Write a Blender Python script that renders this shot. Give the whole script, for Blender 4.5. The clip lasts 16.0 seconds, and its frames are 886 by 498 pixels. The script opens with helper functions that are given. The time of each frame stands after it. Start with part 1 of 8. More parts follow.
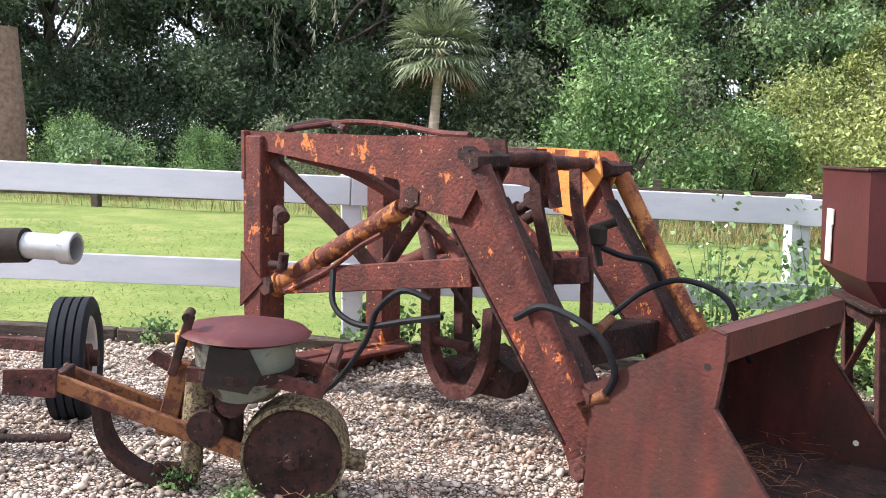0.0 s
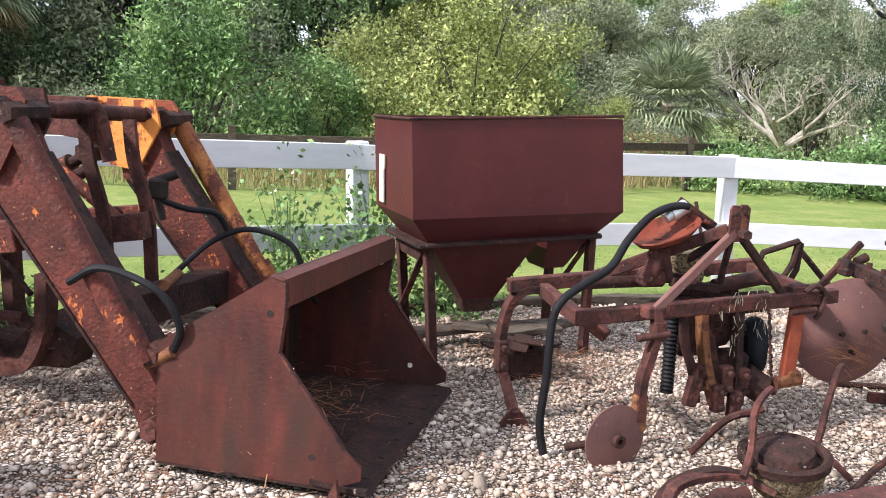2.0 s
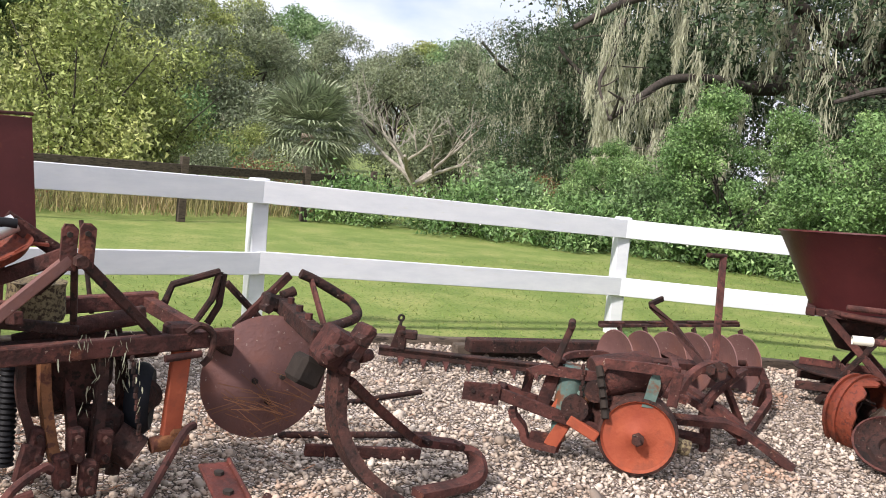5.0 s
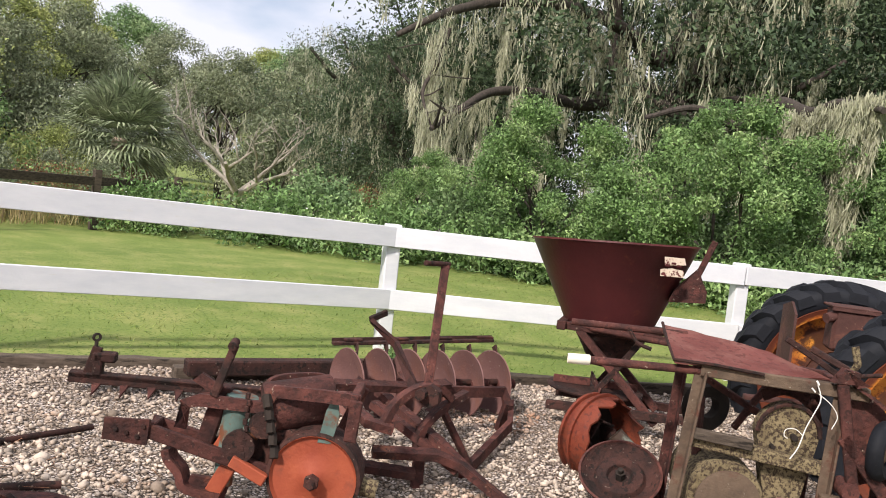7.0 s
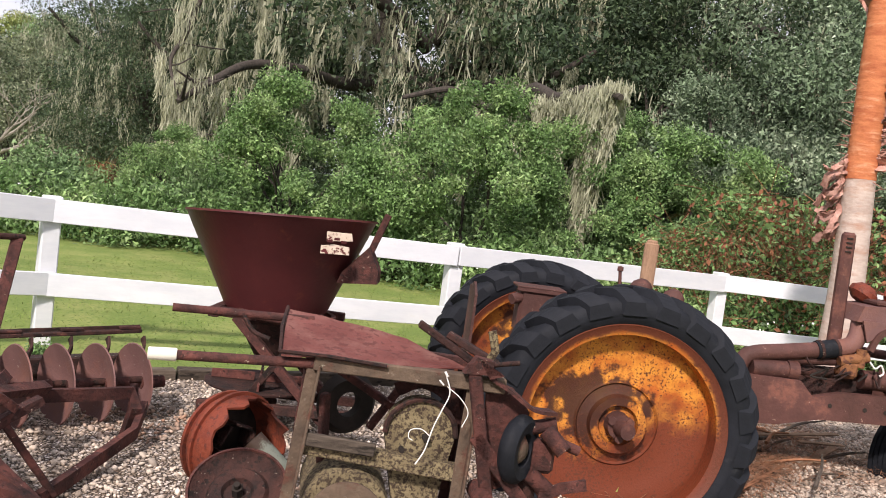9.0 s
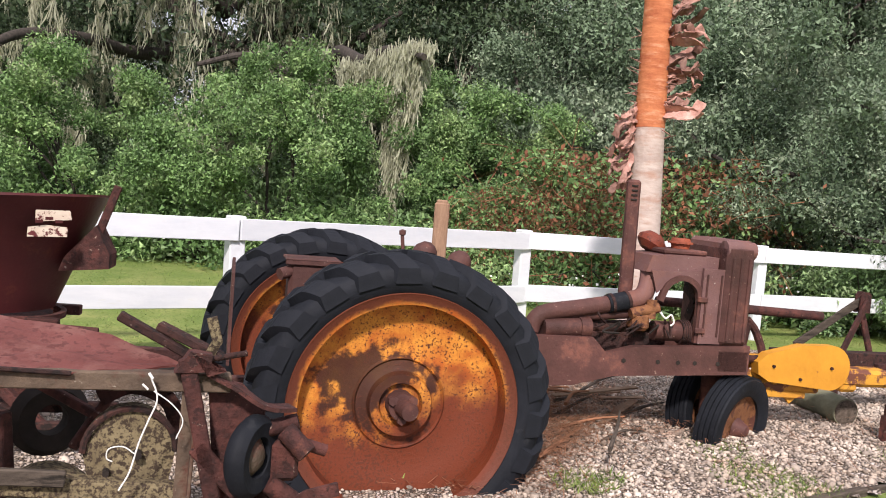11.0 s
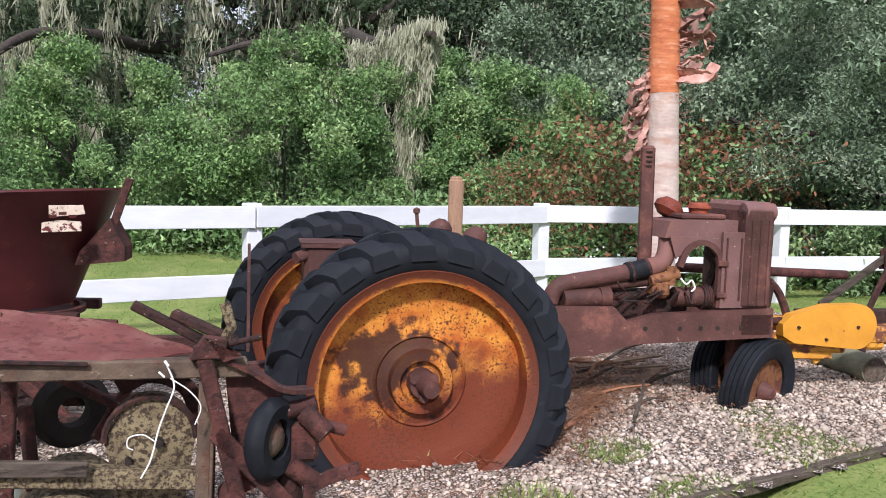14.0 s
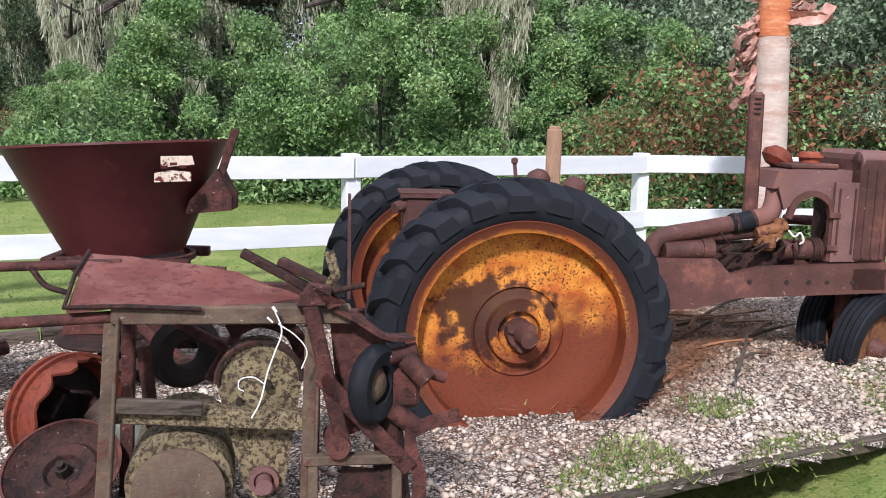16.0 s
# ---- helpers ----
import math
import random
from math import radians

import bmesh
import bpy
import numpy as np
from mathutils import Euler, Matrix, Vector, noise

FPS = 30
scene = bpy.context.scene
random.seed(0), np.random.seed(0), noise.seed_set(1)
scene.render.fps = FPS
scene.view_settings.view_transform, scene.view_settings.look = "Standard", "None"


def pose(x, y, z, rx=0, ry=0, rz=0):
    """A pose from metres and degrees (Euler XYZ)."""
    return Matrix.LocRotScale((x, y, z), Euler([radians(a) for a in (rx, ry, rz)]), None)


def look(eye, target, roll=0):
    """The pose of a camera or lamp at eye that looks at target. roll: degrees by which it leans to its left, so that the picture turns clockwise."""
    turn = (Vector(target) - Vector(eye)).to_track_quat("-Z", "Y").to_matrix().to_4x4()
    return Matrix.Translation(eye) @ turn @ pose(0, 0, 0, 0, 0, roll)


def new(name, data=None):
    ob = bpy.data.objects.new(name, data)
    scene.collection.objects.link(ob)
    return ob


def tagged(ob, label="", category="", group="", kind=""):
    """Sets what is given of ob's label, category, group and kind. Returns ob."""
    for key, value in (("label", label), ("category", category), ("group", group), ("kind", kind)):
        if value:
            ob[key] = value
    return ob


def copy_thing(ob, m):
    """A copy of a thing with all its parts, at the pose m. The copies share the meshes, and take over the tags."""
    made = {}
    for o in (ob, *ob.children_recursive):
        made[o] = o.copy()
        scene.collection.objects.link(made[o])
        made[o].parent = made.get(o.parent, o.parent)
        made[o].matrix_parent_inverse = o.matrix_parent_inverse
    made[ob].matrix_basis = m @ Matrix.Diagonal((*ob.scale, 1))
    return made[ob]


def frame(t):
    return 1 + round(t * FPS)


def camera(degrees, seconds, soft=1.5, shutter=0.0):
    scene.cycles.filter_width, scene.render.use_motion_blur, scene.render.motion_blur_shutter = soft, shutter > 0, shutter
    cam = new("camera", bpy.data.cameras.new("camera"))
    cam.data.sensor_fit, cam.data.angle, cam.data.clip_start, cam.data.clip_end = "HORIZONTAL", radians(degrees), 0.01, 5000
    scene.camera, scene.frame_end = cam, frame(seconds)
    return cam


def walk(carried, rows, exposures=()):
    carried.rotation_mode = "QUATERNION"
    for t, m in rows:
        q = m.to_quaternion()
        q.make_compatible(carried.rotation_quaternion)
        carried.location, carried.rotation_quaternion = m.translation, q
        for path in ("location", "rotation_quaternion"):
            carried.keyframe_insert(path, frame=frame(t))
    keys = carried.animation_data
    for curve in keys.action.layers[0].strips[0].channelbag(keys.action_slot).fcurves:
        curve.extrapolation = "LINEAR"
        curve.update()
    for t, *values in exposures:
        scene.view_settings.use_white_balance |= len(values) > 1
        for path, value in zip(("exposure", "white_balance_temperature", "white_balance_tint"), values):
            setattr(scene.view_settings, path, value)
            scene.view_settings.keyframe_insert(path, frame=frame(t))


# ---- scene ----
cam = camera(54.0, 16.0, soft=1.0)
PATH = [
    (0, (1.516, -0.313, 1.241), (1.092, 1.628, 1.008), 1.9),
    (0.5, (1.604, -0.321, 1.244), (1.448, 1.653, 0.969), 1.9),
    (1, (1.611, -0.314, 1.257), (1.706, 1.659, 0.945), 2.0),
    (1.5, (1.604, -0.307, 1.26), (1.911, 1.643, 0.936), 2.0),
    (2, (1.598, -0.323, 1.268), (2.101, 1.586, 0.943), 2.2),
    (2.5, (1.638, -0.346, 1.245), (2.319, 1.51, 0.942), 2.1),
    (3, (1.859, -0.358, 1.244), (2.655, 1.455, 0.965), 2.4),
    (3.5, (2.073, -0.349, 1.215), (2.985, 1.415, 0.974), 3.3),
    (4, (2.333, -0.278, 1.22), (3.329, 1.443, 0.997), 4.4),
    (6.3, (3.435, -0.108, 1.253), (4.785, 1.359, 1.106), 6.8),
    (6.5, (3.517, -0.127, 1.227), (4.887, 1.324, 1.091), 6.8),
    (7, (3.823, -0.153, 1.235), (5.237, 1.255, 1.102), 7.0),
    (7.5, (4.067, -0.168, 1.232), (5.568, 1.148, 1.119), 7.3),
    (8, (4.355, -0.159, 1.237), (5.951, 1.042, 1.139), 7.2),
    (8.5, (4.586, -0.208, 1.223), (6.246, 0.904, 1.134), 7.3),
    (9, (4.779, -0.293, 1.233), (6.486, 0.745, 1.129), 7.9),
    (9.5, (4.963, -0.319, 1.197), (6.715, 0.64, 1.086), 8.0),
    (10, (5.157, -0.319, 1.208), (6.954, 0.549, 1.078), 7.1),
    (12.3, (5.435, -0.436, 1.234), (7.36, 0.098, 1.137), 2.7),
    (12.5, (5.442, -0.428, 1.225), (7.369, 0.098, 1.129), 2.6),
    (13, (5.429, -0.418, 1.234), (7.348, 0.133, 1.123), 2.6),
    (13.5, (5.411, -0.408, 1.226), (7.303, 0.225, 1.085), 2.3),
    (14, (5.4, -0.394, 1.213), (7.252, 0.341, 1.034), 1.9),
    (14.5, (5.405, -0.378, 1.198), (7.22, 0.437, 0.988), 1.7),
    (15, (5.404, -0.38, 1.202), (7.2, 0.468, 0.966), 1.7),
    (15.5, (5.4, -0.384, 1.207), (7.183, 0.484, 0.949), 1.6),
    (16, (5.391, -0.376, 1.211), (7.141, 0.545, 0.913), 1.5),
]
walk(cam, [(t, look(eye, target, roll)) for t, eye, target, roll in PATH], exposures=[(0, 0.87, 5950, 17), (1.5, 0.74, 6000, 17), (3.5, 0.5, 5950, 17), (6.5, 0.12, 6400, 17), (10, 0.1, 6350, 21), (12.5, 0.09, 5850, 21), (16, 0.12, 5700, 18)])

SUN, SKY, PEBBLES = 4.8, 0.115, 50000

# ---- light ----
world = bpy.data.worlds.new("overcast_sky")
scene.world = world
world.use_nodes = True
wn, wl = world.node_tree.nodes, world.node_tree.links
wn.clear()
sky = wn.new("ShaderNodeTexSky")
sky.sky_type, sky.sun_disc = "NISHITA", False
sky.sun_elevation, sky.sun_rotation = radians(40), radians(-104)
wtc = wn.new("ShaderNodeTexCoord")
wnoise = wn.new("ShaderNodeTexNoise")
wnoise.inputs["Scale"].default_value, wnoise.inputs["Detail"].default_value = 2.6, 6
wmap = wn.new("ShaderNodeMapping")
wmap.inputs["Scale"].default_value = (1, 1, 2.4)
wramp = wn.new("ShaderNodeValToRGB")
wramp.color_ramp.elements[0].position, wramp.color_ramp.elements[0].color = 0.24, (0, 0, 0, 1)
wramp.color_ramp.elements[1].position, wramp.color_ramp.elements[1].color = 0.44, (1, 1, 1, 1)
wmix = wn.new("ShaderNodeMixRGB")
wmix.inputs[2].default_value = (7.6, 7.9, 8.4, 1)
wbg = wn.new("ShaderNodeBackground")
wbg.inputs["Strength"].default_value = SKY
wout = wn.new("ShaderNodeOutputWorld")
wl.new(wtc.outputs["Generated"], wmap.inputs["Vector"])
wl.new(wmap.outputs[0], wnoise.inputs["Vector"])
wl.new(wnoise.outputs["Fac"], wramp.inputs["Fac"])
wl.new(wramp.outputs["Color"], wmix.inputs[0])
wl.new(sky.outputs[0], wmix.inputs[1])
wl.new(wmix.outputs[0], wbg.inputs["Color"])
wl.new(wbg.outputs[0], wout.inputs[0])
sun_data = bpy.data.lights.new("sun", "SUN")
sun_data.energy, sun_data.angle, sun_data.color = SUN, radians(5), (1.0, 0.93, 0.82)
sun = new("sun", sun_data)
sun.matrix_world = look((-10, -2.6, 8.5), (0, 0, 0))


# ---- materials ----
def material(name, c1, c2, scale=6.0, rough=0.8, metal=0.0, bump=0.3, bump_scale=40.0, c3=None, spot=0.62, spot_scale=3.0,
             object_random=0.0, island_random=0.0, sharp=0.04, gloss_spots=0.0, stretch=(1, 1, 1), pits=None, flecks=None, spec=0.3):
    """Two colours mixed by noise, patches of a third, fine relief and pieces that differ."""
    m = bpy.data.materials.new(name)
    m.use_nodes = True
    n, l = m.node_tree.nodes, m.node_tree.links
    b = n["Principled BSDF"]
    b.inputs["Roughness"].default_value, b.inputs["Metallic"].default_value = rough, metal
    b.inputs["Specular IOR Level"].default_value = spec
    tc = n.new("ShaderNodeTexCoord")
    mp = n.new("ShaderNodeMapping")
    mp.inputs["Scale"].default_value = stretch
    l.new(tc.outputs["Object"], mp.inputs["Vector"])
    no = n.new("ShaderNodeTexNoise")
    no.inputs["Scale"].default_value, no.inputs["Detail"].default_value, no.inputs["Roughness"].default_value = scale, 8, 0.65
    l.new(mp.outputs[0], no.inputs["Vector"])
    r = n.new("ShaderNodeValToRGB")
    r.color_ramp.elements[0].position, r.color_ramp.elements[0].color = 0.32, (*c1, 1)
    r.color_ramp.elements[1].position, r.color_ramp.elements[1].color = 0.68, (*c2, 1)
    l.new(no.outputs["Fac"], r.inputs["Fac"])
    out = r.outputs["Color"]
    if c3:
        n3 = n.new("ShaderNodeTexNoise")
        n3.inputs["Scale"].default_value, n3.inputs["Detail"].default_value, n3.inputs["Roughness"].default_value = spot_scale, 9, 0.7
        l.new(mp.outputs[0], n3.inputs["Vector"])
        r3 = n.new("ShaderNodeValToRGB")
        r3.color_ramp.elements[0].position, r3.color_ramp.elements[1].position = spot - sharp, spot + sharp
        l.new(n3.outputs["Fac"], r3.inputs["Fac"])
        mx = n.new("ShaderNodeMixRGB")
        mx.inputs[2].default_value = (*c3, 1)
        l.new(r3.outputs["Color"], mx.inputs[0])
        l.new(out, mx.inputs[1])
        out = mx.outputs[0]
        if gloss_spots:
            rr = n.new("ShaderNodeMapRange")
            rr.inputs["To Min"].default_value, rr.inputs["To Max"].default_value = rough, gloss_spots
            l.new(r3.outputs["Color"], rr.inputs["Value"])
            l.new(rr.outputs[0], b.inputs["Roughness"])
    for colour, at, size in ((pits, 0.57, 34.0), (flecks, 0.69, 52.0)):
        if colour:
            nf = n.new("ShaderNodeTexNoise")
            nf.inputs["Scale"].default_value, nf.inputs["Detail"].default_value, nf.inputs["Roughness"].default_value = size, 4, 0.6
            l.new(tc.outputs["Object"], nf.inputs["Vector"])
            rf = n.new("ShaderNodeValToRGB")
            rf.color_ramp.elements[0].position, rf.color_ramp.elements[1].position = at - 0.02, at + 0.04
            l.new(nf.outputs["Fac"], rf.inputs["Fac"])
            mf = n.new("ShaderNodeMixRGB")
            mf.inputs[2].default_value = (*colour, 1)
            l.new(rf.outputs["Color"], mf.inputs[0])
            l.new(out, mf.inputs[1])
            out = mf.outputs[0]
    if object_random or island_random:
        if object_random:
            src, amount = n.new("ShaderNodeObjectInfo").outputs["Random"], object_random
        else:
            src, amount = n.new("ShaderNodeNewGeometry").outputs["Random Per Island"], island_random
        mr = n.new("ShaderNodeMapRange")
        mr.inputs["To Min"].default_value, mr.inputs["To Max"].default_value = 1 - amount, 1 + amount
        l.new(src, mr.inputs["Value"])
        hs = n.new("ShaderNodeHueSaturation")
        l.new(mr.outputs[0], hs.inputs["Value"])
        l.new(out, hs.inputs["Color"])
        out = hs.outputs[0]
    l.new(out, b.inputs["Base Color"])
    if bump:
        nb = n.new("ShaderNodeTexNoise")
        nb.inputs["Scale"].default_value, nb.inputs["Detail"].default_value = bump_scale, 5
        l.new(tc.outputs["Object"], nb.inputs["Vector"])
        bp = n.new("ShaderNodeBump")
        bp.inputs["Strength"].default_value, bp.inputs["Distance"].default_value = bump, 0.01
        l.new(nb.outputs["Fac"], bp.inputs["Height"])
        l.new(bp.outputs[0], b.inputs["Normal"])
    return m


def leaf_material(name, c1, c2, c3, trans=0.22, varied=0.6, scale=0.55):
    """Leaves: colour by clump and by leaf, and light that comes through."""
    m = material(name, c1, c2, scale=scale, rough=0.55, bump=0, island_random=varied, c3=c3, spot=0.6, spot_scale=scale * 1.7, sharp=0.1)
    n, l = m.node_tree.nodes, m.node_tree.links
    b, o = n["Principled BSDF"], n["Material Output"]
    t = n.new("ShaderNodeBsdfTranslucent")
    l.new(b.inputs["Base Color"].links[0].from_socket, t.inputs["Color"])
    x = n.new("ShaderNodeMixShader")
    x.inputs[0].default_value = trans
    l.new(b.outputs[0], x.inputs[1])
    l.new(t.outputs[0], x.inputs[2])
    l.new(x.outputs[0], o.inputs["Surface"])
    return m


MAROON = material("maroon_oxide_paint", (0.06, 0.013, 0.014), (0.1, 0.022, 0.022), scale=2.2, rough=0.5, bump=0.15, bump_scale=60, c3=(0.15, 0.045, 0.025), spot=0.67, spot_scale=7, sharp=0.08)
BUCKET_STEEL = material("streaked_brown_bucket_steel", (0.038, 0.011, 0.009), (0.115, 0.03, 0.021), scale=6, rough=0.6, bump=0.3, bump_scale=60, c3=(0.045, 0.022, 0.016), spot=0.55, spot_scale=5, sharp=0.12, flecks=(0.2, 0.08, 0.045), stretch=(1.4, 1.4, 0.5))
SHEET = material("rusty_table_sheet", (0.1, 0.028, 0.022), (0.17, 0.055, 0.045), scale=4, rough=0.75, bump=0.3, bump_scale=50, c3=(0.2, 0.09, 0.07), spot=0.58, spot_scale=5, sharp=0.1, pits=(0.1, 0.03, 0.024))
LABEL = material("worn_cream_sticker", (0.5, 0.4, 0.3), (0.62, 0.52, 0.4), scale=20, rough=0.8, bump=0.1, c3=(0.1, 0.02, 0.02), spot=0.55, spot_scale=22, sharp=0.02)
RUST = material("brown_rust", (0.018, 0.009, 0.008), (0.112, 0.039, 0.03), scale=11, rough=0.85, bump=0.6, bump_scale=80, c3=(0.18, 0.066, 0.038), spot=0.66, spot_scale=7, sharp=0.06, object_random=0.3, pits=(0.04, 0.017, 0.014), flecks=(0.3, 0.22, 0.17))
RUST_DARK = material("dark_rust", (0.014, 0.009, 0.008), (0.068, 0.027, 0.02), scale=11, rough=0.85, bump=0.6, bump_scale=80, c3=(0.14, 0.055, 0.035), spot=0.67, spot_scale=9, sharp=0.06, object_random=0.25, pits=(0.016, 0.01, 0.008), flecks=(0.3, 0.24, 0.19))
RUST_PAINT = material("rust_with_old_orange_paint", (0.035, 0.011, 0.009), (0.15, 0.036, 0.023), scale=9, rough=0.7, bump=0.6, bump_scale=70, c3=(0.5, 0.15, 0.04), spot=0.615, spot_scale=10, sharp=0.018, pits=(0.075, 0.02, 0.014), flecks=(0.6, 0.36, 0.18), stretch=(1.0, 1.0, 0.6))
FLAKED = material("flaked_orange_paint", (0.13, 0.035, 0.018), (0.26, 0.065, 0.026), scale=10, rough=0.7, bump=0.5, bump_scale=70, c3=(0.74, 0.27, 0.06), spot=0.5, spot_scale=9, sharp=0.03, stretch=(1, 1, 0.55), flecks=(0.8, 0.55, 0.3))
OCHRE = material("worn_ochre_paint", (0.2, 0.06, 0.02), (0.4, 0.16, 0.045), scale=7, rough=0.7, bump=0.5, bump_scale=70, c3=(0.1, 0.028, 0.016), spot=0.52, spot_scale=9, sharp=0.03, flecks=(0.62, 0.4, 0.16))
DUSTY = material("dusty_brown_tractor_rust", (0.05, 0.022, 0.017), (0.105, 0.044, 0.036), scale=5, rough=0.7, bump=0.35, bump_scale=60, c3=(0.19, 0.075, 0.05), spot=0.63, spot_scale=5, sharp=0.08, object_random=0.2, flecks=(0.26, 0.17, 0.13))
BLOWER = material("burnt_red_blower_paint", (0.12, 0.026, 0.016), (0.28, 0.06, 0.024), scale=5, rough=0.65, bump=0.4, bump_scale=60, c3=(0.05, 0.018, 0.012), spot=0.54, spot_scale=5, sharp=0.07, pits=(0.1, 0.026, 0.016))
ORANGE = material("rusty_orange_paint", (0.25, 0.05, 0.024), (0.38, 0.095, 0.042), scale=5, rough=0.7, bump=0.3, bump_scale=60, c3=(0.17, 0.05, 0.03), spot=0.6, spot_scale=6, sharp=0.09)
TAN_RUST = material("ochre_rust", (0.1, 0.04, 0.018), (0.3, 0.13, 0.05), scale=8, rough=0.8, bump=0.5, bump_scale=70, c3=(0.09, 0.032, 0.02), spot=0.55, spot_scale=8, sharp=0.04, object_random=0.15, pits=(0.09, 0.035, 0.02))
STAND = material("grey_brown_angle_iron", (0.06, 0.042, 0.03), (0.15, 0.105, 0.07), scale=9, rough=0.85, bump=0.5, bump_scale=70, c3=(0.1, 0.04, 0.026), spot=0.58, spot_scale=7, sharp=0.05, flecks=(0.3, 0.26, 0.2))
LICHEN = material("lichen_covered_steel", (0.13, 0.1, 0.055), (0.26, 0.21, 0.115), scale=10, rough=0.9, bump=0.6, bump_scale=70, c3=(0.05, 0.034, 0.022), spot=0.51, spot_scale=75, sharp=0.04)
DISC = material("weathered_disc_steel", (0.12, 0.06, 0.055), (0.18, 0.095, 0.085), scale=5, rough=0.7, bump=0.3, bump_scale=70, c3=(0.19, 0.08, 0.055), spot=0.6, spot_scale=4, sharp=0.12, flecks=(0.4, 0.33, 0.28))
RUBBER = material("aged_black_rubber", (0.006, 0.007, 0.009), (0.015, 0.017, 0.022), scale=5, rough=0.7, spec=0.2, bump=0.2, bump_scale=50, c3=(0.035, 0.036, 0.038), spot=0.68, spot_scale=8, sharp=0.08)
HOSE = material("black_hose_rubber", (0.008, 0.008, 0.009), (0.016, 0.016, 0.018), scale=12, rough=0.6, bump=0.15, bump_scale=60, spec=0.15)
WHITE = material("white_fence_paint", (0.6, 0.62, 0.645), (0.71, 0.72, 0.73), scale=3, rough=0.6, bump=0.15, bump_scale=30, c3=(0.62, 0.62, 0.58), spot=0.68, spot_scale=5, sharp=0.08, object_random=0.04, stretch=(1, 1, 4))
CREAM = material("cream_paint", (0.72, 0.68, 0.55), (0.8, 0.76, 0.66), scale=8, rough=0.7, bump=0.2)
WOOD_OLD = material("grey_weathered_timber", (0.05, 0.038, 0.028), (0.125, 0.098, 0.074), scale=9, rough=0.9, bump=0.7, bump_scale=35, c3=(0.025, 0.02, 0.015), spot=0.58, spot_scale=7, object_random=0.25, stretch=(1, 6, 6))
WOOD_TAN = material("bare_post_wood", (0.22, 0.13, 0.08), (0.34, 0.21, 0.13), scale=9, rough=0.85, bump=0.4, bump_scale=40, stretch=(6, 6, 1))
STEEL = material("galvanised_steel", (0.38, 0.39, 0.39), (0.55, 0.56, 0.56), scale=8, rough=0.42, metal=0.7, bump=0.1, c3=(0.25, 0.22, 0.18), spot=0.68, spot_scale=9)
YELLOW = material("yellow_machine_paint", (0.5, 0.215, 0.02), (0.66, 0.31, 0.03), scale=4, rough=0.5, bump=0.15, c3=(0.2, 0.07, 0.03), spot=0.66, spot_scale=9, sharp=0.02)
YELLOW_WORN = material("worn_yellow_paint", (0.5, 0.22, 0.03), (0.66, 0.32, 0.03), scale=5, rough=0.6, bump=0.3, c3=(0.14, 0.05, 0.03), spot=0.53, spot_scale=9, sharp=0.03)
TEAL = material("faded_teal_paint", (0.06, 0.11, 0.1), (0.13, 0.18, 0.15), scale=8, rough=0.7, bump=0.3, c3=(0.15, 0.06, 0.03), spot=0.56, spot_scale=9)
GREY_GREEN = material("pale_grey_green_plastic", (0.11, 0.125, 0.1), (0.24, 0.26, 0.21), scale=6, rough=0.6, bump=0.25, c3=(0.055, 0.035, 0.025), spot=0.53, spot_scale=6)
# Near-black: truly dark parts, and shade painted on solid plugs for holes and slots.
DARKHOLE = material("dark_steel_and_hole_shade", (0.015, 0.012, 0.01), (0.035, 0.026, 0.02), scale=9, rough=0.9, bump=0.3)
STRING = material("white_string", (0.7, 0.68, 0.62), (0.8, 0.79, 0.74), scale=30, rough=0.9, bump=0.3)


def gravel_material():
    """Packed pebbles: cells of their own colour with dark gaps between, domed by relief."""
    m = bpy.data.materials.new("gravel_bed")
    m.use_nodes = True
    n, l = m.node_tree.nodes, m.node_tree.links
    b = n["Principled BSDF"]
    b.inputs["Roughness"].default_value, b.inputs["Specular IOR Level"].default_value = 0.9, 0.2
    tc = n.new("ShaderNodeTexCoord")
    warp = n.new("ShaderNodeTexNoise")
    warp.inputs["Scale"].default_value = 30
    l.new(tc.outputs["Object"], warp.inputs["Vector"])
    shift = n.new("ShaderNodeMixRGB")
    shift.inputs[0].default_value = 0.012
    l.new(tc.outputs["Object"], shift.inputs[1])
    l.new(warp.outputs["Color"], shift.inputs[2])
    cells, edge = n.new("ShaderNodeTexVoronoi"), n.new("ShaderNodeTexVoronoi")
    edge.feature = "DISTANCE_TO_EDGE"
    for v in (cells, edge):
        v.inputs["Scale"].default_value = 58
        l.new(shift.outputs[0], v.inputs["Vector"])
    sep = n.new("ShaderNodeSeparateColor")
    l.new(cells.outputs["Color"], sep.inputs[0])
    r = n.new("ShaderNodeValToRGB")
    e = r.color_ramp.elements
    e[0].position, e[0].color = 0.0, (0.22, 0.16, 0.115, 1)
    e[1].position, e[1].color = 1.0, (0.76, 0.66, 0.59, 1)
    mid = e.new(0.5)
    mid.color = (0.48, 0.395, 0.31, 1)
    l.new(sep.outputs[0], r.inputs["Fac"])
    gap = n.new("ShaderNodeMapRange")
    gap.inputs["From Max"].default_value = 0.16
    l.new(edge.outputs["Distance"], gap.inputs["Value"])
    gap_mix = n.new("ShaderNodeMixRGB")
    gap_mix.inputs[1].default_value = (0.05, 0.036, 0.028, 1)
    l.new(gap.outputs[0], gap_mix.inputs[0])
    l.new(r.outputs["Color"], gap_mix.inputs[2])
    l.new(gap_mix.outputs[0], b.inputs["Base Color"])
    bp = n.new("ShaderNodeBump")
    bp.inputs["Strength"].default_value, bp.inputs["Distance"].default_value = 1.0, 0.012
    l.new(gap.outputs[0], bp.inputs["Height"])
    l.new(bp.outputs[0], b.inputs["Normal"])
    return m


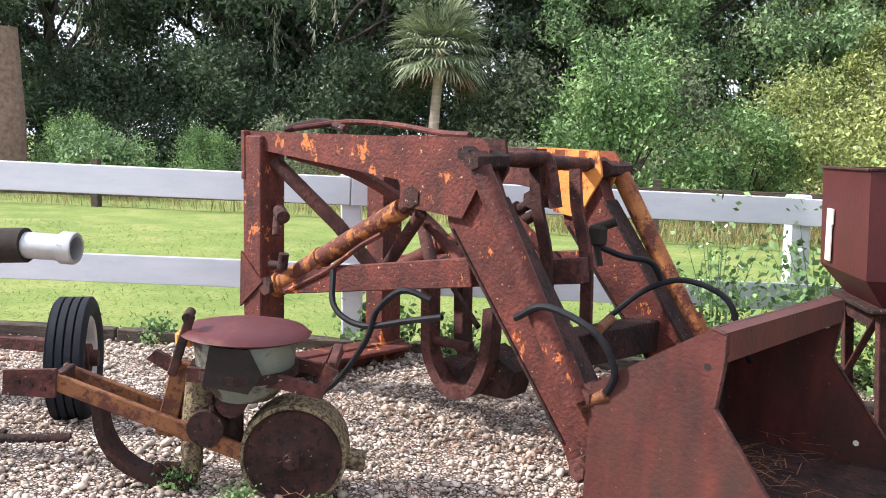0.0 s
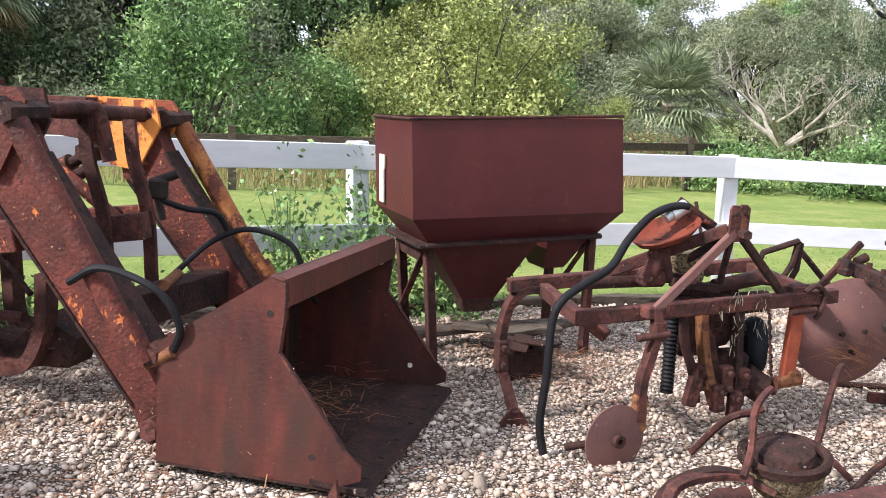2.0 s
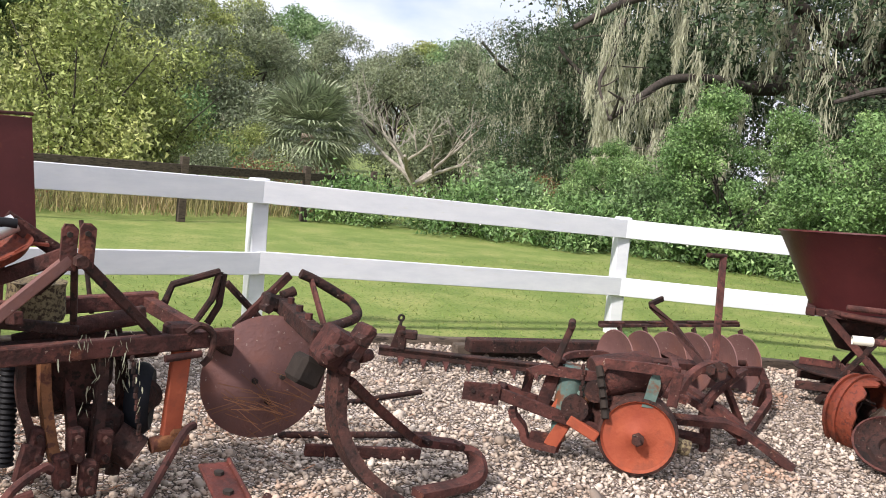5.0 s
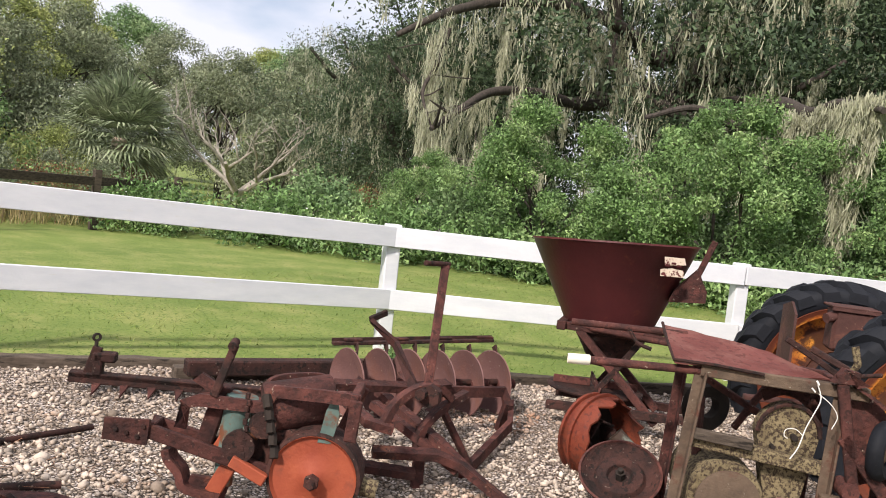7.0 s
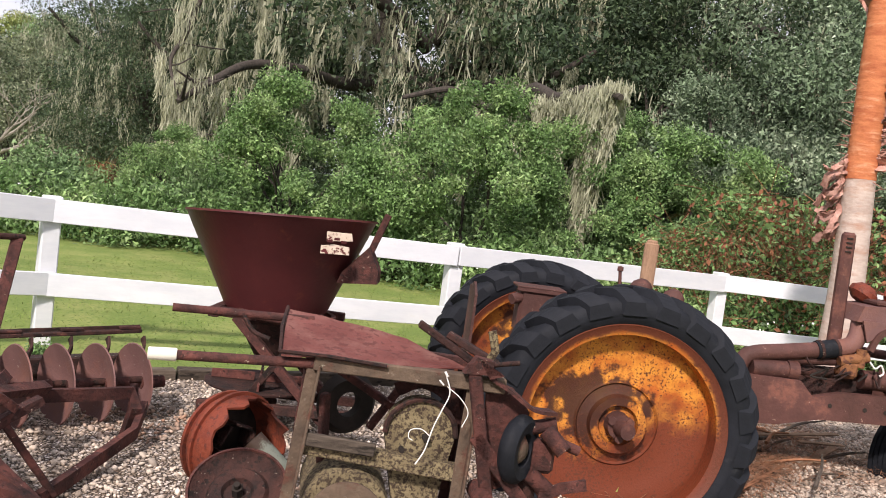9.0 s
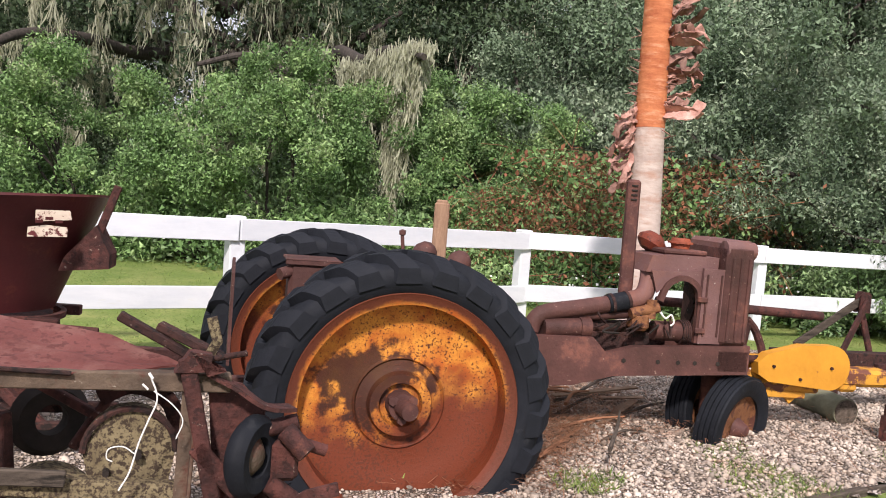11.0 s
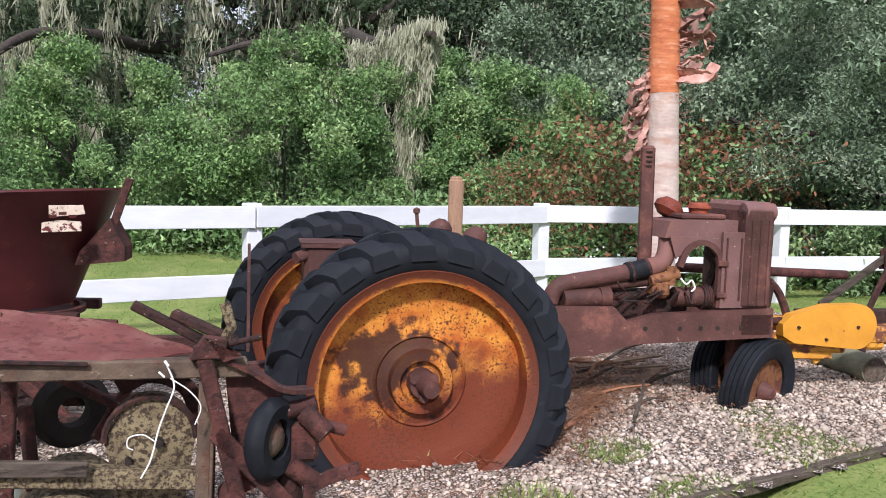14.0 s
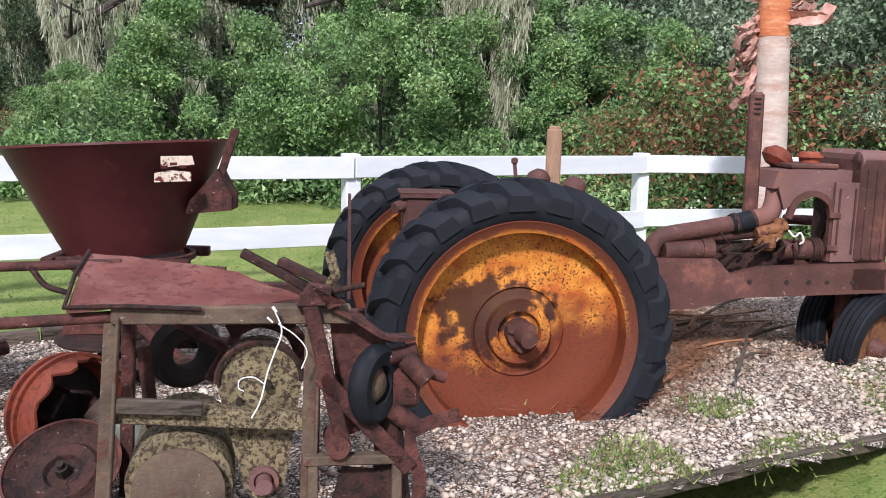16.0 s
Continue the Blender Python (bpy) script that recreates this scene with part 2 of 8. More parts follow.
GRAVEL_BED = gravel_material()
STONE = material("pale_river_stones", (0.28, 0.215, 0.16), (0.6, 0.515, 0.425), scale=2.0, rough=0.85, bump=0.3, bump_scale=80, island_random=0.45, c3=(0.34, 0.2, 0.13), spot=0.62, spot_scale=1.1, sharp=0.08)
GRASS = material("mown_lawn", (0.13, 0.185, 0.04), (0.2, 0.255, 0.06), scale=0.8, rough=0.95, bump=0.9, bump_scale=60, c3=(0.29, 0.29, 0.1), spot=0.6, spot_scale=1.6, sharp=0.14, pits=(0.1, 0.16, 0.03))
BLADES = leaf_material("grass_blades", (0.13, 0.2, 0.04), (0.2, 0.27, 0.06), (0.3, 0.31, 0.1), trans=0.3, scale=0.8)
BARK = material("grey_oak_bark", (0.03, 0.026, 0.022), (0.085, 0.07, 0.058), scale=8, rough=0.95, bump=0.9, bump_scale=18, stretch=(3, 3, 0.8))
BARK_PALE = material("bleached_dead_wood", (0.24, 0.215, 0.18), (0.42, 0.385, 0.32), scale=8, rough=0.95, bump=0.5, bump_scale=25)
LEAF_DARK = leaf_material("dark_oak_leaves", (0.035, 0.058, 0.034), (0.085, 0.13, 0.06), (0.16, 0.215, 0.105))
LEAF_MID = leaf_material("green_leaves", (0.1, 0.175, 0.075), (0.25, 0.37, 0.155), (0.4, 0.5, 0.25))
LEAF_LIGHT = leaf_material("bright_green_leaves", (0.085, 0.16, 0.055), (0.21, 0.34, 0.115), (0.38, 0.5, 0.21))
LEAF_YELLOW = leaf_material("yellow_green_leaves", (0.2, 0.25, 0.08), (0.37, 0.41, 0.13), (0.5, 0.5, 0.2))
LEAF_DULL = leaf_material("dull_green_leaves", (0.13, 0.16, 0.095), (0.27, 0.31, 0.18), (0.4, 0.42, 0.26))
LEAF_OLIVE = leaf_material("olive_green_leaves", (0.07, 0.11, 0.065), (0.21, 0.29, 0.165), (0.46, 0.53, 0.37))
PALM_LEAF = leaf_material("palm_fronds", (0.2, 0.25, 0.14), (0.34, 0.39, 0.24), (0.48, 0.5, 0.34))
PALM_DEAD = material("dead_palm_fronds", (0.16, 0.1, 0.06), (0.3, 0.2, 0.13), scale=10, rough=0.95, bump=0.3)
MOSS = leaf_material("grey_hanging_moss", (0.38, 0.39, 0.26), (0.53, 0.53, 0.38), (0.66, 0.65, 0.49), trans=0.35, varied=0.3)
DRY = material("dry_red_brown_twigs", (0.13, 0.05, 0.03), (0.27, 0.12, 0.06), scale=3, rough=0.95, bump=0, island_random=0.4)
STRAW = material("pine_straw", (0.17, 0.07, 0.035), (0.3, 0.15, 0.08), scale=3, rough=0.95, bump=0, island_random=0.4)
PALM_BARK = material("orange_palm_bark", (0.36, 0.1, 0.04), (0.58, 0.21, 0.085), scale=5, rough=0.85, bump=0.7, bump_scale=30, stretch=(1, 1, 5), c3=(0.62, 0.3, 0.16), spot=0.62, spot_scale=4, sharp=0.08)
PALM_GREY = material("pale_palm_bark", (0.4, 0.31, 0.26), (0.58, 0.48, 0.41), scale=5, rough=0.9, bump=0.6, bump_scale=30, stretch=(1, 1, 4), c3=(0.4, 0.24, 0.17), spot=0.6, spot_scale=3, sharp=0.1)
FLOWER = material("white_petals", (0.75, 0.75, 0.7), (0.85, 0.85, 0.8), scale=5, rough=0.8, bump=0)


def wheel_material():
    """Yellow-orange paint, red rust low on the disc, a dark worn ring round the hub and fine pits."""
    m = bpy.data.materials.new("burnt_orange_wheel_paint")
    m.use_nodes = True
    n, l = m.node_tree.nodes, m.node_tree.links
    b = n["Principled BSDF"]
    b.inputs["Specular IOR Level"].default_value = 0.3
    tc = n.new("ShaderNodeTexCoord")
    sep = n.new("ShaderNodeSeparateXYZ")
    l.new(tc.outputs["Object"], sep.inputs[0])

    def tex(scale, detail=8):
        t = n.new("ShaderNodeTexNoise")
        t.inputs["Scale"].default_value, t.inputs["Detail"].default_value, t.inputs["Roughness"].default_value = scale, detail, 0.65
        l.new(tc.outputs["Object"], t.inputs["Vector"])
        return t.outputs["Fac"]

    def calc(op, a, c, d=None):
        t = n.new("ShaderNodeMath")
        t.operation = op
        for i, x in enumerate((a, c, d)):
            if x is None:
                continue
            if isinstance(x, (int, float)):
                t.inputs[i].default_value = x
            else:
                l.new(x, t.inputs[i])
        return t.outputs[0]

    def step(x, lo, hi):
        t = n.new("ShaderNodeMapRange")
        t.interpolation_type = "SMOOTHSTEP"
        t.inputs["From Min"].default_value, t.inputs["From Max"].default_value = lo, hi
        l.new(x, t.inputs["Value"])
        return t.outputs[0]

    def blend(fac, a, c):
        t = n.new("ShaderNodeMixRGB")
        l.new(fac, t.inputs[0])
        for i, x in ((1, a), (2, c)):
            if isinstance(x, tuple):
                t.inputs[i].default_value = (*x, 1)
            else:
                l.new(x, t.inputs[i])
        return t.outputs[0]

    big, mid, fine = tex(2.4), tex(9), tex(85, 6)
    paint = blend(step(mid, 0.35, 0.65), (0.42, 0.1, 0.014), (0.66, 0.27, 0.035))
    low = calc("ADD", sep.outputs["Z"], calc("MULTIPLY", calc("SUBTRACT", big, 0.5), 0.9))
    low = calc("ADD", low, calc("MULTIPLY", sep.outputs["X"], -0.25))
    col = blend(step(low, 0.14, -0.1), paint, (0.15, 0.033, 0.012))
    rad = calc("SQRT", calc("ADD", calc("POWER", sep.outputs["X"], 2.0), calc("POWER", sep.outputs["Z"], 2.0)), 0.0)
    ring = calc("ADD", calc("ABSOLUTE", calc("SUBTRACT", rad, 0.17), 0.0), calc("MULTIPLY", calc("SUBTRACT", big, 0.5), 0.75))
    ring = calc("ADD", ring, calc("ADD", calc("MULTIPLY", sep.outputs["X"], 0.3), calc("MULTIPLY", sep.outputs["Z"], -0.1)))
    ring = calc("ADD", ring, calc("MULTIPLY", calc("SUBTRACT", mid, 0.5), 0.22))
    col = blend(calc("MULTIPLY", step(ring, 0.07, 0.015), 0.93), col, (0.035, 0.013, 0.009))
    col = blend(step(calc("ADD", rad, calc("MULTIPLY", mid, 0.08)), 0.5, 0.53), col, (0.12, 0.032, 0.015))
    col = blend(step(calc("ADD", fine, calc("MULTIPLY", calc("SUBTRACT", big, 0.5), 0.5)), 0.55, 0.63), col, (0.1, 0.028, 0.012))
    l.new(col, b.inputs["Base Color"])
    rr = n.new("ShaderNodeMapRange")
    rr.inputs["To Min"].default_value, rr.inputs["To Max"].default_value = 0.42, 0.8
    l.new(mid, rr.inputs["Value"])
    l.new(rr.outputs[0], b.inputs["Roughness"])
    bp = n.new("ShaderNodeBump")
    bp.inputs["Strength"].default_value, bp.inputs["Distance"].default_value = 0.35, 0.01
    l.new(fine, bp.inputs["Height"])
    l.new(bp.outputs[0], b.inputs["Normal"])
    return m


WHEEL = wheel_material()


# ---- mesh helpers ----
def finish(bm, bevel=0.0, smooth=False):
    if bevel:
        bmesh.ops.bevel(bm, geom=[e for e in bm.edges if len(e.link_faces) == 2 and e.calc_face_angle(0) > 0.5], offset=bevel, segments=1, affect="EDGES", clamp_overlap=True)
    bmesh.ops.recalc_face_normals(bm, faces=bm.faces)
    if smooth:
        for f in bm.faces:
            f.smooth = True
        for e in bm.edges:
            if len(e.link_faces) == 2 and e.calc_face_angle(0) > 0.7:
                e.smooth = False
    return bm


def part(name, bm, mat, parent=None, label=""):
    """Links a bmesh as one mesh object under its thing."""
    me = bpy.data.meshes.new(name)
    bm.to_mesh(me)
    bm.free()
    me.materials.append(mat)
    ob = new(name, me)
    if parent:
        ob.parent = parent
    return tagged(ob, label)


def settled(m):
    """Lifts a pose on to the ground below it; what is laid out in the world's own metres stays."""
    x, y = m.translation.xy
    return m if x == 0 and y == 0 else Matrix.Translation((0, 0, float(height(x, y)))) @ m


def solo(name, bm, mat, m, label, category, group="", kind=""):
    ob = part(name, bm, mat)
    ob.matrix_basis = settled(m)
    return tagged(ob, label, category, group, kind)


def thing(name, m, label, category, group="", kind=""):
    ob = new(name)
    ob.empty_display_size = 0.2
    ob.matrix_basis = settled(m)
    return tagged(ob, label, category, group, kind)


def box(size, at=(0, 0, 0), bevel=0.004, m=None):
    bm = bmesh.new()
    bmesh.ops.create_cube(bm, size=1, matrix=Matrix.Translation(at) @ (m or Matrix()) @ Matrix.Diagonal((*size, 1)))
    return finish(bm, min(bevel, min(size) * 0.3))


def beam(p, q, w=0.05, h=None, bevel=0.004, up=(0, 0, 1), ext=0.0):
    """A rectangular bar from p to q, w across and h along up."""
    p, q, h = Vector(p), Vector(q), h or w
    d = (q - p).normalized()
    p, q = p - d * ext, q + d * ext
    side = d.cross(Vector(up))
    if side.length < 1e-4:
        side = d.cross(Vector((1, 0, 0)))
    side.normalize()
    top = side.cross(d)
    m = Matrix((side, top, d)).transposed().to_4x4()
    bm = bmesh.new()
    bmesh.ops.create_cube(bm, size=1, matrix=Matrix.Translation((p + q) / 2) @ m @ Matrix.Diagonal((w, h, (q - p).length, 1)))
    return finish(bm, min(bevel, w * 0.3, h * 0.3))


def rod(p, q, r=0.02, r2=None, n=14, cap=True):
    p, q = Vector(p), Vector(q)
    d = q - p
    bm = bmesh.new()
    bmesh.ops.create_cone(bm, cap_ends=cap, segments=n, radius1=r, radius2=r if r2 is None else r2, depth=d.length,
                          matrix=Matrix.Translation((p + q) / 2) @ d.to_track_quat("Z", "Y").to_matrix().to_4x4())
    return finish(bm, 0, True)


def smooth_line(pts, steps=6):
    """A Catmull-Rom line through the points."""
    pts = [Vector(p) for p in pts]
    ext = [pts[0] * 2 - pts[1], *pts, pts[-1] * 2 - pts[-2]]
    out = []
    for i in range(1, len(ext) - 2):
        a, b, c, d = ext[i - 1:i + 3]
        for k in range(steps):
            t = k / steps
            out.append(0.5 * (2 * b + (c - a) * t + (2 * a - 5 * b + 4 * c - d) * t * t + (3 * b - a - 3 * c + d) * t ** 3))
    return out + [pts[-1]]


def sweep(pts, r=0.015, n=8, curved=True, steps=6, flat=None, r_end=None, up=(0, 0, 1)):
    """A tube, or with flat=(w, h) a flat bar, along a line."""
    line = smooth_line(pts, steps) if curved else [Vector(p) for p in pts]
    bm = bmesh.new()
    rings = []
    last = None
    for i, p in enumerate(line):
        d = (line[min(i + 1, len(line) - 1)] - line[max(i - 1, 0)]).normalized()
        ref = Vector(up) if last is None else last
        if abs(d.dot(ref)) > 0.95:
            ref = Vector((1, 0.2, 0)) if abs(d.x) < 0.8 else Vector((0, 1, 0.2))
        side = d.cross(ref).normalized()
        top = side.cross(d).normalized()
        if flat is None:
            last = top
        k = i / (len(line) - 1)
        rr = r if r_end is None else r + (r_end - r) * k
        if flat:
            w, h = flat
            ring = [bm.verts.new(p + side * (a * w / 2) + top * (b * h / 2)) for a, b in ((-1, -1), (1, -1), (1, 1), (-1, 1))]
        else:
            ring = [bm.verts.new(p + (side * math.cos(2 * math.pi * j / n) + top * math.sin(2 * math.pi * j / n)) * rr) for j in range(n)]
        rings.append(ring)
    k = len(rings[0])
    for a, b in zip(rings, rings[1:]):
        for j in range(k):
            bm.faces.new((a[j], a[(j + 1) % k], b[(j + 1) % k], b[j]))
    bm.faces.new(rings[0][::-1])
    bm.faces.new(rings[-1])
    return finish(bm, 0, True)


def lathe(profile, n=32, m=None, close=False, wobble=0.0, seed=1, arc=1.0):
    """Turns a profile of (radius, height) round z."""
    rnd = random.Random(seed)
    bm = bmesh.new()
    rings = []
    count = n if arc == 1.0 else n + 1
    for r, z in profile:
        rings.append([bm.verts.new((r * math.cos(2 * math.pi * arc * j / n) * (1 + wobble * rnd.uniform(-1, 1)), r * math.sin(2 * math.pi * arc * j / n) * (1 + wobble * rnd.uniform(-1, 1)), z)) for j in range(count)])
    pairs = list(zip(rings, rings[1:])) + ([(rings[-1], rings[0])] if close else [])
    for a, b in pairs:
        for j in range(n):
            k = (j + 1) % count
            bm.faces.new((a[j], a[k], b[k], b[j]))
    bmesh.ops.remove_doubles(bm, verts=bm.verts, dist=1e-5)
    if m:
        bm.transform(m)
    return finish(bm, 0, True)


def plate(outline, thick=0.01, m=None, bevel=0.0, bend=None):
    """A flat plate: an outline in x, y given a thickness, then laid by m."""
    bm = bmesh.new()
    lo = [bm.verts.new((x, y, -thick / 2)) for x, y in outline]
    hi = [bm.verts.new((x, y, thick / 2)) for x, y in outline]
    bm.faces.new(lo[::-1])
    bm.faces.new(hi)
    for i in range(len(lo)):
        j = (i + 1) % len(lo)
        bm.faces.new((lo[i], lo[j], hi[j], hi[i]))
    if m:
        bm.transform(m)
    return finish(bm, bevel)


def side_plane(v=0.0):
    """Lays an outline (along, up) into the upright plane at v."""
    return Matrix(((1, 0, 0, 0), (0, 0, -1, v), (0, 1, 0, 0), (0, 0, 0, 1)))


def join(*bms):
    """Several pieces as one mesh, for one rigid part."""
    out = bmesh.new()
    for b in bms:
        me = bpy.data.meshes.new("piece")
        b.to_mesh(me)
        b.free()
        out.from_mesh(me)
        bpy.data.meshes.remove(me)
    return out


def raw(name, verts, faces, mat, parent=None, smooth=False):
    me = bpy.data.meshes.new(name)
    me.vertices.add(len(verts))
    me.vertices.foreach_set("co", np.asarray(verts, dtype=np.float32).ravel())
    faces = np.asarray(faces, dtype=np.int32)
    k = faces.shape[1]
    me.loops.add(faces.size)
    me.loops.foreach_set("vertex_index", faces.ravel())
    me.polygons.add(len(faces))
    me.polygons.foreach_set("loop_start", np.arange(0, faces.size, k, dtype=np.int32))
    me.polygons.foreach_set("loop_total", np.full(len(faces), k, dtype=np.int32))
    me.update(calc_edges=True)
    if smooth:
        me.polygons.foreach_set("use_smooth", np.ones(len(faces), dtype=bool))
    me.materials.append(mat)
    ob = new(name, me)
    if parent:
        ob.parent = parent
    return ob


def leaf_cards(centres, size, rng, droop=0.3, long=1.7, pointed=False):
    """Small leaves at the centres, turned at random; pointed ones have three corners."""
    n = len(centres)
    a = rng.normal(size=(n, 3))
    a[:, 2] -= droop
    a /= np.linalg.norm(a, axis=1)[:, None]
    b = np.cross(a, rng.normal(size=(n, 3)))
    b /= np.linalg.norm(b, axis=1)[:, None]
    s = size * rng.uniform(0.6, 1.35, (n, 1))
    c = np.asarray(centres)
    if pointed:
        v = np.stack([c - a * s * long / 2 + b * s * 0.45, c - a * s * long / 2 - b * s * 0.45, c + a * s * long / 2], axis=1).reshape(-1, 3)
        return v, np.arange(n * 3).reshape(-1, 3)
    v = np.stack([c - a * s * long / 2, c + b * s / 2, c + a * s * long / 2, c - b * s / 2], axis=1).reshape(-1, 3)
    f = np.arange(n * 4).reshape(-1, 4)
    return v, f


def strands(roots, length, rng, width=0.022, per=34, spread=0.2):
    """Beards of hanging moss: short curling wisps, thick above and drawn in to a ragged tip."""
    roots = np.asarray(roots, float)
    m = len(roots)
    ln = np.repeat(length * np.minimum(2.0, rng.lognormal(-0.3, 0.5, m)), per)
    drift = np.repeat(rng.normal(size=(m, 2)) * 0.08, per, axis=0)
    n = m * per
    u = rng.uniform(0, 1, n) ** 1.1
    off = rng.normal(size=(n, 2)) * (spread * np.maximum(0.12, (1 - u) ** 0.8))[:, None] + drift * u[:, None]
    base = np.repeat(roots, per, axis=0)
    p = np.column_stack([base[:, 0] + off[:, 0], base[:, 1] + off[:, 1], base[:, 2] + rng.normal(0, 0.04, n) * min(1, spread * 10) - ln * u])
    size = np.minimum(0.3, 0.1 + 0.1 * ln) * rng.uniform(0.4, 1.2, n) * min(1.0, length * 1.4)
    side = rng.normal(size=(n, 2))
    side /= np.linalg.norm(side, axis=1)[:, None]
    w = width * rng.uniform(0.5, 1.3, n)
    lean = rng.normal(0, 0.17, (n, 2))
    curl = rng.normal(0, 0.16, (n, 2))
    rows = []
    for i, fat in ((0, 0.55), (1, 1.0), (2, 0.15)):
        k = i / 2
        c = p + np.column_stack([(lean * k + curl * k * k) * size[:, None], -size * k])
        e = np.column_stack([side * (w * fat)[:, None], np.zeros(n)])
        rows += [c + e, c - e]
    v = np.stack(rows, 1).reshape(-1, 3)
    q = np.arange(n)[:, None] * 6
    f = np.concatenate([q + np.array([[0, 1, 3, 2]]), q + np.array([[2, 3, 5, 4]])])
    return v, f


# ---- ground ----
def height(x, y):
    """The ground falls gently along the row of machines."""
    return np.interp(x, (-9, -2.7, -1.0, 0.4, 1.4, 2.6, 4.2, 5.7, 7.2, 9.0, 10.6, 13.0), (0.24, 0.17, 0.115, 0.082, 0.05, 0.02, -0.01, -0.05, -0.05, -0.035, -0.015, 0.0))


gx = np.concatenate([[-900, -300, -100, -40], np.linspace(-20, 40, 61), [70, 140, 400, 900]])
gy = np.concatenate([[-900, -300, -100, -40], np.linspace(-20, 40, 61), [70, 140, 400, 900]])
gv = [(x, y, float(height(x, y)) + (-0.32 if (x - 8.78) ** 2 + (y - 1.02) ** 2 < 1.5 else -0.02) + 0.008 * noise.noise((x * 0.3, y * 0.3, 0)) * (1 if abs(x) < 60 else 0)) for y in gy for x in gx]
gf = [(j * len(gx) + i, j * len(gx) + i + 1, (j + 1) * len(gx) + i + 1, (j + 1) * len(gx) + i) for j in range(len(gy) - 1) for i in range(len(gx) - 1)]
tagged(raw("ground", gv, gf, GRASS, smooth=True), "mown green lawn running out to the trees", "lawn", kind="structure")

BED = [(-9, 2.0), (-3.2, 3.33), (-1.21, 3.88), (0.34, 4.3), (2.35, 4.6), (3.85, 4.85), (5.43, 4.93), (6.86, 4.47), (8.42, 3.64), (10.6, 2.31), (12.9, 0.76), (14.6, -1.2),
       (13.4, -3.6), (10.62, -1.48), (9.19, -0.4), (7.86, 0.55), (7.0, 0.2), (6.6, -1.6), (4.5, -3.5), (0, -3.8), (-9, -3.0)]


def inside(px, py, poly):
    px, py = np.asarray(px), np.asarray(py)
    hit = np.zeros(px.shape, bool)
    for (x1, y1), (x2, y2) in zip(poly, poly[1:] + poly[:1]):
        hit ^= ((y1 > py) != (y2 > py)) & (px < (x2 - x1) * (py - y1) / (y2 - y1 + 1e-12) + x1)
    return hit


def mound(x, y):
    """Gravel hollowed round the sunken wheel and uneven elsewhere."""
    a, b = (x - 8.78) * 0.559 - (y - 1.02) * 0.829, (x - 8.78) * 0.829 + (y - 1.02) * 0.559
    return height(x, y) - 0.125 * np.exp(-((a / 0.75) ** 2 + (b / 0.5) ** 2)) + 0.012 * np.sin(x * 2.1 + 0.6) * np.sin(y * 1.7)


cell = 0.1
bx, by = np.arange(-9, 15, cell), np.arange(-4, 5.2, cell)
BXX, BYY = np.meshgrid(bx, by)
keep = inside(BXX + cell / 2, BYY + cell / 2, BED)
bz = mound(BXX, BYY) + 0.012
bv = np.stack([BXX, BYY, bz], -1).reshape(-1, 3)
ids = np.arange(BXX.size).reshape(BXX.shape)
bf = np.stack([ids[:-1, :-1], ids[:-1, 1:], ids[1:, 1:], ids[1:, :-1]], -1)[keep[:-1, :-1]]
bed = tagged(raw("gravel_bed", bv, bf, GRAVEL_BED, smooth=True), "bed of pale pebbles under the old machinery", "gravel", kind="structure")

rng = np.random.default_rng(4)
ICO = bmesh.new()
bmesh.ops.create_icosphere(ICO, subdivisions=1, radius=1)
ico_v = np.array([v.co[:] for v in ICO.verts])
ico_f = np.array([[v.index for v in f.verts] for f in ICO.faces])
ICO.free()


BUCKET = [(1.39, 2.46), (1.97, 2.16), (2.54, 3.14), (1.94, 3.45)]


def pebbles(name, count, region, dense, parent_label):
    px, py = rng.uniform(region[0], region[1], count * 3), rng.uniform(region[2], region[3], count * 3)
    ok = inside(px, py, BED) & ((px < 7.6) | (py > 0.67 - 0.728 * (px - 7.8))) & dense(px, py) & ~inside(px, py, BUCKET)
    px, py = px[ok][:count], py[ok][:count]
    n = len(px)
    size = 0.0078 * rng.lognormal(0.1, 0.34, n)
    shape = rng.uniform(0.65, 1.35, (n, 1, 3)) * np.array([1, 1, 0.7])
    a = rng.uniform(0, 2 * math.pi, n)
    v = ico_v[None] * shape * size[:, None, None] * rng.uniform(0.86, 1.14, (n, len(ico_v), 1))
    ca, sa = np.cos(a)[:, None], np.sin(a)[:, None]
    tilt = rng.normal(0, 0.35, (n, 1))
    x0, y0, z0 = v[..., 0], v[..., 1], v[..., 2] + v[..., 0] * tilt
    v = np.stack([x0 * ca - y0 * sa + px[:, None], x0 * sa + y0 * ca + py[:, None], z0 + (mound(px, py) + 0.016 + size * 0.25)[:, None]], -1)
    f = ico_f[None] + (np.arange(n) * len(ico_v))[:, None, None]
    return tagged(raw(name, v.reshape(-1, 3), f.reshape(-1, 3), STONE, smooth=True), parent_label, "gravel", kind="stuff")


pebbles("pebbles", PEBBLES, (-2.6, 12.5, 0.3, 5.0), lambda x, y: rng.uniform(0, 1, len(x)) < np.clip(1.25 - 0.11 * np.hypot(x - 3.5, y), 0.3, 1), "loose pale tan and white pebbles")
pebbles("pebbles", PEBBLES * 2 // 5, (8, 13.5, -2.6, 0.6), lambda x, y: x > 0, "loose pale pebbles near the tractor")

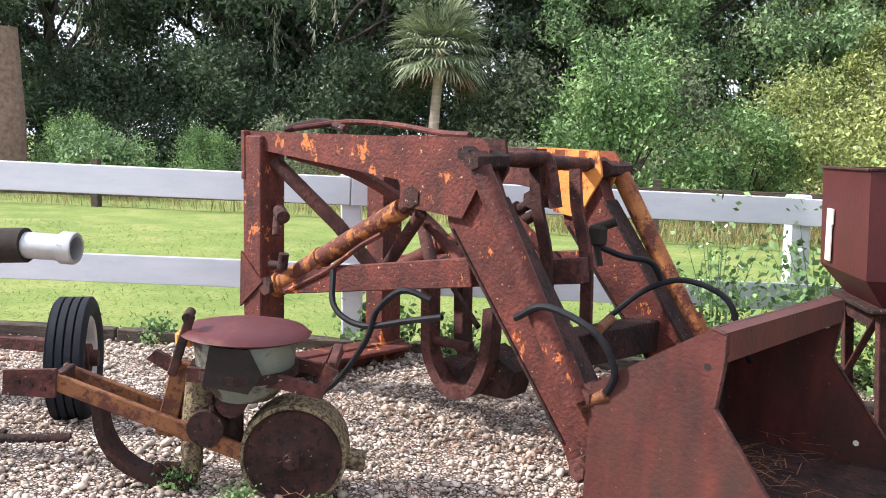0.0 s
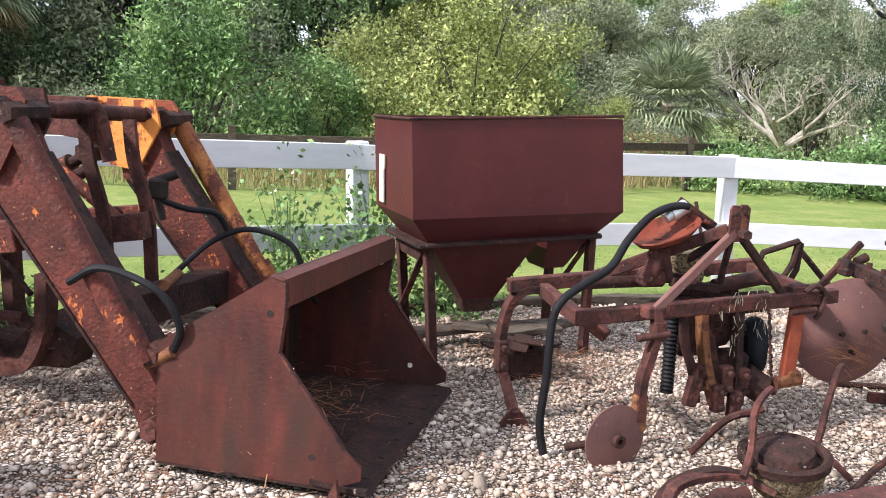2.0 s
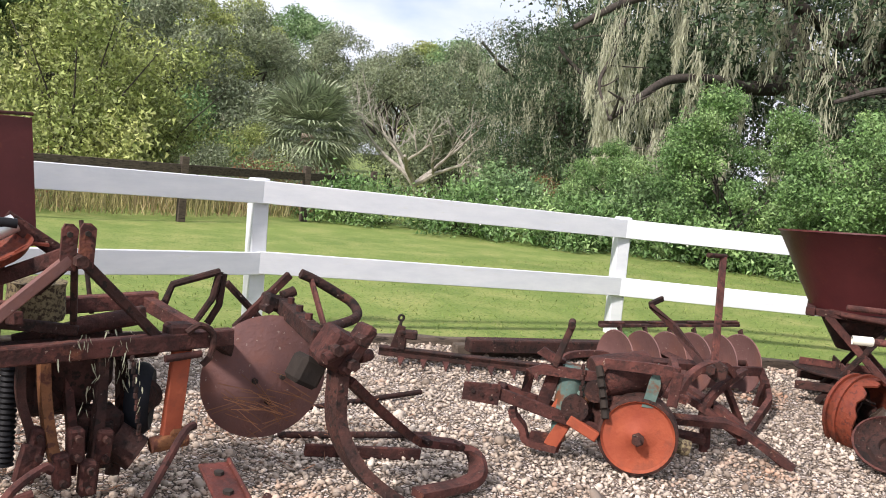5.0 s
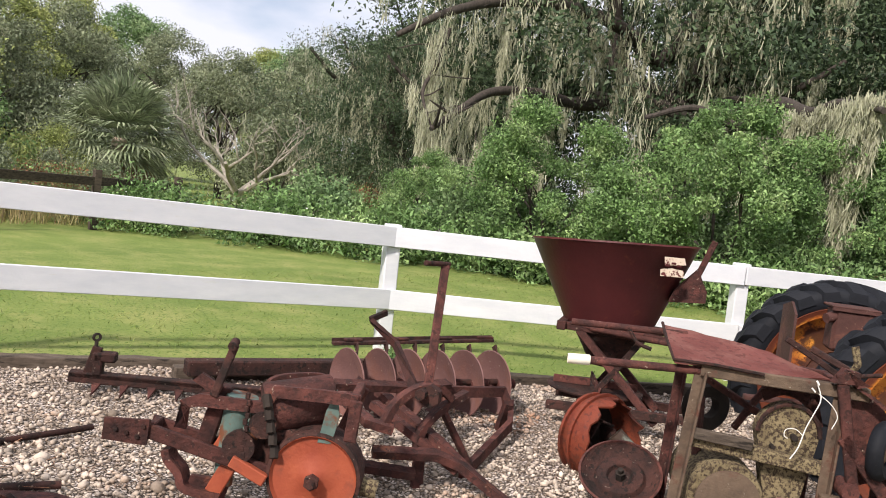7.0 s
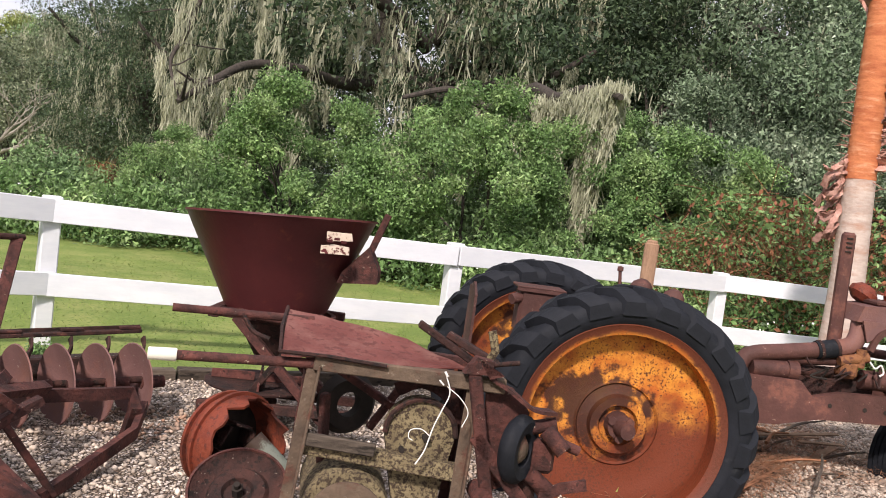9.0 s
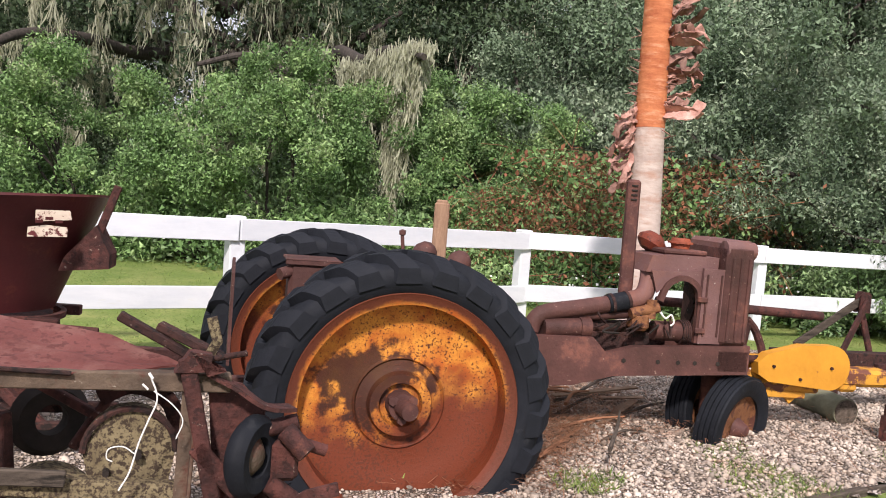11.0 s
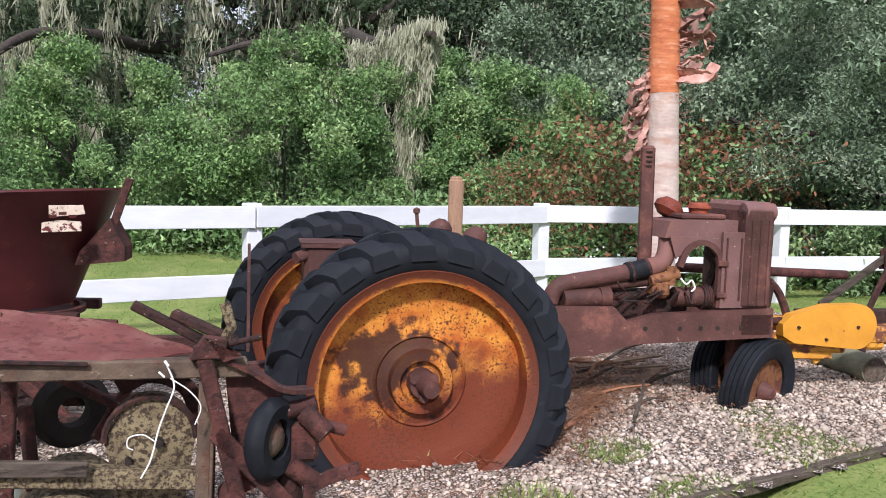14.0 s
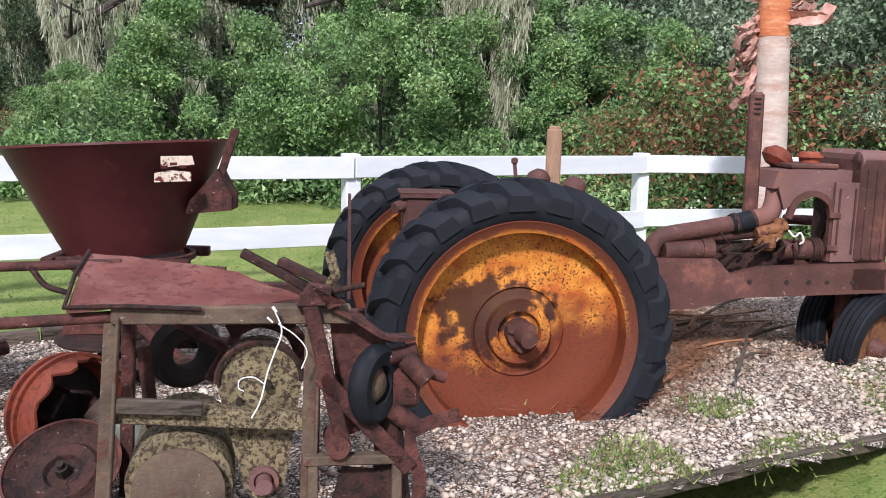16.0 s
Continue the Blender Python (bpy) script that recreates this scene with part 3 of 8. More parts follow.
# grass blades by the fence, the edging and the lawn
gb = 60000
bxs, bys = rng.uniform(-6, 18, gb), rng.uniform(-4, 9, gb)
ok = ~inside(bxs, bys, BED) | (rng.uniform(0, 1, gb) < 0.02)
ok &= ~((bxs < 7.2) & (bys < 2.0)) 
bxs, bys = bxs[ok], bys[ok]
n = len(bxs)
hgt, ang, lean = rng.uniform(0.006, 0.02, n), rng.uniform(0, 6.28, n), rng.normal(0, 0.03, (n, 2))
w = 0.004
gvv = np.stack([np.stack([bxs - w * np.cos(ang), bys - w * np.sin(ang), height(bxs, bys) - 0.01], -1), np.stack([bxs + w * np.cos(ang), bys + w * np.sin(ang), height(bxs, bys) - 0.01], -1),
                np.stack([bxs + lean[:, 0], bys + lean[:, 1], hgt + height(bxs, bys)], -1)], 1).reshape(-1, 3)
tagged(raw("grass_blades", gvv, np.arange(n * 3).reshape(-1, 3), BLADES), "green grass blades of the lawn", "grass", kind="stuff")


# sparse grass coming through the gravel by the low kerb
gb = 60000
bxs, bys = rng.uniform(7.9, 13, gb), rng.uniform(-3.0, 0.6, gb)
near = np.abs((bys + 0.45) * 1.33 + (bxs - 9.19) * 1.08) / 1.71
patch = np.array([noise.noise((x * 1.6, y * 1.6, 3.0)) for x, y in zip(bxs, bys)])
ok = inside(bxs, bys, BED) & (patch > -0.2 + near * 0.75)
bxs, bys = bxs[ok], bys[ok]
n = len(bxs)
hgt, ang, lean = rng.uniform(0.02, 0.042, n), rng.uniform(0, 6.28, n), rng.normal(0, 0.03, (n, 2))
gvv = np.stack([np.stack([bxs - w * np.cos(ang), bys - w * np.sin(ang), height(bxs, bys)], -1), np.stack([bxs + w * np.cos(ang), bys + w * np.sin(ang), height(bxs, bys)], -1),
                np.stack([bxs + lean[:, 0], bys + lean[:, 1], hgt + height(bxs, bys)], -1)], 1).reshape(-1, 3)
tagged(raw("grass_tufts", gvv, np.arange(n * 3).reshape(-1, 3), BLADES), "thin grass growing through the gravel", "grass", kind="stuff")


# ---- timber edging ----
def edging(a, b, w=0.09, h=0.105, label="grey weathered landscape timber edging the gravel"):
    a, b = Vector((*a, height(*a))), Vector((*b, height(*b)))
    ln = (b - a).length
    bm = bmesh.new()
    bmesh.ops.create_cube(bm, size=1, matrix=Matrix.Diagonal((ln - 0.015, w, h, 1)))
    bmesh.ops.subdivide_edges(bm, edges=[e for e in bm.edges if abs((e.verts[0].co - e.verts[1].co).x) > ln * 0.5], cuts=8)
    rnd = random.Random(round(a.x * 100))
    for v in bm.verts:
        v.co.y += rnd.uniform(-0.006, 0.006)
        v.co.z += rnd.uniform(-0.008, 0.008)
    finish(bm, 0.006)
    return solo("edging_timber", bm, WOOD_OLD, pose(*((a + b) / 2)[:2], h / 2 - 0.03, 0, -math.degrees(math.atan2(b.z - a.z, ln)), math.degrees(math.atan2(b.y - a.y, b.x - a.x))), label, "edging timber", "timber edging")


EDGE = [(-9, 2.0), (-3.2, 3.33), (-1.21, 3.88), (0.34, 4.3), (2.35, 4.6), (3.85, 4.85), (5.43, 4.95), (6.88, 4.5), (8.42, 3.66), (10.6, 2.33), (12.9, 0.78)]
for a, b in zip(EDGE, EDGE[1:]):
    edging(a, b)
EDGE2 = [(7.0, 1.2), (7.7, 0.66), (8.75, -0.03), (9.94, -0.93), (10.62, -1.48), (12.4, -2.85), (13.6, -3.7)]
for a, b in zip(EDGE2[1:], EDGE2[2:]):
    edging(a, b, 0.045, 0.045)

# ---- white fence ----
POSTS = [(-8.1, 2.2), (-5.4, 2.88), (-2.7, 3.58), (0.0, 4.3), (2.46, 5.02), (5.31, 5.43), (8.34, 4.89), (10.67, 3.16), (13.1, 1.7), (14.92, -0.33), (16.73, -2.36), (18.6, -4.4)]
RISE = dict(zip(POSTS, (0.25, 0.21, 0.175, 0.13, 0.085, 0.04, -0.02, -0.01, 0.0, 0.01, 0.01, 0.01)))
fence = thing("board_fence", pose(0, 0, 0), "low white-painted two-rail board fence along the lawn", "fence")
for x, y in POSTS:
    i = POSTS.index((x, y))
    x0, y0 = POSTS[max(i - 1, 0)]
    x1, y1 = POSTS[min(i + 1, len(POSTS) - 1)]
    a = math.degrees(math.atan2(y1 - y0, x1 - x0))
    p = part("post", box((0.115, 0.115, 1.2), (0, 0, 0.35), 0.008), WHITE, fence)
    p.matrix_basis = pose(x, y, RISE[x, y], 0, -1.5, 0) @ pose(0, 0, 0, 0, 0, a)
for (x0, y0), (x1, y1) in zip(POSTS, POSTS[1:]):
    d = Vector((x1 - x0, y1 - y0, 0))
    nrm = Vector((d.y, -d.x, 0)).normalized() * 0.072
    for z in (0.857, 0.372):
        rnd = random.Random(int(x0 * 50 + z * 100))
        lean, z0, z1 = Vector((-0.026 * z, 0, 0)), z + RISE[x0, y0], z + RISE[x1, y1]
        part("rail", beam(Vector((x0, y0, z0 + rnd.uniform(-0.006, 0.006))) + lean + nrm + d.normalized() * 0.002, Vector((x1, y1, z1 + rnd.uniform(-0.006, 0.006))) + lean + nrm - d.normalized() * 0.002, 0.028, 0.155, 0.004), WHITE, fence)


# ---- trees ----
def limbs(root, direction, length, radius, depth, rnd, out, tips, droop=0.0):
    """Grows tapering limbs; fills out with lines and radii, tips with the ends."""
    pts, d = [Vector(root)], Vector(direction).normalized()
    for _ in range(4):
        d = (d + Vector((rnd.uniform(-1, 1), rnd.uniform(-1, 1), rnd.uniform(-0.6, 0.8) - droop)) * 0.28).normalized()
        pts.append(pts[-1] + d * length / 4)
    out.append((pts, radius, radius * 0.55))
    if depth == 0:
        tips.append((pts[-1], d))
        return
    for _ in range(rnd.choice((2, 3))):
        nd = (d + Vector((rnd.uniform(-1, 1), rnd.uniform(-1, 1), rnd.uniform(-0.4, 0.6) - droop)) * 0.9).normalized()
        limbs(pts[rnd.choice((2, 3, 4))], nd, length * rnd.uniform(0.6, 0.8), radius * 0.55, depth - 1, rnd, out, tips, droop)


def tree(name, seed, high, wide, leaf, leaves, mat, label, low=0.25, clumps=70, bark=None, moss=0, moss_len=1.2, trunk_r=0.2, flat=1.0, category="tree"):
    """A tapered trunk with limbs, and a crown of many leaf clumps round the limbs' ends."""
    rnd, g = random.Random(seed), np.random.default_rng(seed)
    t = thing(name, pose(0, 0, 0), label, category)
    lines, tips = [], []
    base = high * low
    lines.append(([Vector((0, 0, -0.1)), Vector((rnd.uniform(-0.1, 0.1) * base, 0.05 * base, base * 0.5)), Vector((rnd.uniform(-0.15, 0.15) * base, 0, base))], trunk_r * 1.25, trunk_r * 0.8))
    top = lines[0][0][-1]
    for k in range(6):
        a = k * 1.047 + rnd.uniform(-0.4, 0.4)
        limbs(top, (math.cos(a) * wide, math.sin(a) * wide, high * rnd.uniform(0.25, 0.9)), wide * 0.55 + high * 0.12, trunk_r * 0.5, 1, rnd, lines, tips)
    part("trunk", join(*[sweep(p, r, 7, True, 3, r_end=r2) for p, r, r2 in lines]), bark or BARK, t)
    cs = [np.array(p) for p, _ in tips]
    while len(cs) < clumps:
        a, u, h = g.uniform(0, 6.283), g.uniform(0.25, 1) ** 0.5, g.uniform(0, 1)
        prof = math.sin(math.pi * min(1, 0.12 + 0.88 * h) ** flat) ** 0.6
        cs.append(np.array([math.cos(a) * wide * u * prof * g.uniform(0.75, 1.15), math.sin(a) * wide * u * prof * g.uniform(0.75, 1.15), base * 0.55 + (high - base * 0.55) * h]))
    per = leaves // len(cs)
    pts = []
    for c in cs:
        rad = wide * g.uniform(0.13, 0.27)
        q = g.normal(size=(per, 3))
        q /= np.linalg.norm(q, axis=1)[:, None]
        pts.append(c + q * rad * g.uniform(0.35, 1.1, (per, 1)) * (1, 1, 0.72))
    v, f = leaf_cards(np.concatenate(pts), leaf, g, pointed=True)
    tagged(raw("crown", v, f, mat, t), kind="stuff")
    if moss:
        pick = [c + (g.normal(size=3) * wide * 0.1) for c in (cs[i] for i in g.integers(0, len(cs), moss))]
        v, f = strands(pick, moss_len, g, 0.011, 80, wide * 0.03)
        tagged(raw("moss", v, f, MOSS, t), "grey-green hanging moss", kind="stuff")
    return t


def bush(name, seed, high, wide, leaf, leaves, mat, label):
    """Leaf clumps down to the ground on a fan of thin stems."""
    rnd, g = random.Random(seed), np.random.default_rng(seed)
    t = thing(name, pose(0, 0, 0), label, "bush")
    stems = []
    for k in range(9):
        a = k * 0.7 + rnd.uniform(-0.3, 0.3)
        e = Vector((math.cos(a) * wide * rnd.uniform(0.3, 0.8), math.sin(a) * wide * rnd.uniform(0.3, 0.8), high * rnd.uniform(0.5, 0.95)))
        stems.append(sweep([(0, 0, -0.05), e * 0.45 + Vector((0, 0, 0.1 * high)), e], 0.03, 5, True, 3, r_end=0.006))
    tagged(part("stem_fan", join(*stems), BARK, t), kind="stuff")
    cs = []
    for _ in range(48):
        a, u, h = g.uniform(0, 6.283), g.uniform(0, 1) ** 0.5, g.uniform(0.05, 1)
        w = wide * math.sqrt(max(0.05, 1 - (h - 0.25) ** 2 * 1.5)) * g.uniform(0.7, 1.1)
        cs.append(np.array([math.cos(a) * w * u, math.sin(a) * w * u, high * h * g.uniform(0.8, 1.05)]))
    per = leaves // len(cs)
    pts = [c + g.normal(size=(per, 3)) * wide * 0.13 for c in cs]
    v, f = leaf_cards(np.concatenate(pts), leaf, g, pointed=True)
    v[:, 2] = np.maximum(v[:, 2], 0.0)
    tagged(raw("foliage", v, f, mat, t), kind="stuff")
    return t


def spread(proto, places):
    """Sets the first at the first place and copies of it at the others: x, y, turn, scale."""
    for i, (x, y, turn, s) in enumerate(places):
        m = settled(pose(x, y, 0, 0, 0, turn))
        if i == 0:
            proto.matrix_basis = m @ Matrix.Scale(s, 4)
        else:
            c = copy_thing(proto, m)
            c.matrix_basis = m @ Matrix.Scale(s, 4)


spread(tree("oak_tree", 11, 9.5, 4.2, 0.085, 30000, LEAF_DARK, "tall dark green oak in the wood behind the lawn", moss=26, moss_len=2.2, clumps=90),
       [(-15, 22, 0, 1.1), (-10, 24, 70, 1.2), (-6.4, 22.5, 140, 1.0), (-4.5, 29, 20, 1.3), (-19, 28, 200, 1.3), (-1.5, 29, 250, 1.1), (2.5, 30, 90, 1.1), (-12, 31, 130, 1.4), (-24, 20, 45, 1.2), (33, 16, 10, 1.2), (39, 7, 80, 1.25), (37, -3, 150, 1.2), (29, 23, 220, 1.0), (32, -12, 300, 1.2), (-17, 15.5, 100, 0.9), (7, 34, 40, 1.2), (-8.5, 27, 160, 1.15), (-13.5, 19.5, 15, 0.8), (0.5, 26.5, 75, 0.95), (23.5, 18.5, 110, 0.95), (28.5, 10, 260, 1.0), (26.5, 0.5, 190, 1.0), (24, 7.5, 330, 0.75)])
spread(tree("broadleaf_tree", 12, 8.0, 3.6, 0.08, 34000, LEAF_MID, "green broadleaf tree at the edge of the wood", clumps=80),
       [(4.5, 26, 0, 1.0), (0.9, 23.5, 60, 0.8), (9, 35, 120, 1.1), (17, 47, 200, 1.15), (26, 49, 260, 1.15), (36, 47, 10, 1.1), (31, 39, 80, 0.95), (13, 40, 20, 1.1)])
spread(tree("broadleaf_tree", 13, 8.0, 3.4, 0.08, 34000, LEAF_YELLOW, "yellow-green tree at the edge of the wood", clumps=75),
       [(8.5, 30, 0, 0.9), (7.5, 23.5, 90, 0.56), (22, 48, 200, 1.1), (14, 33, 300, 0.8), (33, 46, 150, 1.0)])
spread(tree("broadleaf_tree", 14, 7.5, 3.6, 0.07, 38000, LEAF_DULL, "dull grey-green tree in the wood", clumps=80, moss=14, moss_len=1.2),
       [(17, 35, 0, 0.86), (23, 38, 90, 0.9), (27, 33, 200, 0.85), (20, 27.5, 300, 0.66), (33, 34, 40, 0.9), (24, 23, 160, 0.8), (11.5, 27.5, 80, 0.72)])
spread(tree("laurel_tree", 15, 4.6, 2.5, 0.05, 50000, LEAF_LIGHT, "bright green shrubby tree under the oaks", low=0.16, clumps=80, trunk_r=0.08),
       [(15.2, 8.9, 0, 0.62), (16.6, 6.6, 110, 0.68), (18.4, 5.0, 220, 0.68), (17.6, 3.2, 300, 0.6), (15.6, 12.0, 60, 0.42)])
spread(tree("live_oak_tree", 16, 9.0, 6.0, 0.06, 120000, LEAF_DARK, "spreading live oak hung with grey moss", low=0.3, clumps=210, moss=420, moss_len=1.9, trunk_r=0.42),
       [(25, 13.2, 0, 1.35), (31, 5, 130, 1.4), (20.6, 18.2, 250, 0.62), (28, -4, 60, 1.3)])
spread(tree("laurel_tree", 17, 5.6, 2.9, 0.04, 90000, LEAF_OLIVE, "dense olive green evergreen tree overhanging the fence", low=0.1, clumps=110, trunk_r=0.14),
       [(18.6, -1.4, 0, 1.0), (19.0, -5.0, 140, 1.05), (21.5, 2.2, 60, 1.1), (20.5, -9, 200, 1.2), (17.6, -3.9, 250, 0.7), (17.3, -1.6, 30, 0.6), (16.9, -4.6, 90, 0.66)])
spread(bush("bush", 21, 2.6, 1.7, 0.052, 19000, LEAF_LIGHT, "bright green bush beside the lawn"),
       [(1.2, 16.5, 0, 1.1), (3.6, 17.5, 80, 0.8), (-6.5, 15, 150, 0.45), (9.8, 20.5, 200, 0.8), (-9, 14.5, 30, 0.5), (18.6, 15.5, 0, 0.6)])
spread(bush("bush", 22, 2.6, 1.7, 0.045, 21000, LEAF_YELLOW, "yellow-green bush beside the lawn"),
       [(6.4, 16.2, 0, 1.25), (8, 17.4, 80, 1.1), (4.7, 19, 30, 1.1), (11.6, 20.6, 150, 0.6)])
spread(bush("bush", 23, 2.2, 1.8, 0.055, 15000, LEAF_DULL, "tangled dull green brush at the lawn's edge"),
       [(-5.4, 16.0, 0, 0.6), (-0.6, 16.2, 100, 0.5), (11.4, 17.4, 200, 0.4), (19.5, 19.6, 40, 0.6), (10, 16.2, 310, 0.45), (8.6, 15.4, 210, 0.45), (-1.5, 21.5, 140, 1.3), (2, 22, 200, 1.3), (13, 26, 310, 1.2), (16, 29, 10, 1.3), (20, 24, 60, 1.2)])
spread(bush("bush", 26, 2.6, 1.8, 0.05, 15000, LEAF_DARK, "dark undergrowth beneath the tall oaks"),
       [(-11.5, 18.5, 0, 1.1), (-8.2, 19.2, 70, 1.2), (-5.0, 20.2, 140, 1.2), (-15, 17.2, 210, 1.2), (-9.8, 22.5, 280, 1.5), (-2.0, 21.5, 30, 1.2), (-6.5, 24, 90, 1.6), (20.5, 13.5, 0, 0.9), (22, 9.5, 80, 1.0), (21.5, 5.5, 160, 1.0)])
low_hedge = bush("low_hedge", 24, 0.75, 1.3, 0.05, 7000, LEAF_LIGHT, "low leafy ground cover dotted white along the lawn")
gh = np.random.default_rng(88)
ha, hr = gh.uniform(0, 6.283, 90), gh.uniform(0.2, 1.0, 90) ** 0.5 * 1.35
hv, hf = leaf_cards(np.column_stack([np.cos(ha) * hr, np.sin(ha) * hr, 0.78 - 0.3 * hr + gh.normal(0, 0.06, 90)]), 0.035, gh, 0, 1.0)
tagged(raw("flower_dots", hv, hf, FLOWER, low_hedge), kind="stuff")
spread(low_hedge,
       [(12.2, 12.2, 0, 1.0), (13.6, 10.6, 80, 1.0), (14.8, 9, 160, 1.0), (15.6, 7.2, 30, 1.0), (16.3, 5.4, 220, 1.0), (16.6, 3.4, 100, 1.0), (10.6, 13.6, 300, 0.9), (16.4, 1.4, 10, 0.9), (17.2, -0.6, 70, 0.9), (15.8, 2.4, 70, 0.7)])
spread(bush("hedge", 25, 1.3, 1.2, 0.048, 11000, LEAF_MID, "leafy undergrowth below the oaks"),
       [(15.4, 10.8, 0, 1.0), (16.8, 8.8, 80, 1.1), (17.6, 6.4, 200, 1.1), (18, 2.2, 300, 1.2), (17.4, 0.6, 40, 1.0), (18.4, 4.2, 140, 1.2), (14, 13.4, 0, 0.9), (-7.5, 13.2, 20, 0.8), (-10.5, 12.6, 120, 0.9), (17.9, -3.2, 10, 1.0), (16.5, -1.5, 60, 0.75), (16.2, 0.2, 150, 0.6), (17.0, -2.9, 210, 0.8)])


# fan palms
def fan_palm(seed, trunk_h, r, lean, crown, label, fronds=64, trunk_mat=None):
    rnd = random.Random(seed)
    t = thing("fan_palm", pose(0, 0, 0), label, "palm")
    top = Vector((lean, 0, trunk_h))
    if trunk_h > 0.4:
        part("trunk", sweep([(0, 0, -0.1), (lean * 0.2, 0, trunk_h * 0.45), top], r * 1.15, 12, True, 6, r_end=r * 0.85), trunk_mat or PALM_GREY, t)
    for k in range(fronds):
        a = k * 2.39996
        el = 1.4 - 2.2 * (k / fronds) + rnd.uniform(-0.15, 0.15)
        d = Vector((math.cos(a) * math.cos(el), math.sin(a) * math.cos(el), math.sin(el)))
        side = d.cross(Vector((0, 0, 1))).normalized()
        nrm = side.cross(d)
        L = crown * rnd.uniform(0.42, 0.6)
        hub = top + d * L
        bm = bmesh.new()
        q = [top + side * 0.012, hub + side * 0.012, hub - side * 0.012, top - side * 0.012]
        bm.faces.new([bm.verts.new(p) for p in q])
        for j in range(24):
            b = (j / 23 - 0.5) * 3.8
            dd = d * math.cos(b) + side * math.sin(b)
            ln = crown * 0.55 * (0.7 + 0.3 * math.cos(b)) * rnd.uniform(0.85, 1.1)
            w = nrm.cross(dd).normalized() * crown * 0.015
            mid, end = hub + dd * ln * 0.6 + nrm * 0.02, hub + dd * ln - Vector((0, 0, ln * rnd.uniform(0.03, 0.28)))
            a0 = bm.verts.new(hub)
            m1, m2, e0 = bm.verts.new(mid + w), bm.verts.new(mid - w), bm.verts.new(end)
            bm.faces.new((a0, m1, m2))
            bm.faces.new((m1, e0, m2))
        part("frond", bm, PALM_DEAD if k > fronds * 0.93 else PALM_LEAF, t)
    return t


fan_palm(31, 3.45, 0.12, 0.16, 1.35, "slender cabbage palm with a round green crown", 96).matrix_basis = pose(-3.15, 19.41, 0, 0, 0, 0)
fan_palm(32, 1.25, 0.2, 0.1, 1.75, "short bushy palm at the edge of the wood", 110).matrix_basis = pose(13.24, 21.05, 0.3, 0, 0, 0)

# bare bleached tree
rnd = random.Random(41)
dead_lines, dead_tips = [], []
for k in range(5):
    a = k * 1.3
    limbs((0, 0, 0.3), (math.cos(a) * 0.9, math.sin(a) * 0.9, 0.9), 1.35, 0.075, 4, rnd, dead_lines, dead_tips)
dead = thing("dead_tree", pose(15.92, 19.63, 0.2), "bare bleached dead tree with crooked limbs", "tree")
part("limb_tangle", join(*[sweep(p, r, 6, True, 3, r_end=r2) for p, r, r2 in dead_lines]), BARK_PALE, dead)

# tall red-brown dry brush
def brush(seed, high, wide, count):
    g = np.random.default_rng(seed)
    vs, fs, k = [], [], 0
    for _ in range(count):
        p = np.array([g.normal() * wide * 0.5, g.normal() * wide * 0.5, g.uniform(0.1, high)])
        for _ in range(3):
            q = p + g.normal(size=3) * (0.2, 0.2, 0.16)
            s = g.normal(size=3)
            s = s / np.linalg.norm(s) * 0.004
            vs += [p - s, p + s, q + s, q - s]
            fs.append((k, k + 1, k + 2, k + 3))
            k += 4
            p = q
    t = thing("dry_brush", pose(0, 0, 0), "tangle of dry red-brown vines and twigs", "brush")
    tagged(raw("twig_tangle", vs, fs, DRY, t), kind="stuff")
    for mat, n in ((DRY, count * 3), (LEAF_LIGHT, count * 6)):
        at = np.column_stack([g.normal(0, wide * 0.5, n), g.normal(0, wide * 0.5, n), g.uniform(0.05, high * 1.05, n)])
        v, f = leaf_cards(at, 0.045, g)
        tagged(raw("foliage", v, f, mat, t), kind="stuff")
    return t


spread(brush(51, 1.8, 1.2, 420), [(16.4, 1.7, 0, 1.0), (17.0, 0.4, 100, 1.0), (16.0, 2.6, 50, 0.7), (-3, 13.6, 10, 0.6), (9.4, 14.6, 10, 0.5), (4.6, 13.4, 10, 0.5), (16.2, 15.2, 80, 0.6)])

# moss curtain on a low oak limb over the lawn
limb = thing("oak_limb", pose(17.6, 5.0, 0.25), "low crooked oak limb hung with pale grey moss", "tree limb")
part("bough", sweep([(3.4, 3.0, 3.2), (2.0, 2.2, 3.35), (1.0, 1.2, 3.05), (0.2, 0.4, 3.1), (-0.5, -0.5, 2.9)], 0.16, 9, True, 6, r_end=0.05), BARK, limb)
part("bough", sweep([(2.0, 2.2, 3.3), (1.6, 2.9, 2.9), (1.0, 3.4, 3.1), (0.3, 4.0, 2.8)], 0.11, 8, True, 6, r_end=0.04), BARK, limb)
gm = np.random.default_rng(61)
for u in np.linspace(-0.5, 1.0, 16):
    edge = [(0.9 - 1.3 * u + gm.normal() * 0.08, 1.1 - 1.5 * u + gm.normal() * 0.08, 3.0 + 0.12 * u + gm.normal() * 0.05) for _ in range(4)]
    v, f = strands(edge, 0.45 + 0.3 * max(u, 0) + gm.uniform(-0.15, 0.2), gm, 0.01, 150, 0.09)
    tagged(raw("moss", v, f, MOSS, limb), "pale grey hanging moss", kind="stuff")
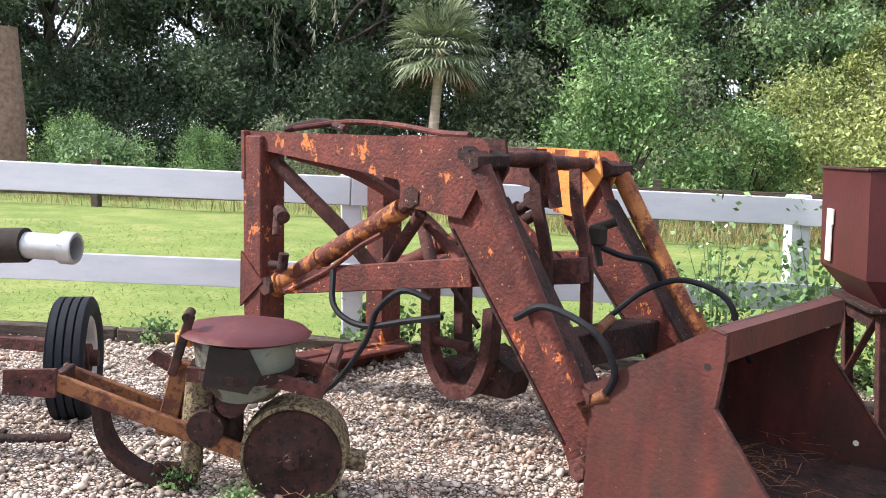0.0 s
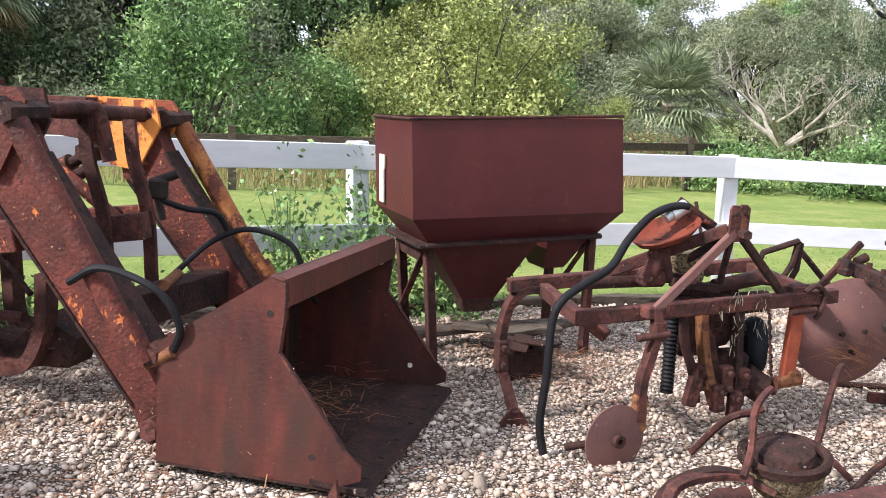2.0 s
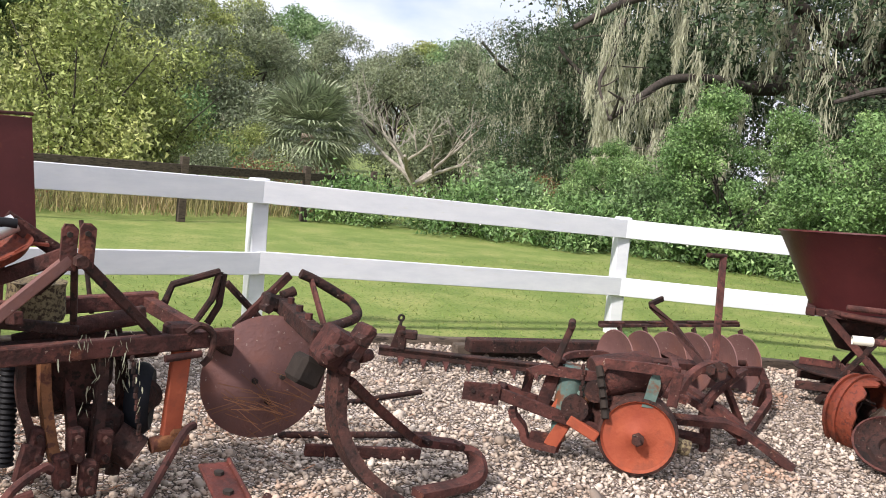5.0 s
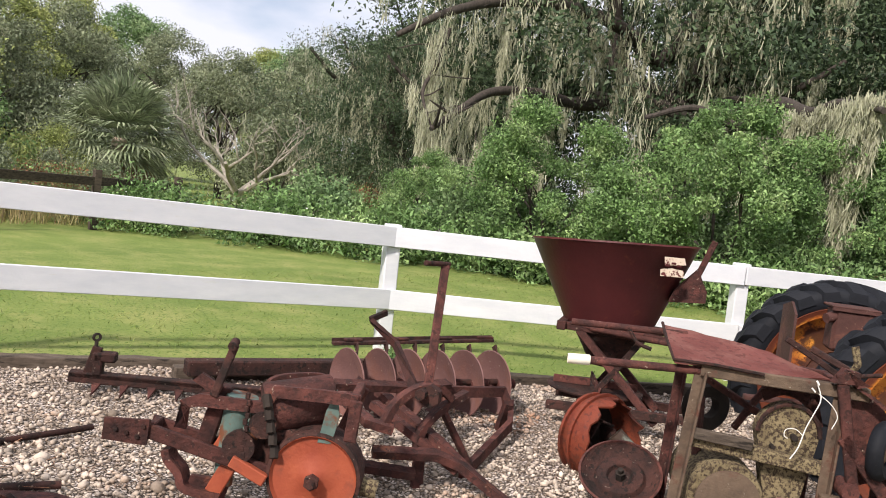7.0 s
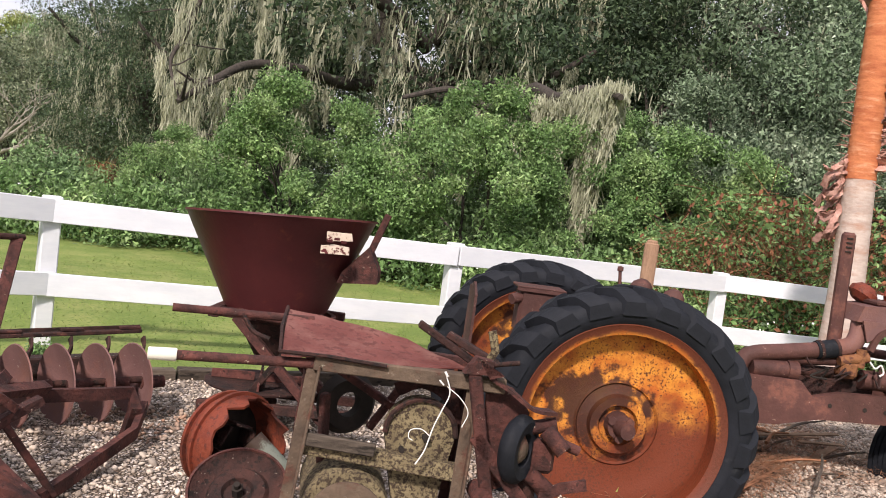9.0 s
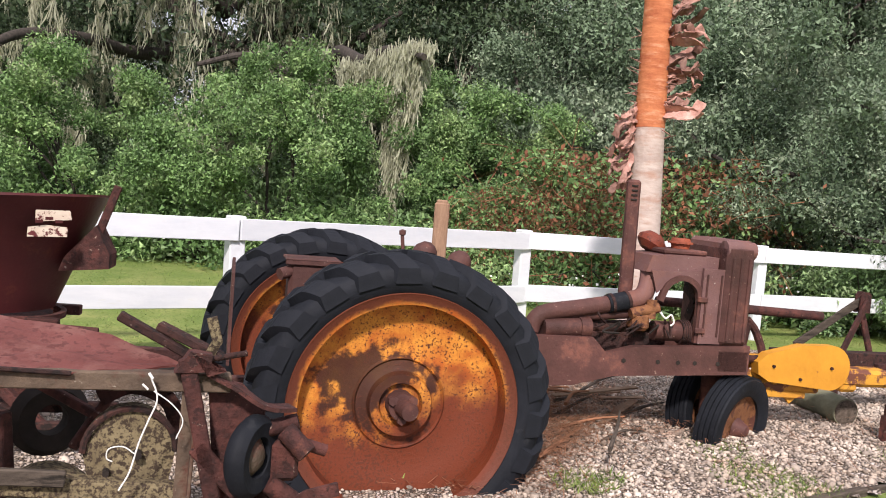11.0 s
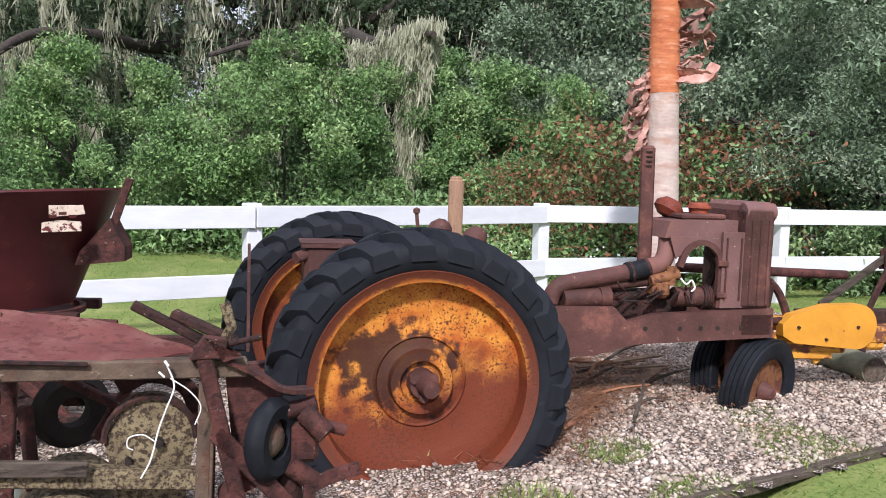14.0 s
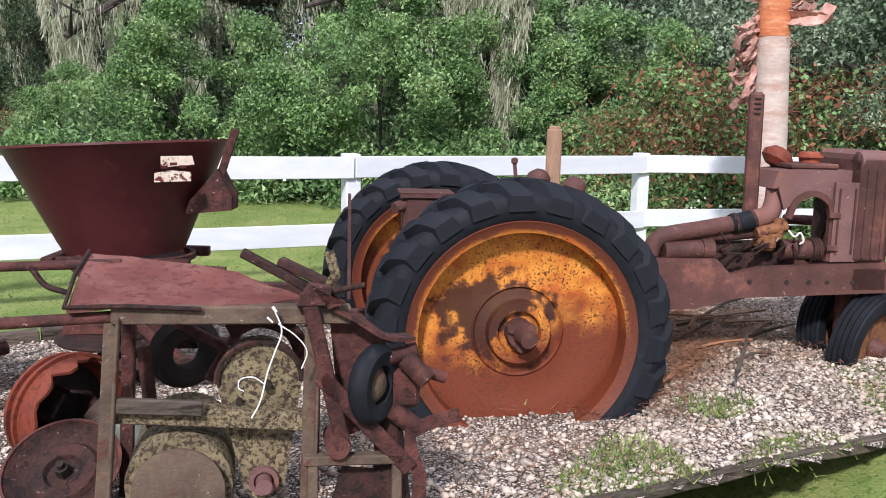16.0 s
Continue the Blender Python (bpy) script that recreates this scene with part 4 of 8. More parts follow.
for u, ln, n, wide in ((0.76, 2.0, 3, 0.05), (0.72, 1.6, 5, 0.09), (0.78, 1.25, 7, 0.14), (0.9, 0.9, 5, 0.1), (0.35, 0.9, 4, 0.1), (-0.2, 0.8, 3, 0.06)):
    v, f = strands([(0.9 - 1.3 * u + gm.normal() * wide, 1.1 - 1.5 * u + gm.normal() * wide, 3.1) for _ in range(n)], ln, gm, 0.01, 330, 0.09)
    tagged(raw("moss", v, f, MOSS, limb), "long pale curtain of moss", kind="stuff")

# tall dry grass along the old rail fence
gd = np.random.default_rng(95)
LINE_Y = np.array([(-14, 8.9), (-9, 10.9), (-3.6, 12.0), (1.8, 12.3), (7.2, 13.0), (11.4, 14.6)])
dx = gd.uniform(-13, 11.4, 9000)
dy = np.interp(dx, LINE_Y[:, 0], LINE_Y[:, 1]) + gd.uniform(-0.2, 1.8, 9000)
tall, turn, tip = gd.uniform(0.15, 0.55, 9000), gd.uniform(0, 6.28, 9000), gd.normal(0, 0.1, (9000, 2))
dg = np.stack([np.stack([dx - 0.008 * np.cos(turn), dy - 0.008 * np.sin(turn), np.full(9000, -0.02)], -1), np.stack([dx + 0.008 * np.cos(turn), dy + 0.008 * np.sin(turn), np.full(9000, -0.02)], -1), np.stack([dx + tip[:, 0], dy + tip[:, 1], tall], -1)], 1).reshape(-1, 3)
tagged(raw("dry_grass", dg, np.arange(27000).reshape(-1, 3), leaf_material("tall_dry_grass", (0.24, 0.22, 0.09), (0.36, 0.32, 0.15), (0.3, 0.2, 0.12), trans=0.3)), "tall pale dry grass along the old rail fence", "grass", kind="stuff")

# other low limbs and their moss
def mossy_limb(line, radius, length, count, seed, label):
    """A bough along a line, forked and crooked, with beards of moss all along it."""
    g, rnd = np.random.default_rng(seed), random.Random(seed)
    x, y, z = line[0]
    t = thing("oak_limb", pose(x, y, z - float(height(x, y))), label, "tree limb")
    pts = [Vector(p) - Vector(line[0]) for p in line]
    part("bough", sweep(pts, radius, 9, True, 6, r_end=radius * 0.3), BARK, t)
    fine = smooth_line(pts, 8)
    for _ in range(5):
        p = rnd.choice(fine[4:])
        d = Vector((rnd.uniform(-1, 1), rnd.uniform(-1, 1), rnd.uniform(-0.2, 0.7)))
        part("twig", sweep([p, p + d * 0.4, p + d * 0.8 + Vector((0, 0, rnd.uniform(-0.2, 0.2)))], radius * 0.3, 6, True, 4, r_end=0.012), BARK, t)
    at = []
    for _ in range(count):
        p = fine[g.integers(2, len(fine))] + Vector(g.normal(0, 0.22, 3))
        at.append((p.x, p.y, p.z - 0.05))
    v, f = strands(at, length, g, 0.0085, 300, 0.09)
    tagged(raw("moss", v, f, MOSS, t), "grey beards of hanging moss", kind="stuff")


mossy_limb([(23.55, 12.78, 4.1), (21.06, 12.92, 3.72), (19.28, 12.74, 3.69), (17.88, 12.87, 3.51), (16.73, 12.71, 2.95), (16.02, 12.76, 2.44)], 0.17, 1.6, 15, 201, "low dark oak limb arching out with beards of moss")
mossy_limb([(23.58, 12.46, 5.14), (22.12, 12.63, 5.72), (20.5, 13.04, 5.94), (18.37, 13.31, 5.6), (16.88, 13.55, 5.04), (15.87, 13.97, 4.36)], 0.2, 2.0, 20, 202, "high dark oak limb with long grey moss")
mossy_limb([(22.8, 12.07, 4.14), (22.53, 10.68, 3.64), (21.94, 9.58, 3.96), (21.89, 8.53, 4.02), (21.67, 7.66, 4.34), (21.84, 7.03, 4.82)], 0.17, 1.0, 16, 203, "crooked dark oak limb with short moss")
mossy_limb([(17.82, 12.32, 2.51), (16.66, 12.15, 1.91), (16.9, 11.13, 1.83), (16.97, 10.23, 2.05), (17.19, 9.6, 2.01)], 0.06, 1.1, 17, 204, "thin low oak branch with a fringe of moss")
mossy_limb([(23.62, 12.34, 5.29), (23.77, 11.64, 6.44), (23.24, 10.26, 6.9), (22.86, 8.75, 6.8), (22.35, 7.55, 6.45)], 0.2, 1.8, 22, 205, "high oak limb with a long curtain of moss")
mossy_limb([(17.3, 13.92, 4.78), (16.93, 13.76, 3.95), (16.47, 13.62, 3.26), (16.36, 13.12, 2.53)], 0.07, 1.9, 8, 206, "hanging oak branch with a long pale curtain of moss")
mossy_limb([(16.97, 8.49, 2.06), (16.87, 7.72, 1.81), (16.9, 7.03, 1.96)], 0.05, 0.6, 16, 207, "low oak branch with a short fringe of moss")
mossy_limb([(24.16, 14.1, 5.02), (23.23, 12.12, 4.42), (23.01, 10.76, 3.87), (22.62, 9.4, 4.06), (23.0, 8.52, 4.61)], 0.15, 1.3, 20, 208, "crooked dark oak limb with grey moss")
mossy_limb([(25.99, 6.09, 5.57), (25.51, 4.78, 4.53), (25.57, 4.01, 5.2), (25.18, 2.91, 5.61), (24.93, 1.84, 5.05)], 0.16, 1.2, 26, 209, "dark oak limb with drooping moss behind the palm")
mossy_limb([(-3.72, 28.88, 5.65), (-2.01, 28.22, 4.93), (-0.18, 27.35, 5.22)], 0.15, 2.2, 14, 210, "oak limb with a long thread of moss")

# far board fence of dark wood
dark = thing("rail_fence", pose(0, 0, 0), "old dark wooden rail fence in front of the wood", "fence")
LINE = [(-14, 8.6), (-11.5, 9.7), (-9, 10.6), (-6.3, 11.2), (-3.6, 11.6), (-0.9, 11.8), (1.8, 11.9), (4.5, 12.1), (7.2, 12.6), (9.6, 13.4), (11.4, 14.2)]
for x, y in LINE:
    part("post", box((0.11, 0.11, 1.0), (x, y, 0.4)), WOOD_OLD, dark)
for a, b in zip(LINE, LINE[1:]):
    for z in (0.72, 0.42):
        part("rail", beam((*a, z), (*b, z), 0.05, 0.13), WOOD_OLD, dark)

stump = thing("tree_trunk", pose(-9.22, 12.96, 0.3), "thick rough bare trunk at the end of the lawn", "tree trunk")
part("trunk", sweep([(0, 0, -0.1), (0.03, 0, 0.8), (-0.03, 0.02, 1.7), (-0.05, 0, 2.5)], 0.3, 16, True, 6, r_end=0.24), material("rough_stump_bark", (0.13, 0.08, 0.06), (0.26, 0.18, 0.14), scale=12, rough=0.95, bump=1.0, bump_scale=20), stump)
birdbox = thing("box_on_pole", pose(15.05, 15.58, 0.1), "small white box on a thin pole beyond the lawn", "box")
part("pole", rod((0, 0, -0.05), (0, 0, 0.72), 0.02), RUST_DARK, birdbox)
part("box", box((0.1, 0.1, 0.2), (0, 0, 0.8), 0.006), WHITE, birdbox)


# ---- front loader with its bucket ----
def bolt(p, axis=(0, 1, 0), r=0.02, ln=0.025):
    p, a = Vector(p), Vector(axis).normalized()
    return rod(p - a * ln / 2, p + a * ln / 2, r, n=6)


loader = thing("front_loader", pose(1.437, 2.46, 0, 0.8, 2.0, -28.1), "rusty red tractor front loader with flaking orange paint", "front loader")
for v, out, low in ((0.1, -1, 0.0), (0.89, 1, -0.04)):
    near = out < 0
    part("upright", join(beam((-1.88, v, 1.15 + low), (-1.84, v, -0.02), 0.13, 0.14, 0.006, up=(0, 1, 0)), beam((-1.94, v, 1.17 + low), (-1.93, v, 0.95), 0.15, 0.03, up=(1, 0, 0))), RUST_PAINT, loader)
    part("gusset", plate([(-1.93, 0.62), (-1.77, 0.5), (-1.93, 0.36)], 0.012, side_plane(v + out * 0.075)), RUST_PAINT, loader)
    part("top_beam", plate([(-1.98, 1.165 + low), (-0.9, 1.195 + low), (-0.9, 1.02 + low), (-1.8, 1.085 + low), (-1.97, 1.08 + low)], 0.09, side_plane(v), 0.005), RUST_PAINT if near else RUST, loader)
    part("knee_plate", plate([(-0.96, 1.2 + low), (-0.56, 1.205 + low), (-0.53, 1.17 + low), (-0.54, 1.1 + low), (-0.64, 0.915 + low), (-0.95, 0.93 + low)], 0.015, side_plane(v + out * 0.062), 0.002), RUST_PAINT if near else FLAKED, loader, "" if near else "plate with large flakes of orange paint")
    part("knee_plate", plate([(-0.96 if near else -0.78, 1.2 + low), (-0.56, 1.205 + low), (-0.54, 1.1 + low), (-0.64, 0.915 + low), (-0.95 if near else -0.77, 0.93 + low)], 0.015, side_plane(v - out * 0.062), 0.002), RUST if near else FLAKED, loader)
    part("lift_arm", plate([(-0.76, 1.1 + low), (-0.6, 1.15 + low), (-0.53, 1.0 + low), (-0.02, 0.28), (-0.05, 0.1), (-0.12, 0.1), (-0.17, 0.2), (-0.72, 0.88 + low)], 0.09, side_plane(v), 0.006), RUST_PAINT, loader)
    part("arm_flange", join(beam((-0.7, v, 0.87 + low), (-0.16, v, 0.2), 0.11, 0.012), beam((-0.53, v, 1.0 + low), (-0.02, v, 0.3), 0.11, 0.012)), RUST_DARK, loader)
    cyl = part("lift_cylinder", join(rod((-1.74, v, 0.49), (-1.0, v, 0.91 + low), 0.042), rod((-1.77, v, 0.47), (-1.72, v, 0.5), 0.055), rod((-1.48, v, 0.637), (-1.46, v, 0.648), 0.05)), OCHRE if near else RUST_PAINT, loader, "cylinder with worn yellow-orange paint" if near else "")
    part("cylinder_rod", rod((-1.02, v, 0.9 + low), (-0.88, v, 0.975 + low), 0.025), RUST, cyl)
    for c in ((-0.89, v, 0.97 + low), (-1.76, v, 0.48)):
        part("clevis", bolt(c, r=0.043, ln=0.15), RUST_DARK, cyl)
    part("feed_pipe", sweep([(-1.66, v - 0.03, 0.47), (-1.4, v - 0.03, 0.6), (-1.2, v - 0.04, 0.73), (-1.08, v - 0.03, 0.8)], 0.011, 6), RUST_PAINT, cyl)
    dump = part("dump_cylinder", join(rod((-0.54, v + out * 0.1, 1.1 + low), (-0.14, v + out * 0.1, 0.45), 0.04), rod((-0.17, v + out * 0.1, 0.51), (-0.09, v + out * 0.1, 0.37), 0.05)), RUST_PAINT if near else OCHRE, loader)
    part("pivot_pin", join(bolt((-0.545, v + out * 0.06, 1.13 + low), r=0.035, ln=0.18), bolt((-0.6, v + out * 0.03, 1.15 + low), r=0.028, ln=0.2)), RUST_DARK, dump)
    part("bucket_lug", plate([(-0.1, 0.08), (0.02, 0.06), (0.02, 0.42), (-0.06, 0.45), (-0.1, 0.36)], 0.03, side_plane(v)), RUST_PAINT, loader)
    for z in (0.4, 0.145):
        part("pivot_bolt", join(bolt((-0.06, v + out * 0.07, z), r=0.045, ln=0.06), bolt((-0.06, v + out * 0.1, z), r=0.03, ln=0.03)), RUST, loader)
    part("low_bar", beam((-1.78, v, 0.49), (-0.62, v, 0.715 + low), 0.055, 0.11), RUST_PAINT, loader)
    part("top_brace", sweep([(-1.8, v, 1.04), (-1.5, v + out * -0.12, 0.78), (-1.32, v - out * 0.22, 0.56)], 0.032, 10, False), RUST, loader)
    part("knee_brace", rod((-1.32, v - out * 0.22, 0.57), (-0.9, v, 0.9 + low), 0.026), RUST, loader)
    part("long_brace", sweep([(-1.75, v - out * 0.05, 1.08), (-1.35, v - out * 0.08, 1.02), (-0.98, v - out * 0.12, 0.86), (-0.7, v - out * 0.1, 0.66)], 0.028, 8), RUST_PAINT, loader)
part("foot_beam", beam((-1.87, 0.02, 0.045), (-1.8, 0.98, 0.03), 0.1, 0.1, 0.006), RUST_PAINT, loader)
part("foot_angle", beam((-1.76, 0.05, 0.075), (-1.72, 0.95, 0.06), 0.1, 0.02), RUST_PAINT, loader)
part("cross_tube", rod((-0.62, 0.06, 1.14), (-0.62, 0.92, 1.1), 0.03), RUST, loader)
part("cross_tube", rod((-1.32, 0.2, 0.56), (-1.32, 0.8, 0.56), 0.035), RUST, loader)
part("arm_tie_beam", beam((-0.3, 0.12, 0.47), (-0.28, 0.9, 0.43), 0.1, 0.13, 0.006), RUST_DARK, loader)
part("centre_bar", beam((-1.55, 0.48, 0.5), (-0.38, 0.48, 0.72), 0.06, 0.1), RUST, loader)
for v in (0.36, 0.58):
    part("hook_bar", sweep([(-1.06, v, 0.62), (-1.05, v, 0.42), (-1.03, v, 0.26), (-0.93, v, 0.14), (-0.8, v, 0.17), (-0.73, v, 0.32), (-0.72, v, 0.52)], 0.03, 8, True, 5, flat=(0.05, 0.07), up=(0, 1, 0)), RUST, loader)
part("hook_web", plate([(-1.02, 0.24), (-0.92, 0.13), (-0.66, 0.15), (-0.62, 0.27), (-0.78, 0.34), (-0.9, 0.22)], 0.14, side_plane(0.47), 0.01), RUST_DARK, loader)
part("hook_tie", rod((-1.05, 0.36, 0.33), (-0.82, 0.36, 0.34), 0.02), RUST, loader)
part("hook_rod", rod((-1.04, 0.45, 0.58), (-0.82, 0.4, 0.42), 0.012), RUST_DARK, loader)
for u, v in ((-0.6, 0.42), (-0.5, 0.55)):
    part("valve_strap", sweep([(u, v, 1.1), (u + 0.02, v, 0.95), (u + 0.08, v, 0.75), (u + 0.1, v, 0.48)], 0.02, 6, True, 4, flat=(0.018, 0.05), up=(1, 0, 0)), RUST, loader)
part("valve", join(box((0.07, 0.05, 0.08), (-0.42, 0.62, 0.84), 0.01), rod((-0.45, 0.62, 0.86), (-0.36, 0.66, 0.9), 0.018), rod((-0.42, 0.62, 0.8), (-0.4, 0.62, 0.72), 0.015)), DARKHOLE, loader, "black hydraulic valve block")
part("top_pipe", sweep([(-1.72, 0.14, 1.19), (-1.55, 0.3, 1.23), (-1.3, 0.35, 1.23), (-1.0, 0.3, 1.21), (-0.8, 0.25, 1.21)], 0.013, 8), RUST_PAINT, loader)
part("top_pipe", sweep([(-1.85, 0.2, 1.18), (-1.7, 0.28, 1.225), (-1.5, 0.25, 1.2)], 0.018, 8), RUST_DARK, loader)
part("cross_pipe", sweep([(-0.58, 0.12, 1.13), (-0.56, 0.35, 1.14), (-0.54, 0.42, 1.12), (-0.5, 0.43, 0.95)], 0.026, 10), RUST, loader)
for pts in ([(-1.28, 0.0, 0.63), (-1.2, -0.06, 0.5), (-1.05, -0.05, 0.45), (-0.85, 0.0, 0.5), (-0.7, 0.02, 0.54)],
            [(-0.74, 0.0, 0.6), (-0.86, -0.03, 0.62), (-0.98, -0.04, 0.52), (-1.02, -0.05, 0.4), (-1.15, -0.06, 0.22), (-1.3, -0.04, 0.1)],
            [(-0.32, -0.05, 0.62), (-0.2, -0.05, 0.68), (-0.02, -0.04, 0.63), (0.05, -0.02, 0.52), (0.02, 0.0, 0.43)],
            [(-0.38, 0.68, 0.5), (-0.28, 0.78, 0.62), (-0.14, 0.84, 0.68), (0.02, 0.9, 0.62), (0.08, 0.92, 0.46), (0.12, 0.95, 0.38)],
            [(-0.42, 0.62, 0.8), (-0.34, 0.7, 0.76), (-0.26, 0.78, 0.74), (-0.22, 0.82, 0.66)]):
    part("hydraulic_hose", sweep(pts, 0.0125, 8), HOSE, loader, "black rubber hydraulic hose")
for p, q in (((0.02, 0.0, 0.43), (-0.08, 0.02, 0.36)), ((-0.2, 0.3, 0.55), (-0.32, 0.6, 0.52))):
    part("pipe_end", rod(p, q, 0.02), TAN_RUST, loader)
part("hose_bracket", join(rod((-1.76, 0.1, 0.82), (-1.68, 0.06, 0.8), 0.03), rod((-1.72, 0.06, 0.8), (-1.7, 0.04, 0.72), 0.02)), RUST_DARK, loader)
part("hose_bracket", join(rod((-1.76, 0.06, 0.58), (-1.62, 0.02, 0.6), 0.016), rod((-1.63, 0.02, 0.58), (-1.62, 0.02, 0.65), 0.022)), RUST_DARK, loader)

bucket = thing("loader_bucket", pose(1.437, 2.46, 0.03, -1.4, 2.0, -28.1), "dark red-brown steel loader bucket lying on the gravel", "loader bucket")
CHEEK = [(-0.03, 0.03), (-0.035, 0.42), (0.34, 0.675), (0.385, 0.665), (0.39, 0.6), (0.375, 0.44), (0.6, 0.17), (0.66, 0.12), (0.66, 0.08), (0.57, 0.04)]
for v in (-0.01, 1.1):
    cheek = part("cheek_plate", plate(CHEEK, 0.014, side_plane(v), 0.002), BUCKET_STEEL, bucket)
    part("cheek_edge", join(*[beam((a[0], v, a[1]), (b[0], v, b[1]), 0.022, 0.008) for a, b in zip(CHEEK[2:6], CHEEK[3:7])]), RUST, cheek)
    # Solid discs for holes: shade-dark near, pale far as if light came through.
    for u, z in ((0.34, 0.56), (0.5, 0.13)):
        part("painted_hole", bolt((u, v, z), r=0.012, ln=0.017), DARKHOLE if v < 0.5 else CREAM, cheek)
part("back_plate", join(plate([(-0.035, 0.05), (-0.02, 0.05), (-0.02, 0.42), (-0.035, 0.42)], 1.1, side_plane(0.545)), plate([(-0.035, 0.42), (0.34, 0.675), (0.35, 0.66), (-0.02, 0.405)], 1.1, side_plane(0.545))), RUST_DARK, bucket)
part("top_lip", plate([(0.33, 0.675), (0.385, 0.67), (0.395, 0.585), (0.38, 0.583), (0.37, 0.655), (0.33, 0.66)], 1.12, side_plane(0.545), 0.002), BUCKET_STEEL, bucket)
part("floor_plate", plate([(-0.03, 0.035), (0.6, 0.045), (0.64, 0.04), (0.64, 0.03), (-0.03, 0.02)], 1.12, side_plane(0.545), 0.002), RUST_DARK, bucket)
part("cutting_edge", plate([(0.5, 0.06), (0.68, 0.05), (0.69, 0.035), (0.5, 0.045)], 1.14, side_plane(0.545), 0.002), RUST_DARK, bucket)
for k in range(6):
    part("edge_slot", box((0.02, 0.07, 0.006), (0.645, 0.1 + 0.18 * k, 0.054), 0.002), DARKHOLE, bucket)
part("tooth_stub", plate([(0.55, -0.02), (0.62, -0.03), (0.6, 0.09)], 0.02, side_plane(-0.06)), RUST, bucket)
gs = np.random.default_rng(71)


def needles(name, centre, wide, deep, count, z, mat=None, ln=0.11, label="scattered dead pine needles", half=0.0016):
    c = np.column_stack([gs.normal(centre[0], wide, count), gs.normal(centre[1], deep, count), gs.uniform(z, z + 0.03, count)])
    c[:, 2] += mound(c[:, 0], c[:, 1])
    a = gs.uniform(0, 6.28, count)
    d = np.column_stack([np.cos(a), np.sin(a), gs.normal(0, 0.12, count)]) * gs.uniform(0.4, 1, (count, 1)) * ln
    s = np.column_stack([-np.sin(a), np.cos(a), np.zeros(count)]) * half
    v = np.stack([c - d / 2 - s, c - d / 2 + s, c + d / 2 + s, c + d / 2 - s], 1).reshape(-1, 3)
    return tagged(raw(name, v, np.arange(count * 4).reshape(-1, 4), mat or STRAW), label, "pine straw", kind="stuff")


needles("pine_straw", (0.28, 0.5), 0.11, 0.24, 200, 0.045, label="dead pine needles lying in the bucket").matrix_basis = pose(1.437, 2.46, 0.035, -1.4, 2.0, -28.1)

# ---- square fertiliser hopper on legs ----
hopper = thing("fertiliser_hopper", pose(2.475, 3.53, 0.0, 0, 0, 5.5) @ pose(0, 0, 0, 0, -1.5, 0), "dark maroon sheet-steel hopper standing on angle-iron legs", "hopper")


def frustum(lo, zlo, hi, zhi, t=0.006):
    bm = bmesh.new()
    rings = []
    for (x0, y0, x1, y1), z in ((lo, zlo), (hi, zhi)):
        rings.append([bm.verts.new(p) for p in ((x0, y0, z), (x1, y0, z), (x1, y1, z), (x0, y1, z))])
    for j in range(4):
        bm.faces.new((rings[0][j], rings[0][(j + 1) % 4], rings[1][(j + 1) % 4], rings[1][j]))
    bmesh.ops.recalc_face_normals(bm, faces=bm.faces)
    bmesh.ops.solidify(bm, geom=bm.faces[:], thickness=t)
    return bm


part("box_side", frustum((0.01, 0, 1.115, 0.62), 0.725, (0, -0.005, 1.085, 0.62), 1.185), MAROON, hopper)
part("top_rim", join(beam((-0.005, -0.008, 1.183), (1.09, -0.008, 1.2), 0.014, 0.014), beam((-0.005, -0.008, 1.183), (-0.005, 0.62, 1.183), 0.014, 0.014)), RUST, hopper)
part("shoulder", frustum((0.11, 0.08, 1.0, 0.55), 0.6, (0.01, 0, 1.115, 0.62), 0.725), MAROON, hopper)
part("ledge", join(beam((0.05, 0.06, 0.59), (1.02, 0.06, 0.6), 0.06, 0.02), beam((0.05, 0.57, 0.59), (1.02, 0.57, 0.6), 0.06, 0.02), beam((0.07, 0.06, 0.59), (0.07, 0.57, 0.59), 0.05, 0.02), beam((1.01, 0.06, 0.6), (1.01, 0.57, 0.6), 0.05, 0.02)), RUST_DARK, hopper)
part("funnel", frustum((0.36, 0.26, 0.54, 0.4), 0.27, (0.13, 0.09, 0.7, 0.54), 0.59), MAROON, hopper)
part("chute", frustum((0.8, 0.24, 0.92, 0.42), 0.41, (0.75, 0.09, 0.98, 0.54), 0.59), MAROON, hopper)
part("outlet", frustum((0.38, 0.27, 0.52, 0.39), 0.2, (0.36, 0.26, 0.54, 0.4), 0.27), RUST_DARK, hopper)
for u in (0.1, 0.98):
    for v in (0.1, 0.54):
        part("leg", join(beam((u, v, 0.6), (u + (0.03 if u < 0.5 else -0.02), v, -0.02), 0.05, 0.008), beam((u + 0.022, v, 0.6), (u + (0.05 if u < 0.5 else 0), v, -0.02), 0.008, 0.05)), RUST, hopper)
    part("leg_brace", beam((u + 0.01, 0.12, 0.56), (u + 0.02, 0.52, 0.2), 0.035, 0.01), RUST, hopper)
    part("corner_plate", plate([(0.1, 0.6), (0.54, 0.6), (0.46, 0.5), (0.18, 0.5)], 0.008, Matrix(((0, 0, 1, u), (1, 0, 0, 0), (0, 1, 0, 0), (0, 0, 0, 1)))), RUST, hopper)
part("label_plate", box((0.006, 0.07, 0.24), (-0.004, 0.47, 0.875), 0.0), CREAM, hopper, "torn white paper label")
